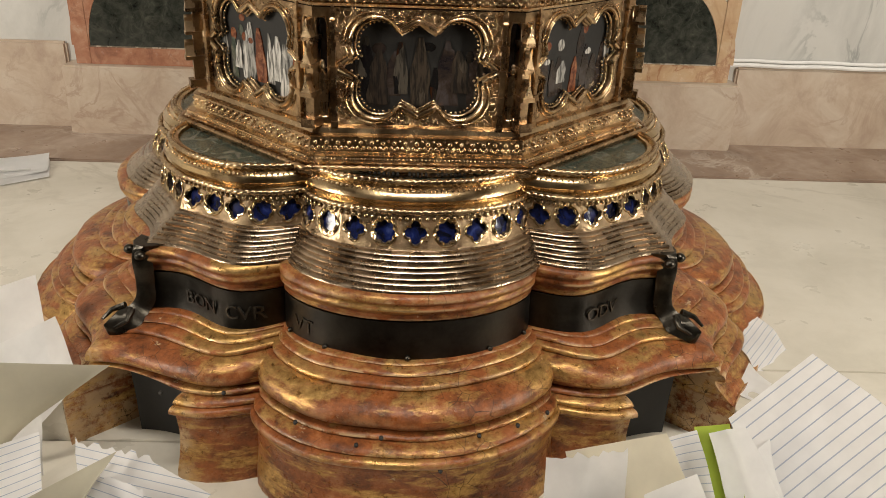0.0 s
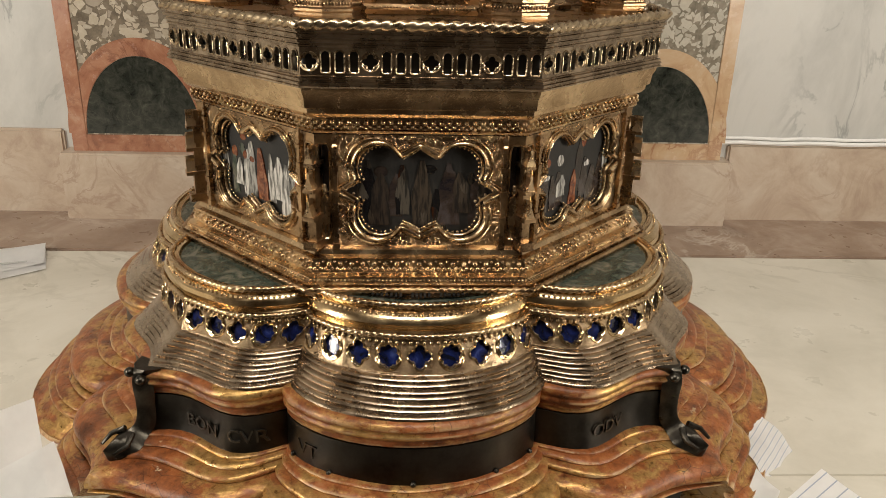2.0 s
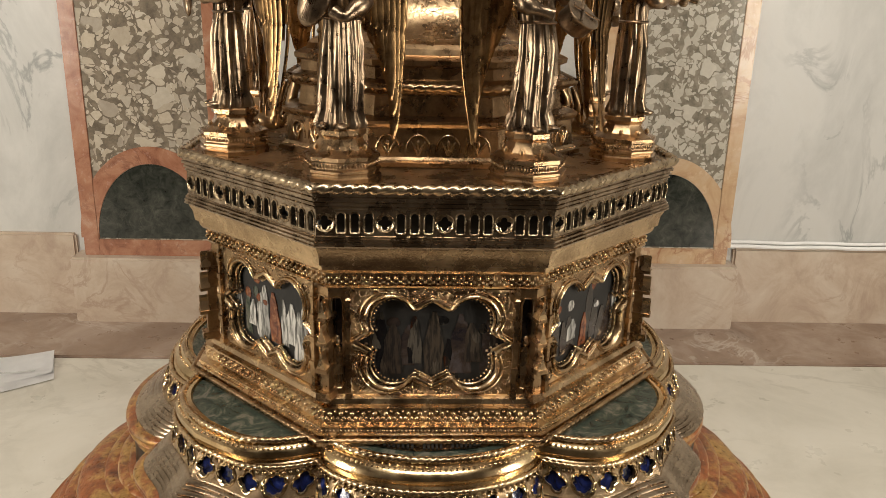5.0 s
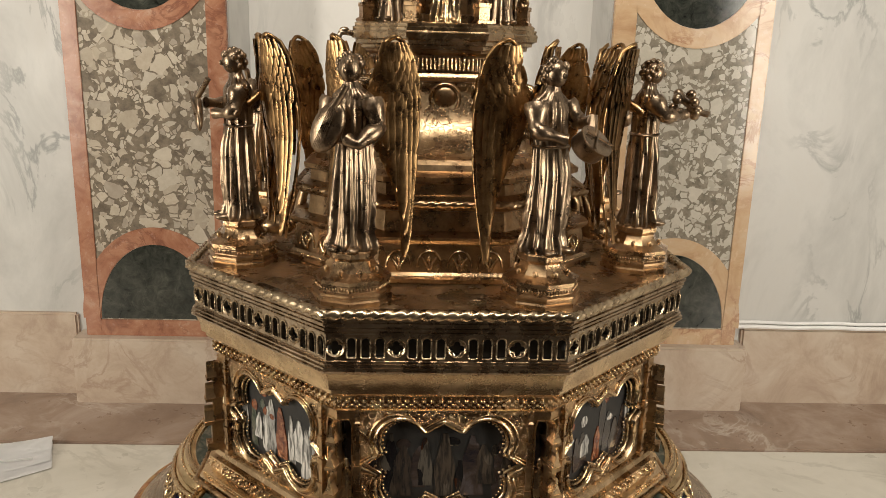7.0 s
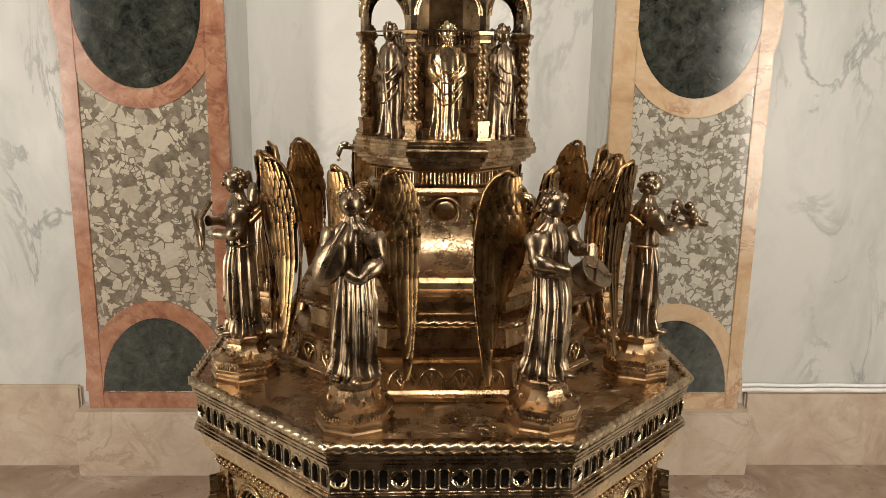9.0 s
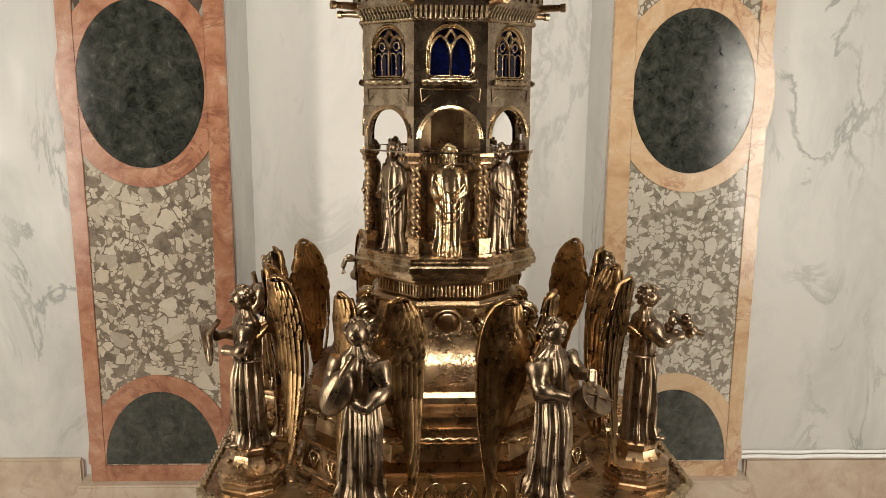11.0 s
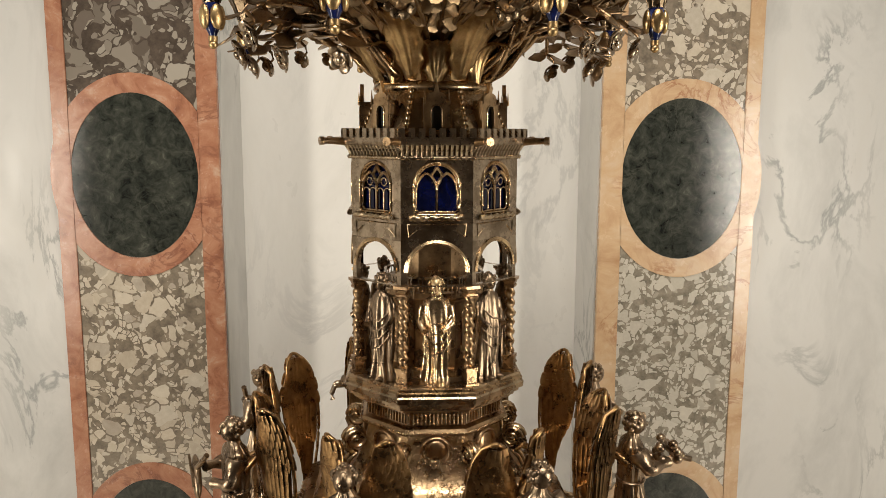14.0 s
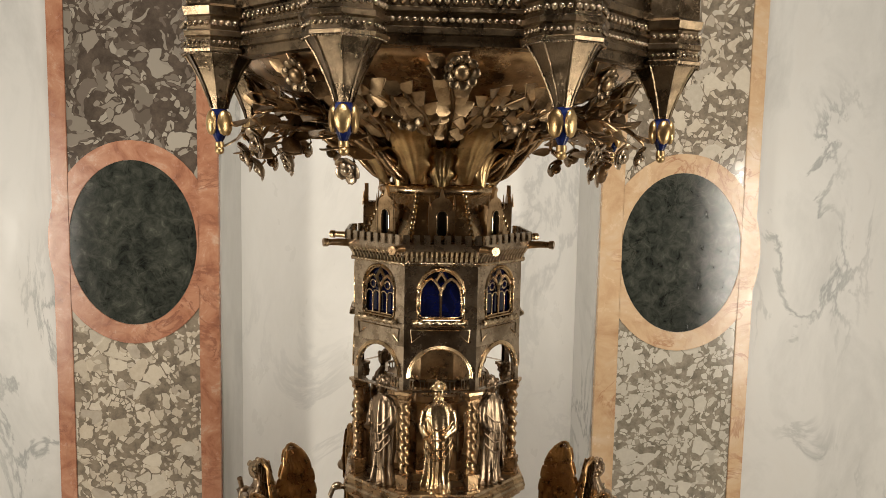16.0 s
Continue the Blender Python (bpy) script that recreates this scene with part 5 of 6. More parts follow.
part("roof", oct_loft([(0.108, 1.409), (0.104, 1.425), (0.092, 1.455), (0.084, 1.474), (0.080, 1.480)], False), GOLD, rel, "gilt sloping tower roof", 20)
do = cell(flat_place(0, 0.112, 1.436), 0.034, 0.050, reach_arch(0.015, 0.036), 0.006, 32, 0.0012)
place = flat_place(0, 0.112, 1.436)
a = [place(-0.017, 0.025, 0), place(0.017, 0.025, 0), place(0.010, 0.034, 0), place(0.004, 0.036, 0), place(0, 0.052, 0), place(-0.004, 0.036, 0), place(-0.010, 0.034, 0)]
add_loft(do, [a, [p + Vector((0, 0.006, 0)) for p in a]])
add_box(do, -0.017, 0.017, -0.106, -0.1055, 1.411, 1.461, 2)
for s in (-1, 1):
    add_box(do, s * 0.017 - 0.0015, s * 0.017 + 0.0015, -0.112, -0.094, 1.411, 1.461)
    add_tube(do, [place(s * 0.017, 0.020, -0.001), place(s * 0.017, 0.040, -0.001)], 0.0016, 6, taper=lambda t: 1.4 - 1.2 * t)
dormer_me = finish(do, [GOLD_DARK, GOLD, SHADE_AND_BLACK], 40)
hip = bmesh.new()
add_ball(hip, (0, -0.115, 1.414), 0.0042, 0.0042, 0.0055, seg=8)
hip_me = finish(hip, [GOLD], 60)
for side in range(8):
    part("dormer", dormer_me, None, rel, "small gilt dormer with dark lancet" if side == 0 else "", turn=45 * side)
    for k in range(9):
        ob = part("crocket", hip_me, None, rel, turn=22.5 + 45 * side)
        ob.location = polar(22.5 + 45 * side, -0.026 * k / 8, 0.060 * k / 8) * K
part("collar_ring", round_loft(rounded([(0.078, 1.472), (0.088, 1.475), (0.092, 1.481), (0.088, 1.488), (0.078, 1.490)], 3), 32, False), GOLD, rel, "plain gilt ring", 50)


# leaves
def acanthus(width, height, lean, curl):
    """A fluted leaf with a scalloped edge that rises, leans and curls over towards -y."""
    bm = bmesh.new()
    nu, nv = 20, 16
    path, y, z = [(0.0, 0.0)], 0.0, 0.0
    for k in range(nv * 2):
        t = (k + 0.5) / (nv * 2)
        a = lean + curl * t ** 2.4
        y -= math.sin(a) * height / (nv * 2)
        z += math.cos(a) * height / (nv * 2)
        path.append((y, z))
    rows = []
    for j in range(nv + 1):
        row = []
        for i in range(nu + 1):
            u = i / nu * 2 - 1
            t = j / nv * (1 - 0.16 * abs(math.sin(2.5 * math.pi * u)) - 0.22 * u * u)
            f = t * (len(path) - 1)
            k = min(len(path) - 2, int(f))
            py, pz = (path[k][n] + (path[k + 1][n] - path[k][n]) * (f - k) for n in (0, 1))
            w = width / 2 * (0.32 + 0.68 * math.sin(math.pi / 2 * min(1, t * 1.3))) * (1 + 0.10 * math.cos(10 * math.pi * t))
            flute = 0.045 * width * math.cos(5 * math.pi * u) * min(1, t * 1.5)
            row.append(Vector((u * w, py + 0.16 * width * u * u - flute, pz + flute * 0.5)))
        rows.append(row)
    vs = [[bm.verts.new(p) for p in r] for r in rows]
    for r0, r1 in zip(vs, vs[1:]):
        for i in range(nu):
            bm.faces.new((r0[i], r0[i + 1], r1[i + 1], r1[i]))
    bmesh.ops.solidify(bm, geom=bm.faces[:], thickness=0.0016)
    return bm


ac_me = finish(acanthus(0.066, 0.092, 0.10, 2.9), [LEAF], 60)
ac_big = finish(acanthus(0.066, 0.145, 0.55, 1.25), [LEAF], 60)
for side in range(8):
    ob = part("acanthus_leaf", ac_me, None, rel, "curled bright gilt acanthus leaf" if side == 0 else "", turn=45 * side)
    ob.location = polar(45 * side, 0.090, 1.486) * K
    ob = part("acanthus_leaf", ac_big, None, rel, turn=22.5 + 45 * side)
    ob.location = polar(22.5 + 45 * side, 0.094, 1.490) * K

part("bowl", round_loft(rounded([(0.070, 1.485), (0.072, 1.520), (0.086, 1.548), (0.130, 1.578), (0.190, 1.604), (0.245, 1.626), (0.275, 1.645), (0.285, 1.660)], 3), 48, False), GOLD_DARK, rel, "dark gilt bowl under the upper shrine", 50)

# the octagonal upper shrine and its corner turrets
UR, UAP = 0.327, 0.302
band = [(0.270, 1.652), (0.296, 1.653), (0.2965, 1.664), (0.302, 1.6655), (0.302, 1.672), (0.2985, 1.6735), (0.2985, 1.688), (0.303, 1.690), (0.303, 1.694), (0.298, 1.696), (0.298, 1.710), (0.304, 1.712), (0.306, 1.720), (0.300, 1.724), (0.296, 1.780), (0.0001, 1.800)]
part("shrine_band", oct_loft(band, False), SHRINE, rel, "tarnished silver band of the upper shrine", 20)
fr = bmesh.new()
for side in range(8):
    for z, ap, n, sq in ((1.681, 0.2995, 20, 0.8), (1.703, 0.299, 17, 1.3)):
        place = flat_place(45 * side, ap, z)
        for k in range(n):
            add_bead(fr, place((k + 0.5 - n / 2) * 0.17 / n, 0, 0), 0.0042, squash=sq)
tagged(part("shrine_frieze", fr, SILVER, rel, "cast frieze of small ornaments", smooth=60), kind="stuff")


def small_oct(r, z):
    return [Vector((r * math.sin(radians(22.5 + 45 * k)), -UR - r * math.cos(radians(22.5 + 45 * k)), z)) for k in range(8)]


tu = bmesh.new()
add_loft(tu, [small_oct(r, z) for r, z in ((0.020, 1.655), (0.050, 1.656), (0.051, 1.660), (0.047, 1.662), (0.047, 1.674), (0.051, 1.676), (0.051, 1.682), (0.046, 1.684), (0.046, 1.700), (0.050, 1.702), (0.053, 1.712), (0.047, 1.716), (0.045, 1.780), (0.02, 1.790))])
turret_me = finish(tu, [SHRINE], 20)
td = bmesh.new()
for f in range(8):
    a = radians(45 * f)
    for z, n, r in ((1.668, 5, 0.0030), (1.692, 4, 0.0042)):
        for k in range(n):
            u = (k + 0.5 - n / 2) * 0.034 / n
            add_bead(td, Vector((0.044 * math.sin(a) + u * math.cos(a), -UR - 0.044 * math.cos(a) + u * math.sin(a), z)), r)
    for k in range(9):
        u = (k + 0.5 - 4.5) * 0.036 / 9
        add_bead(td, Vector((0.044 * math.sin(a) + u * math.cos(a), -UR - 0.044 * math.cos(a) + u * math.sin(a), 1.655)), 0.0020)
turret_beads = finish(td, [SILVER], 60)
pc = bmesh.new()
add_loft(pc, [small_oct(r, z) for r, z in rounded([(0.043, 1.657), (0.033, 1.640), (0.022, 1.618), (0.0145, 1.600), (0.0105, 1.588), (0.010, 1.584)], 2)])
for f in range(8):
    a = radians(22.5 + 45 * f)
    add_tube(pc, [Vector((r * math.sin(a), -UR - r * math.cos(a), z)) for r, z in ((0.043, 1.655), (0.033, 1.640), (0.022, 1.618), (0.0145, 1.600), (0.0105, 1.587))], 0.0016, 5)
cone_me = finish(pc, [SHRINE], 30)
bd = bmesh.new()
add_loft(bd, [[Vector((r * math.sin(math.pi * k / 8), -UR - r * math.cos(math.pi * k / 8), z)) for k in range(16)] for r, z in ((0.010, 1.586), (0.012, 1.578), (0.012, 1.566), (0.009, 1.552), (0.005, 1.544), (0.0045, 1.540))], slot=1)
for f in range(4):
    turn = Matrix.Rotation(radians(90 * f + 20), 4, "Z")
    add_ball(bd, Vector((0, -UR, 1.568)) + turn @ Vector((0, -0.012, 0)), 0.010, 0.006, 0.017, 0, 10, turn)
add_tube(bd, [(0, -UR, 1.543), (0, -UR, 1.536)], 0.0062, 10)
add_ball(bd, (0, -UR, 1.532), 0.0066, 0.0066, 0.006, seg=10)
bud_me = finish(bd, [LEAF, BLUE], 50)
for side in range(8):
    az = 22.5 + 45 * side
    part("shrine_turret", turret_me, None, rel, "silver corner turret of the upper shrine" if side == 0 else "", turn=az)
    tagged(part("bead_row", turret_beads, None, rel, turn=az), kind="stuff")
    part("pendant_cone", cone_me, None, rel, turn=az)
    part("pendant_bud", bud_me, None, rel, "hanging bud of blue enamel and gilt leaves" if side == 0 else "", turn=az)


def leaf_shape(bm, at, along, up, length, width, slot=0):
    """A pointed leaf with a folded midrib."""
    along, up = along.normalized(), up.normalized()
    side = along.cross(up).normalized()
    up = side.cross(along)
    n = 6
    rows = []
    for k in range(n + 1):
        t = k / n
        w = width * 0.5 * math.sin(math.pi * t ** 0.8) * (1.0 if k % 2 == 0 else 1.15)
        c = at + along * (length * t) + up * (-0.18 * length * t * t)
        rows.append([c - side * w + up * (w * 0.14), c + up * -0.0006, c + side * w + up * (w * 0.14)])
    low = [[p - up * 0.0014 for p in r] for r in rows]
    add_loft(bm, [r + list(reversed(q)) for r, q in zip(rows, low)], True, True, slot)


def rose_shape(bm, at, out, size, slot=0):
    out = out.normalized()
    q = out.to_track_quat("Z", "Y").to_matrix().to_4x4()
    for ring, count, r in ((0.45, 4, 0.40), (1.0, 5, 0.56)):
        for k in range(count):
            a = 2 * math.pi * k / count + ring
            p = at + (q @ Vector((math.cos(a) * size * ring * 0.72, math.sin(a) * size * ring * 0.72, size * (0.25 - 0.3 * ring))))
            tip_q = q @ Matrix.Rotation(a, 4, "Z") @ Matrix.Rotation(radians(-35 + 45 * (1 - ring)), 4, "Y")
            add_ball(bm, p, size * r, size * r * 1.1, size * 0.14, slot, 9, tip_q)
    add_ball(bm, at + out * size * 0.2, size * 0.38, size * 0.38, size * 0.32, slot, 8, q)


def vine(seed, az):
    """A branch that springs from the stem, spreads under the bowl and curls, with leaves and roses."""
    rnd = random.Random(seed)
    stem_bm = bmesh.new()
    leaf_bm = bmesh.new()
    rose_bm = bmesh.new()
    for b in range(3):
        a0 = az + rnd.uniform(-7, 7)
        pts = []
        reach_r = rnd.uniform(0.22, 0.285) if b else 0.29
        swing = rnd.uniform(-16, 16)
        dip = rnd.uniform(0.0, 0.03)
        for k in range(15):
            t = k / 14
            r = 0.085 + (reach_r - 0.085) * t ** 0.85
            z = 1.505 + 0.105 * math.sin(min(1.0, t * 1.15) * math.pi * 0.5) - dip * t - 0.060 * max(0, t - 0.62) ** 1.3 * 2.2
            pts.append(polar(a0 + swing * t + 9 * math.sin(5 * t + b), r, z + 0.012 * math.sin(8 * t + 2 * b)))
        add_tube(stem_bm, pts, 0.0052, 7, taper=lambda t: 1.25 - 0.6 * t)
        hook = [pts[-1] + Vector((0.014 * math.sin(s * 0.9), 0, -0.012 * s)) + pts[-1].normalized() * 0.002 * s for s in range(4)]
        add_tube(stem_bm, hook, 0.0030, 6, taper=lambda t: 1 - 0.5 * t)
        for k in range(6, 15, 2):
            for s in (-1, 1):
                d = (pts[min(14, k + 1)] - pts[k - 1]).normalized()
                side = d.cross(Vector((0, 0, 1))).normalized() * s
                leaf_shape(leaf_bm, pts[k], d * 0.5 + side + Vector((0, 0, rnd.uniform(-0.5, 0.25))), Vector((0, 0, -1)) - polar(az, 0.6, 0), rnd.uniform(0.032, 0.048), rnd.uniform(0.018, 0.026))
        tip = hook[-1]
        rose_shape(rose_bm, tip, Vector((tip.x, tip.y, -0.12)), rnd.uniform(0.014, 0.020))
    return stem_bm, leaf_bm, rose_bm


for side in range(1, 8):
    # the branches fan out at the sides and behind; the front of the bowl stays open
    az = (0, 54, 78, 118, 180, 242, 282, 306)[side]
    st, lf, ro = vine(side + 11, az)
    branch = part("vine_branch", st, GOLD_DARK, rel, "dark gilt branch with curling tips", 60)
    tagged(part("vine_leaf", lf, LEAF_DARK, branch, "veined gilt leaves", 60), kind="stuff")
    part("rose", ro, SILVER, branch, "small tarnished silver roses at the tips", 60)


def daisy_shape(bm, at, out, size):
    """An open flower: round petals about a seeded boss."""
    q = out.to_track_quat("Z", "Y").to_matrix().to_4x4()
    for k in range(9):
        a = 2 * math.pi * k / 9
        add_ball(bm, at + q @ Vector((math.cos(a) * size * 0.78, math.sin(a) * size * 0.78, size * 0.08)), size * 0.36, size * 0.36, size * 0.13, 0, 8, q @ Matrix.Rotation(a, 4, "Z") @ Matrix.Rotation(radians(-24), 4, "Y"))
    add_ball(bm, at + q @ Vector((0, 0, size * 0.12)), size * 0.50, size * 0.50, size * 0.34, 1, 14, q)


def bowl_point(az, t):
    """A point just off the underside of the bowl, from its neck (0) to its brim (1)."""
    ts = [0, 0.15, 0.35, 0.6, 0.82, 1.0]
    return polar(az, float(np.interp(t, ts, [0.080, 0.096, 0.140, 0.200, 0.252, 0.285])), float(np.interp(t, ts, [1.520, 1.545, 1.572, 1.598, 1.620, 1.640])))


for side in range(8):
    mid = 45 * side
    lf = bmesh.new()
    stalk = [bowl_point(mid + 2.5 * math.sin(4 * k / 10), 0.05 + 0.90 * k / 10) for k in range(11)]
    add_tube(lf, stalk, 0.0026, 6)
    rnd = random.Random(40 + side)
    for k in range(1, 11):
        d = (stalk[k] - stalk[k - 1]).normalized()
        for sgn in (-1, 1):
            size = rnd.uniform(0.026, 0.036)
            leaf_shape(lf, stalk[k], d * rnd.uniform(0.5, 1.0) + polar(mid + sgn * 90, 0.9, 0) + polar(mid, 0.25, 0), polar(mid, 1.0, -0.5) + Vector((0, 0, rnd.uniform(-0.3, 0.3))), size, size * 0.62)
    tagged(part("leaf_spray", lf, LEAF_DARK, rel, "upright spray of paired gilt leaves on the bowl" if side == 0 else "", 60), kind="stuff")
    for off, t, size, nm in ((-15.5, 0.52, 0.022, "flower"), (2.0, 0.93, 0.020, "flower"), (17.0, 0.70, 0.016, "flower")):
        fl = bmesh.new()
        daisy_shape(fl, bowl_point(mid + off, t) + polar(mid + off, 0.006, -0.006), polar(mid + off, 1.0, -0.45), size)
        part(nm, fl, [SHRINE, LEAF_DARK], rel, "open silver flower with seeded gilt boss" if side == 0 else "", 60)
    for off in (-20, -11, 12, 19):
        lf = bmesh.new()
        bend = [bowl_point(mid + off * (0.55 + 0.1 * n) + rnd.uniform(-1.5, 1.5), 0.05 + 0.12 * n) + polar(mid, 0.004 + 0.004 * n, -0.002 * n) for n in range(7)]
        add_tube(lf, bend, 0.0034, 7, taper=lambda t: 1.2 - 0.6 * t)
        for k in range(2, 7):
            d = (bend[k] - bend[k - 1]).normalized()
            for sgn in (-1, 1):
                size = rnd.uniform(0.022, 0.034)
                leaf_shape(lf, bend[k], d * rnd.uniform(0.3, 1.2) + polar(mid + off + sgn * 90, rnd.uniform(0.5, 1.0), rnd.uniform(-0.3, 0.4)) + polar(mid, rnd.uniform(0, 0.5), 0), polar(mid + off, 1.0, rnd.uniform(-0.8, 0.2)), size, size * 0.6)
        tagged(part("leaf_spray", lf, LEAF_DARK, rel, "", 60), kind="stuff")

# pedestals of the statues
ped = bmesh.new()
PR = 0.318


def ped_ring(r, z):
    return [Vector((r / C8 * math.sin(radians(22.5 + 45 * k)), -PR - r / C8 * math.cos(radians(22.5 + 45 * k)), z)) for k in range(8)]


add_loft(ped, [ped_ring(r, 0.7005 + z) for r, z in ((0.047, 0), (0.048, 0.006), (0.0455, 0.008), (0.0455, 0.011), (0.0475, 0.013), (0.0475, 0.016), (0.044, 0.018), (0.044, 0.026), (0.0465, 0.028), (0.0465, 0.033), (0.041, 0.035), (0.033, 0.040), (0.028, 0.047), (0.0255, 0.053), (0.0270, 0.056), (0.0295, 0.058), (0.0295, 0.064), (0.027, 0.066))])
ped_me = finish(ped, [GOLD_DARK], 20)
pb = bmesh.new()
for f in range(8):
    a = radians(45 * f)
    for k in range(9):
        u = (k + 0.5 - 4.5) * 0.036 / 9
        add_bead(pb, Vector((0.0445 * math.sin(a) + u * math.cos(a), -PR - 0.0445 * math.cos(a) + u * math.sin(a), 0.7225)), 0.0019, squash=1.6)
    add_ball(pb, Vector((0.034 * math.sin(a), -PR - 0.034 * math.cos(a), 0.7425)), 0.0036, 0.0036, 0.0045, 0, 8)
ped_beads = finish(pb, [GOLD_DARK], 60)
for side in range(8):
    part("statue_pedestal", ped_me, None, rel, "octagonal silver pedestal with beaded moulding" if side == 0 else "", turn=22.5 + 45 * side)
    tagged(part("bead_row", ped_beads, None, rel, turn=22.5 + 45 * side), kind="stuff")


# ---- statues ----
def robe(bm, rows, folds, depth, seed, slot=0, n=108):
    """A draped body: rows of half width, half depth, height, x and y offset."""
    rnd = random.Random(seed)
    phases = [rnd.uniform(0, 6.28) for _ in range(4)]
    rings = []
    for rx, ry, z, ox, oy in rows:
        t = z / rows[-1][2]
        amount = depth * min(1.0, 1.25 - t)
        ring = []
        for k in range(n):
            a = 2 * math.pi * k / n
            f = 1 - 2 * abs(math.sin(folds / 2 * a + phases[0] + 0.9 * math.sin(3.5 * t + phases[1]))) ** 0.8 + 0.5 * math.cos((folds + 5) * a + phases[2] + 2 * t) + 0.5 * math.cos(3 * a + 6 * t + phases[3])
            q = 1 + amount * f
            ring.append(Vector((ox + rx * q * math.sin(a), oy - ry * q * math.cos(a), z)))
        rings.append(ring)
    add_loft(bm, rings, True, True, slot)


def smooth_rows(rows, steps=3):
    out = []
    for k in range(len(rows) - 1):
        for s in range(steps):
            t = s / steps
            t = t * t * (3 - 2 * t) * 0.5 + t * 0.5
            out.append(tuple(p + (q - p) * t for p, q in zip(rows[k], rows[k + 1])))
    out.append(rows[-1])
    return out


def head(bm, c, r, hair=1.0, slot=0, beard=False):
    add_ball(bm, c, r * 0.86, r * 0.95, r * 1.12, slot, 16)
    rnd = random.Random(7)
    for k in range(46):
        a = rnd.uniform(0, 2 * math.pi)
        h = rnd.uniform(-0.5, 1.0)
        w = math.sqrt(max(0, 1 - h * h))
        x, y = math.sin(a) * w, -math.cos(a) * w
        if y < -0.25 and h < 0.55:
            continue
        add_ball(bm, c + Vector((x * r * 0.92, y * r * 1.0, h * r * 1.1)), r * 0.26 * hair, r * 0.26 * hair, r * 0.3 * hair, slot, 6)
    add_ball(bm, c + Vector((0, -r * 0.95, -r * 0.1)), r * 0.16, r * 0.22, r * 0.26, slot, 6)
    if beard:
        for k in range(14):
            add_ball(bm, c + Vector((rnd.uniform(-0.5, 0.5) * r, -r * rnd.uniform(0.6, 0.95), -r * rnd.uniform(0.6, 1.5))), r * 0.22, r * 0.2, r * 0.36, slot, 6)


def limb(bm, pts, r0, r1, slot=0):
    add_tube(bm, resample(pts, 0.006, False), r0, 10, taper=lambda t: 1 + (r1 / r0 - 1) * t + 0.12 * math.sin(14 * t), slot=slot)


WT = [0, 0.05, 0.12, 0.20, 0.30, 0.42, 0.60, 0.80, 0.92, 1.0]
W_OUT = [0.057, 0.066, 0.070, 0.0725, 0.0745, 0.0745, 0.0720, 0.0670, 0.0630, 0.0595]
W_IN = [0.032, 0.028, 0.025, 0.014, 0.009, 0.018, 0.031, 0.0445, 0.0525, 0.0580]


def feather(bm, top, tip, width, slot, y0, y1):
    """One quill: a thin plate with a raised shaft and a rounded end."""
    a, b = Vector(top), Vector(tip)
    d = (b - a).normalized()
    side = Vector((d.z, 0, -d.x))
    rings = []
    for t in (0.0, 0.12, 0.35, 0.6, 0.8, 0.92, 0.985):
        w = width / 2 * (0.75 + 0.25 * min(1, t * 4)) * math.sqrt(max(0.02, 1 - max(0.0, (t - 0.66) / 0.34) ** 2))
        c = a.lerp(b, t)
        rings.append([c - side * w, c + Vector((0, y0, 0)), c + side * w, c + Vector((0, y1, 0))])
    add_loft(bm, rings, True, True, slot)


def wing(bm, s, slot=1):
    """A tall folded wing: rolled rim, rows of small feathers above, long quills below that end in steps along the inner edge."""
    def at(u, z, lift=0.0):
        t = (0.262 - z) / 0.290
        xo, xi = float(np.interp(t, WT, W_OUT)), float(np.interp(t, WT, W_IN))
        x = xi + (xo - xi) * u
        return Vector((s * x, 0.022 + 0.014 * math.sin(math.pi * min(1.0, max(0, t) * 1.1)) + 0.040 * (u - 0.45) ** 2 + 0.12 * x + lift, z))
    for k in range(8):
        # long quills, the outermost the longest
        f = k / 7
        top = at(0.90 - 0.78 * f, 0.160 + 0.012 * math.sin(3 * f))
        tip = at(0.72 - 0.62 * f, -0.026 + 0.145 * f ** 0.8, 0.002 * (k % 2))
        feather(bm, top, tip, 0.0150 - 0.003 * f, slot, -0.0026, 0.0026)
    for lift in (-0.0032, 0.0032):
        for k in range(8):
            f = k / 7
            feather(bm, at(0.92 - 0.84 * f, 0.205, lift), at(0.88 - 0.80 * f, 0.098 + 0.035 * f, lift * 0.8), 0.0128, slot, -0.0022, 0.0022)
        for row in range(6):
            z = 0.258 - 0.0130 * row
            for k in range(6):
                u = 0.06 + (k + 0.5 * (row % 2)) * 0.165
                feather(bm, at(u, z + 0.008, lift * 1.5), at(u, z - 0.017, lift * 1.9), 0.0120 if row > 1 else 0.009, slot, -0.0018, 0.0018)
    rim = [at(1.0, 0.262 - 0.290 * k / 30) for k in range(31)]
    over = [at(1 - k / 6, 0.262 + 0.011 * math.sin(math.pi * k / 6)) for k in range(7)] + [at(0.0, 0.252), at(0.05, 0.236), at(0.0, 0.216)]
    add_tube(bm, list(reversed(over)) + rim[1:], 0.0030, 7, slot=slot, taper=lambda t: 1.25 - 0.6 * t)
    add_tube(bm, [Vector((s * 0.012, 0.012, 0.172)), at(0.02, 0.190), at(0.3, 0.222)], 0.0075, 8, slot=slot, taper=lambda t: 1.1 - 0.6 * t)


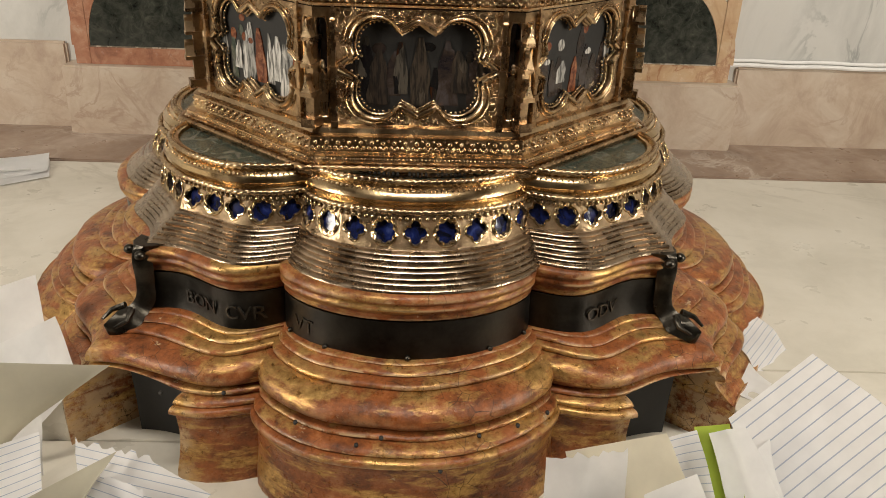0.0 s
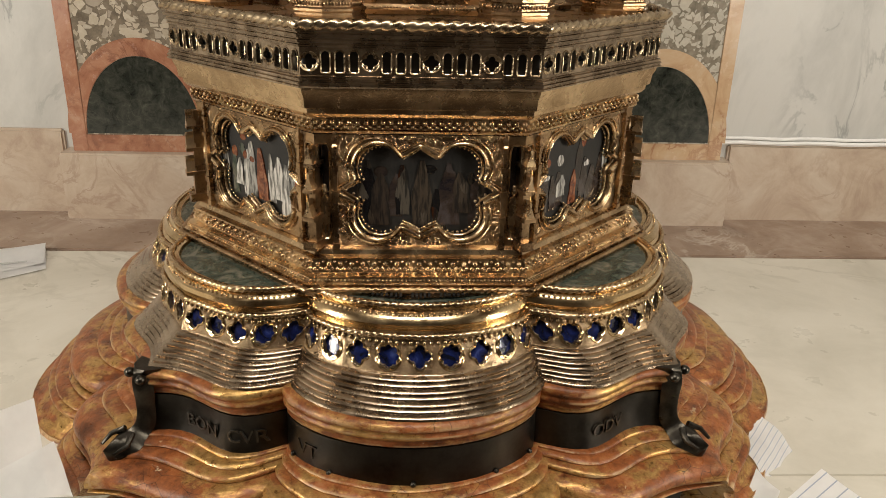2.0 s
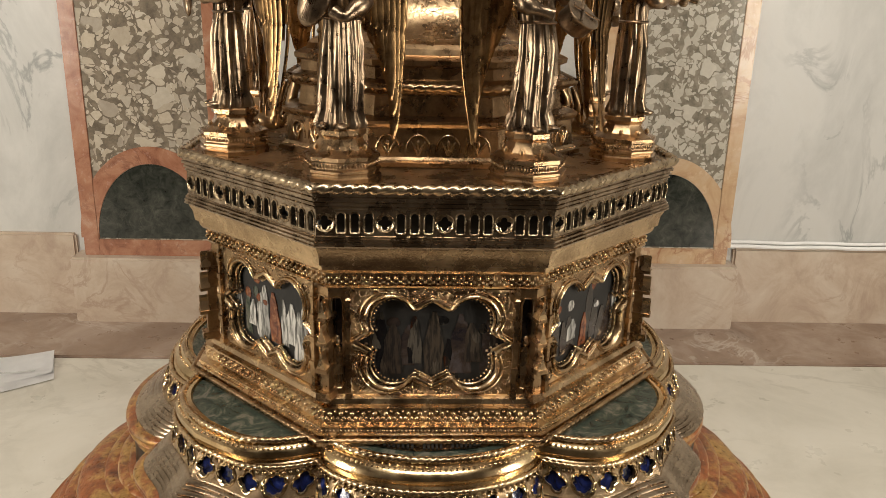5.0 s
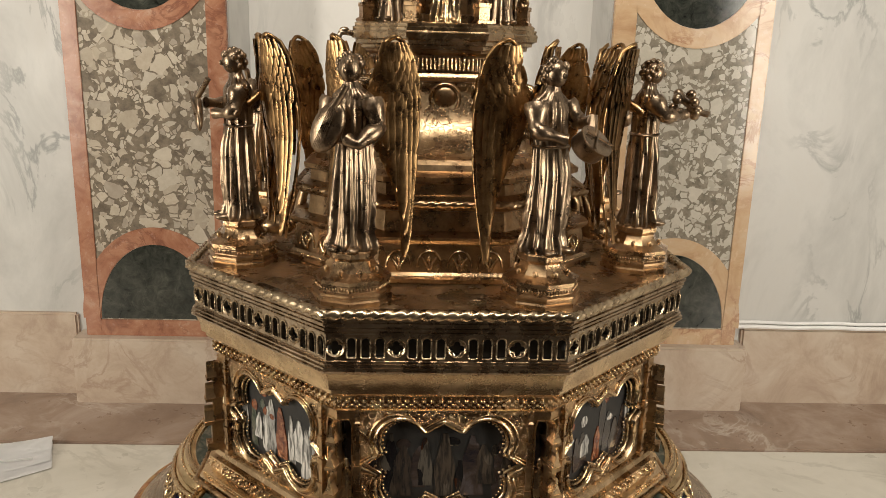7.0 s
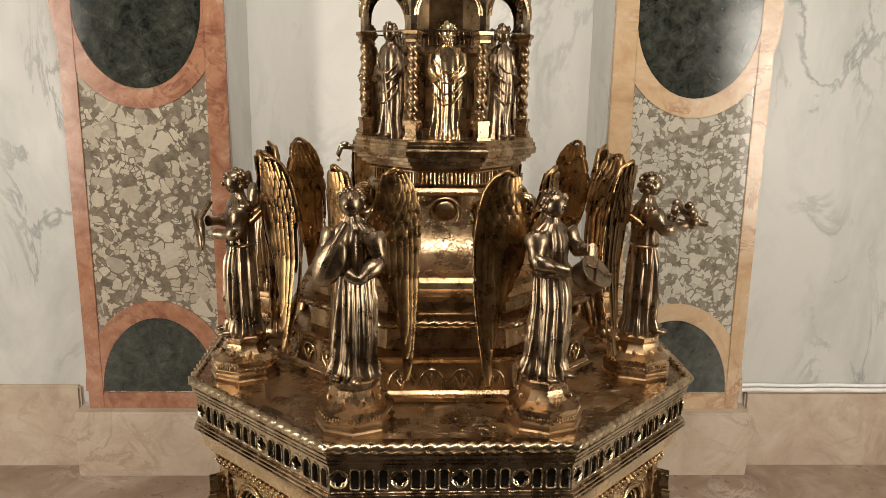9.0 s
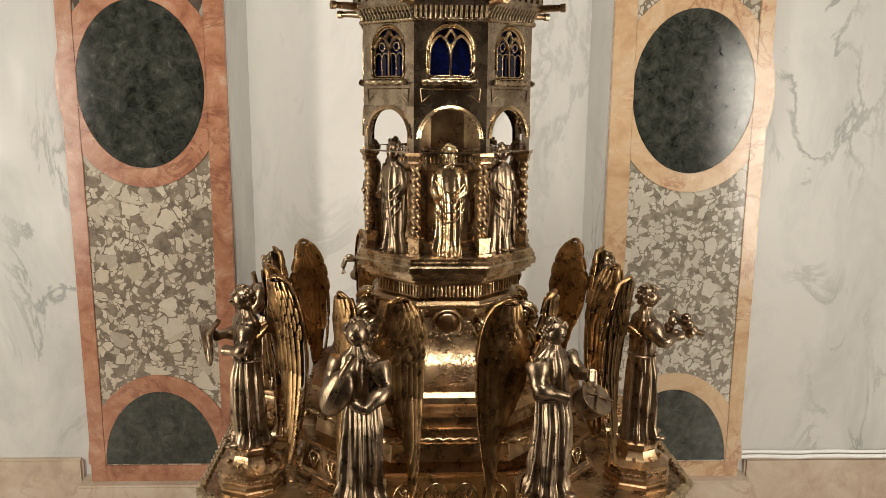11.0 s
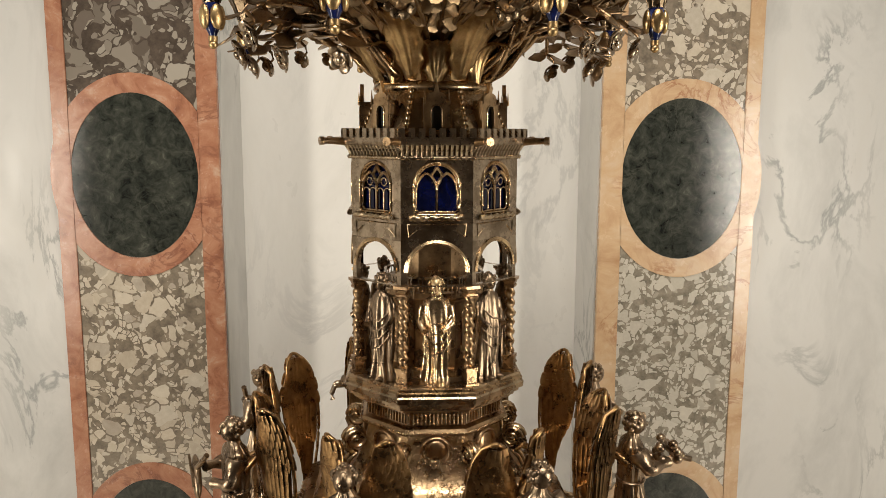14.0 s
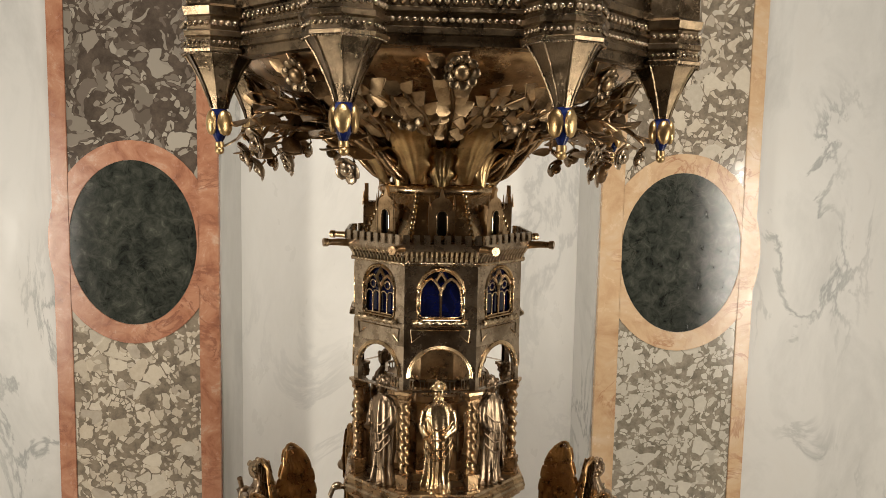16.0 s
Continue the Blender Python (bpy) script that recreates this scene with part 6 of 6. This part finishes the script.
def angel_mesh(kind):
    """A winged musician in a long pleated robe, about a quarter metre high, facing -y."""
    bm = bmesh.new()
    rows = smooth_rows([(0.029, 0.027, 0.0, 0, 0), (0.031, 0.027, 0.006, 0, 0), (0.026, 0.023, 0.022, 0, 0), (0.0265, 0.023, 0.055, 0.002, -0.001), (0.0245, 0.021, 0.105, 0.004, -0.002), (0.0215, 0.018, 0.138, 0.003, 0), (0.0225, 0.0185, 0.160, 0.001, 0.001), (0.0260, 0.0195, 0.185, 0, 0.001), (0.0245, 0.0155, 0.199, 0, 0.001), (0.0130, 0.0105, 0.208, 0, 0), (0.0085, 0.0085, 0.216, 0, -0.001), (0.0080, 0.0080, 0.222, 0, -0.001)], 3)
    robe(bm, rows, 12, 0.115, {"lute": 1, "drum": 2, "viol": 3, "pipes": 4}[kind])
    for s in (-1, 1):
        add_ball(bm, (s * 0.013, -0.026, 0.004), 0.007, 0.012, 0.005, seg=8)
    head(bm, Vector((0, -0.004, 0.2315)), 0.0160)
    sh = {-1: Vector((-0.024, 0, 0.194)), 1: Vector((0.024, 0, 0.194))}
    if kind == "lute":
        limb(bm, [sh[-1], Vector((-0.034, -0.006, 0.165)), Vector((-0.014, -0.034, 0.152))], 0.0138, 0.0068)
        limb(bm, [sh[1], Vector((0.036, -0.006, 0.160)), Vector((0.022, -0.034, 0.140)), Vector((0.004, -0.034, 0.150))], 0.0142, 0.0068)
        tilt = Matrix.Rotation(radians(24), 4, "Y")
        add_ball(bm, (-0.014, -0.036, 0.160), 0.019, 0.009, 0.034, turn=tilt, seg=18)
        for k in range(5):
            add_tube(bm, [tilt @ Vector((-0.004 + 0.002 * k, -0.009, -0.026)) + Vector((-0.014, -0.037, 0.160)), tilt @ Vector((-0.004 + 0.002 * k, -0.0085, 0.030)) + Vector((-0.014, -0.037, 0.160))], 0.0006, 5)
        add_tube(bm, [(-0.006, -0.040, 0.185), (0.008, -0.034, 0.212)], 0.0045, 8)
    elif kind == "drum":
        limb(bm, [sh[-1], Vector((-0.032, -0.010, 0.162)), Vector((-0.004, -0.036, 0.150))], 0.0142, 0.0068)
        limb(bm, [sh[1], Vector((0.034, -0.016, 0.170)), Vector((0.030, -0.044, 0.176))], 0.0138, 0.0068)
        q = Vector((0.15, -0.75, 0.65)).to_track_quat("Z", "Y").to_matrix().to_4x4()
        c = Vector((0.018, -0.050, 0.146))
        rings = []
        for r, h in ((0.019, -0.014), (0.0215, -0.010), (0.0215, 0.006), (0.023, 0.007), (0.023, 0.010), (0.020, 0.0105)):
            rings.append([c + q @ Vector((r * math.cos(k * math.pi / 12), r * math.sin(k * math.pi / 12), h)) for k in range(24)])
        add_loft(bm, rings)
        for s in (-1, 1):
            add_tube(bm, [c + q @ Vector((s * 0.02, -0.012, 0.0125)), c + q @ Vector((-s * 0.012, 0.012, 0.0125))], 0.0015, 6)
        add_tube(bm, [(0.030, -0.044, 0.182), (0.024, -0.052, 0.156)], 0.0018, 6)
    elif kind == "viol":
        limb(bm, [sh[-1], Vector((-0.036, -0.010, 0.168)), Vector((-0.016, -0.044, 0.172))], 0.0138, 0.0068)
        limb(bm, [sh[1], Vector((0.034, -0.012, 0.160)), Vector((0.010, -0.036, 0.158))], 0.0142, 0.0068)
        q = Matrix.Rotation(radians(-38), 4, "Y")
        add_ball(bm, (-0.012, -0.052, 0.160), 0.016, 0.007, 0.034, 0, 16, q)
        add_tube(bm, [(0.006, -0.052, 0.182), (0.026, -0.040, 0.208)], 0.004, 8)
        add_tube(bm, [(-0.034, -0.060, 0.186), (0.020, -0.058, 0.158)], 0.0018, 6)
    else:
        limb(bm, [sh[-1], Vector((-0.034, -0.016, 0.170)), Vector((-0.010, -0.050, 0.172))], 0.0142, 0.0068)
        limb(bm, [sh[1], Vector((0.034, -0.016, 0.168)), Vector((0.010, -0.052, 0.166))], 0.0142, 0.0068)
        rnd = random.Random(5)
        for k in range(16):
            add_ball(bm, Vector((rnd.uniform(-0.014, 0.014), -0.050 + rnd.uniform(-0.022, 0.014), 0.182 + rnd.uniform(-0.012, 0.022))), 0.0075, 0.0075, 0.0075, seg=8)
        add_tube(bm, [(0, -0.040, 0.200), (0, -0.070, 0.176), (0, -0.086, 0.172)], 0.005, 8)
    # belt, then the body is set to its true height
    add_tube(bm, [Vector((0.003 + 0.0232 * math.sin(a), -0.0190 * math.cos(a), 0.140)) for a in [math.pi * k / 14 for k in range(28)]], 0.0024, 6, closed=True)
    for v in bm.verts:
        v.co = Vector((v.co.x * 1.04, v.co.y * 1.04, v.co.z * 0.955))
    for s in (-1, 1):
        pair = bmesh.new()
        wing(pair, s)
        # swept back from the shoulder
        m = Matrix.Translation((s * 0.010, 0.016, 0.003)) @ Matrix.Rotation(radians(s * 24), 4, "Z") @ Matrix.Diagonal((1.06, 1, 0.94, 1)) @ Matrix.Translation((-s * 0.010, -0.022, 0))
        bmesh.ops.transform(pair, matrix=m, verts=pair.verts)
        kept = {v: bm.verts.new(v.co) for v in pair.verts}
        for f in pair.faces:
            bm.faces.new([kept[v] for v in f.verts]).material_index = 1
        pair.free()
    return finish(bm, [STATUE, WING], 60)


kinds = {k: angel_mesh(k) for k in ("lute", "drum", "viol", "pipes")}
said = {"lute": "silver winged statue holding an oval instrument, on octagonal pedestal", "drum": "silver winged statue holding a small round drum on pedestal",
        "viol": "silver winged statue playing a stringed instrument on pedestal", "pipes": "silver winged statue raising a clustered wind instrument on pedestal"}
turn_all = Matrix.Rotation(radians(SPIN), 4, "Z")
for az, kind, face in ((-22.5, "lute", -20), (22.5, "drum", 36), (-67.5, "viol", -72), (67.5, "pipes", 88), (-112.5, "lute", -118), (112.5, "drum", 112), (-157.5, "pipes", -157), (157.5, "viol", 157)):
    ob = new("angel_statue", kinds[kind])
    at = Vector(AXIS) + turn_all @ polar(az, PR, 0.7668)
    ob.matrix_world = Matrix.Translation(at * K) @ Matrix.Rotation(radians(face + SPIN), 4, "Z")
    tagged(ob, said[kind], "statue", "statues round the deck")


def saint_mesh(seed, beard):
    bm = bmesh.new()
    rows = smooth_rows([(0.0185, 0.015, 0.0, 0, 0), (0.0190, 0.015, 0.006, 0, 0), (0.0160, 0.013, 0.020, 0, 0), (0.0170, 0.0135, 0.045, 0.001, 0), (0.0180, 0.0135, 0.070, 0.001, -0.001), (0.0190, 0.0130, 0.085, 0, 0), (0.0190, 0.0120, 0.098, 0, 0), (0.0150, 0.0100, 0.106, 0, 0), (0.0065, 0.0065, 0.111, 0, -0.001), (0.0060, 0.0060, 0.114, 0, -0.001)], 3)
    robe(bm, rows, 6, 0.14, seed)
    head(bm, Vector((0, -0.002, 0.1225)), 0.0098, 1.0, 0, beard)
    for s in (-1, 1):
        limb(bm, [Vector((s * 0.017, 0, 0.098)), Vector((s * 0.0215, -0.004, 0.078)), Vector((s * (0.004 if s > 0 and seed % 2 else 0.015), -0.016, 0.068))], 0.0062, 0.0038)
        add_ball(bm, (s * 0.008, -0.015, 0.003), 0.004, 0.007, 0.003, seg=8)
    for k in range(4):
        add_tube(bm, [Vector((-0.018, -0.006, 0.092 - 0.013 * k)), Vector((-0.006, -0.0150, 0.079 - 0.013 * k)), Vector((0.008, -0.0150, 0.076 - 0.011 * k)), Vector((0.019, -0.006, 0.088 - 0.010 * k))], 0.0011, 6)
    bmesh.ops.scale(bm, vec=(1.12, 1.05, 1.20), verts=bm.verts)
    return finish(bm, [STATUE if not beard else GOLD], 60)


saints = [saint_mesh(3, True), saint_mesh(4, False), saint_mesh(6, False)]
for side in range(8):
    az = 45 * side
    ob = new("saint_statue", saints[0 if side == 0 else 1 + side % 2])
    at = Vector(AXIS) + turn_all @ polar(az, 0.112, 1.0492)
    ob.matrix_world = Matrix.Translation(at * K) @ Matrix.Rotation(radians(az * (1 if side <= 4 else 1) + SPIN), 4, "Z")
    tagged(ob, "small gilt draped statue with long beard in tower arch" if side == 0 else "small silver draped statue standing in the tower arcade", "statue", "statues of the tower")


# small draped figures in the lancets of the casket
nf = bmesh.new()
robe(nf, smooth_rows([(0.0075, 0.004, 0.0, 0, 0), (0.0065, 0.0036, 0.010, 0, 0), (0.0078, 0.0042, 0.034, 0, 0), (0.0084, 0.0042, 0.052, 0, 0), (0.0070, 0.0040, 0.060, 0, 0), (0.0030, 0.0030, 0.065, 0, 0)], 2), 6, 0.16, 9, 0, 40)
add_ball(nf, (0, -0.001, 0.0705), 0.0044, 0.0044, 0.0062, seg=10)
add_ball(nf, (0, -0.001, 0.0755), 0.0034, 0.0034, 0.0050, seg=8)
for v in nf.verts:
    v.co += Vector((0, -AP + 0.003, MID - 0.070))
niche_figure = finish(nf, [SILVER_GILT], 60)
for side in range(8):
    a = radians(45 * side)
    for sgn in (-1, 1):
        ob = part("niche_figure", niche_figure, None, rel, "small tarnished figure in a lancet" if side == 0 and sgn < 0 else "", turn=45 * side)
        ob.location = Vector((math.cos(a), math.sin(a), 0)) * (sgn * (PANEL_W + lancet_w) / 2 * K)


# ---- slips of paper round the base ----
def sheet(name, corners, m, label, curl=0.004, torn=0.0, seed=0, fold=0.0, thick=0.0006):
    """A sheet of paper through four corners (along the top, then back along the bottom), gently curled."""
    a, b, c, d = [Vector(p) for p in corners]
    ex = (b - a).normalized()
    n = ex.cross(d - a).normalized()
    ey = n.cross(ex)
    rnd = random.Random(seed)
    bm = bmesh.new()
    nu, nv = 16, 12
    rows = []
    for j in range(nv + 1):
        row = []
        for i in range(nu + 1):
            u, v = i / nu, j / nv
            p = (a.lerp(b, u)).lerp(d.lerp(c, u), v) - a
            x, y, z = p.dot(ex), p.dot(ey), p.dot(n)
            z += curl * (math.sin(math.pi * u) + 0.6 * math.sin(2.2 * math.pi * v + seed)) + fold * abs(u - 0.5)
            if j == 0 and torn:
                y += rnd.uniform(-torn, torn * 0.4)
            row.append(bm.verts.new((x, y, z)))
        rows.append(row)
    for r0, r1 in zip(rows, rows[1:]):
        for i in range(nu):
            bm.faces.new((r0[i], r0[i + 1], r1[i + 1], r1[i]))
    bmesh.ops.solidify(bm, geom=bm.faces[:], thickness=thick)
    ob = new(name, finish(bm, [m], 50))
    ob.matrix_world = Matrix.Translation(a * K) @ Matrix((ex, ey, n)).transposed().to_4x4()
    return tagged(ob, label, "paper", "paper slips round the base")


def bars(parent, rows, at, step, m=INK, height=0.0022):
    """Unreadable lines of print as plain bars: rows of (start, length)."""
    bm = bmesh.new()
    for k, (x, w) in enumerate(rows):
        add_box(bm, at[0] + x, at[0] + x + w, at[1] + k * step, at[1] + k * step + height, at[2], at[2] + 0.0004)
    tagged(part("print_bars", bm, m, parent, "grey printed lines", 0), kind="stuff")


sheet("paper_note", [(0.412, 0.840, 0.088), (0.548, 0.920, 0.140), (0.649, 0.800, 0.095), (0.492, 0.660, -0.056)], RULED, "large ruled white sheet leaning among other notes", 0.004, seed=1)
sheet("paper_note", [(0.527, 1.100, 0.051), (0.588, 1.171, 0.063), (0.643, 1.120, 0.012), (0.556, 1.040, 0.012)], RULED_FINE, "crumpled ruled white note beside the wooden base", 0.007, 0.004, 2, 0.02)
sheet("paper_note", [(0.536, 1.069, 0.027), (0.560, 1.029, 0.014), (0.525, 0.980, 0.012), (0.491, 1.000, 0.016)], WHITE_PAPER, "folded white note lying beside the wooden base", 0.004, 0, 3)
r = sheet("receipt", [(0.185, 0.771, 0.085), (0.325, 0.820, 0.077), (0.351, 0.740, 0.030), (0.225, 0.651, -0.056)], CREAM_PAPER, "pale printed receipt with faint grey lines", 0.003, 0, 4)
bars(r, [(0.075, 0.030), (0.062, 0.045), (0.068, 0.020), (0.070, 0.045), (0.066, 0.040), (0.080, 0.040)], (0.0, 0.010, 0.0042), 0.011)
sheet("paper_note", [(0.160, 0.749, 0.091), (0.259, 0.749, 0.101), (0.248, 0.660, -0.056), (0.151, 0.660, -0.056)], WHITE_PAPER, "white sheet with a torn spiral edge, folded upright", 0.006, 0.006, 5, 0.03)
p = sheet("printed_leaflet", [(0.269, 0.709, 0.075), (0.336, 0.731, 0.088), (0.363, 0.660, 0.030), (0.279, 0.631, -0.056)], WHITE_PAPER, "white printed leaflet with dark lines of type", 0.002, 0, 6)
bars(p, [(0.010, 0.050), (0.014, 0.044), (0.010, 0.050), (0.012, 0.030), (0.010, 0.046)], (0.0, 0.012, 0.0036), 0.012, INK, 0.0045)
sheet("paper_note", [(0.369, 0.840, 0.073), (0.415, 0.840, 0.079), (0.412, 0.731, 0.020), (0.367, 0.709, -0.056)], GREEN_PAPER, "bright yellow-green slip among white notes", 0.003, 0, 7)
sheet("paper_note", [(0.327, 0.820, 0.069), (0.369, 0.829, 0.076), (0.375, 0.740, 0.030), (0.344, 0.731, -0.056)], RULED_FINE, "narrow ruled slip among other notes", 0.003, 0, 8)
sheet("paper_note", [(0.381, 0.820, 0.083), (0.427, 0.820, 0.094), (0.456, 0.731, 0.040), (0.391, 0.720, 0.020)], WHITE_PAPER, "folded white note leaning on ruled sheets", 0.006, 0, 9, 0.02)
sheet("envelope", [(-0.557, 0.840, 0.153), (-0.412, 0.909, 0.105), (-0.524, 0.840, 0.040), (-0.523, 0.740, 0.020)], ENVELOPE_PAPER, "cream envelope with open flap leaning on notes", 0.004, 0, 10, 0.0, 0.0012)
sheet("paper_note", [(-0.660, 0.985, 0.150), (-0.551, 1.030, 0.177), (-0.515, 0.955, 0.075), (-0.640, 0.900, -0.050)], WHITE_PAPER, "white note standing beside the wooden base", 0.003, 0, 11)
sheet("paper_note", [(-0.620, 0.955, 0.085), (-0.514, 0.990, 0.132), (-0.470, 0.935, 0.060), (-0.575, 0.880, -0.050)], WHITE_PAPER, "folded white note leaning on the wooden base", 0.003, 0, 12)
sheet("paper_note", [(-0.532, 0.780, 0.063), (-0.475, 0.820, 0.063), (-0.440, 0.731, 0.020), (-0.483, 0.671, -0.056)], RULED_FINE, "stack of ruled sheets on the floor", 0.002, 0, 13, 0.0, 0.004)
sheet("paper_note", [(-0.425, 0.800, 0.064), (-0.328, 0.780, 0.056), (-0.244, 0.745, 0.033), (-0.360, 0.660, -0.056)], RULED_FINE, "ruled sheet with a torn spiral edge", 0.003, 0.008, 14)
sheet("envelope", [(-0.455, 0.709, 0.048), (-0.363, 0.780, 0.067), (-0.381, 0.720, 0.051), (-0.416, 0.660, -0.056)], ENVELOPE_PAPER, "small cream envelope with scribbled ink", 0.002, 0, 15, 0.0, 0.0012)
lf = sheet("leaflet", [(-1.140, 1.930, 0.026), (-0.962, 1.985, 0.030), (-0.925, 1.880, 0.018), (-1.080, 1.790, 0.016)], WHITE_PAPER, "folded white printed leaflet lying on the floor", 0.004, 0, 16)
sheet("leaflet", [(-1.140, 1.925, 0.016), (-0.962, 1.980, 0.016), (-0.910, 1.855, 0.014), (-1.050, 1.750, 0.014)], WHITE_PAPER, "folded white printed leaflet lying on the floor", 0.001, 0, 17)
pm = bmesh.new()
ring = [(0.105 + 0.030 * math.cos(a) * (1.5 if abs(math.cos(a)) > 0.6 else 1), 0.062 + 0.022 * math.sin(a), 0.0065) for a in [math.pi * (0.5 + k / 9) for k in range(10)]]
add_tube(pm, ring + [(0.150, 0.084, 0.0065)][:0], 0.004, 6)
add_tube(pm, [(0.105, 0.084, 0.0065), (0.150, 0.086, 0.0065)], 0.004, 6)
add_tube(pm, [(0.105, 0.040, 0.0065), (0.150, 0.040, 0.0065)], 0.004, 6)
for v in pm.verts:
    v.co.z = 0.0056 + (v.co.z - 0.0056) * 0.08
part("printed_shape", pm, paper_material("pale_print", (0.55, 0.54, 0.52)), lf, "pale grey printed curve", 0)
sheet("paper_note", [(-0.600, 0.900, 0.070), (-0.500, 0.880, 0.062), (-0.470, 0.800, 0.010), (-0.590, 0.780, -0.056)], WHITE_PAPER, "plain white note half hidden under an envelope", 0.003, 0, 18)
sheet("paper_note", [(-0.400, 0.760, 0.052), (-0.320, 0.730, 0.048), (-0.280, 0.660, 0.000), (-0.370, 0.640, -0.056)], RULED_FINE, "ruled sheet lying over other torn sheets", 0.004, 0.006, 19)
sheet("paper_note", [(0.440, 0.800, 0.070), (0.520, 0.860, 0.080), (0.560, 0.740, 0.010), (0.460, 0.660, -0.056)], WHITE_PAPER, "white note lying under the large ruled sheet", 0.004, 0, 20)
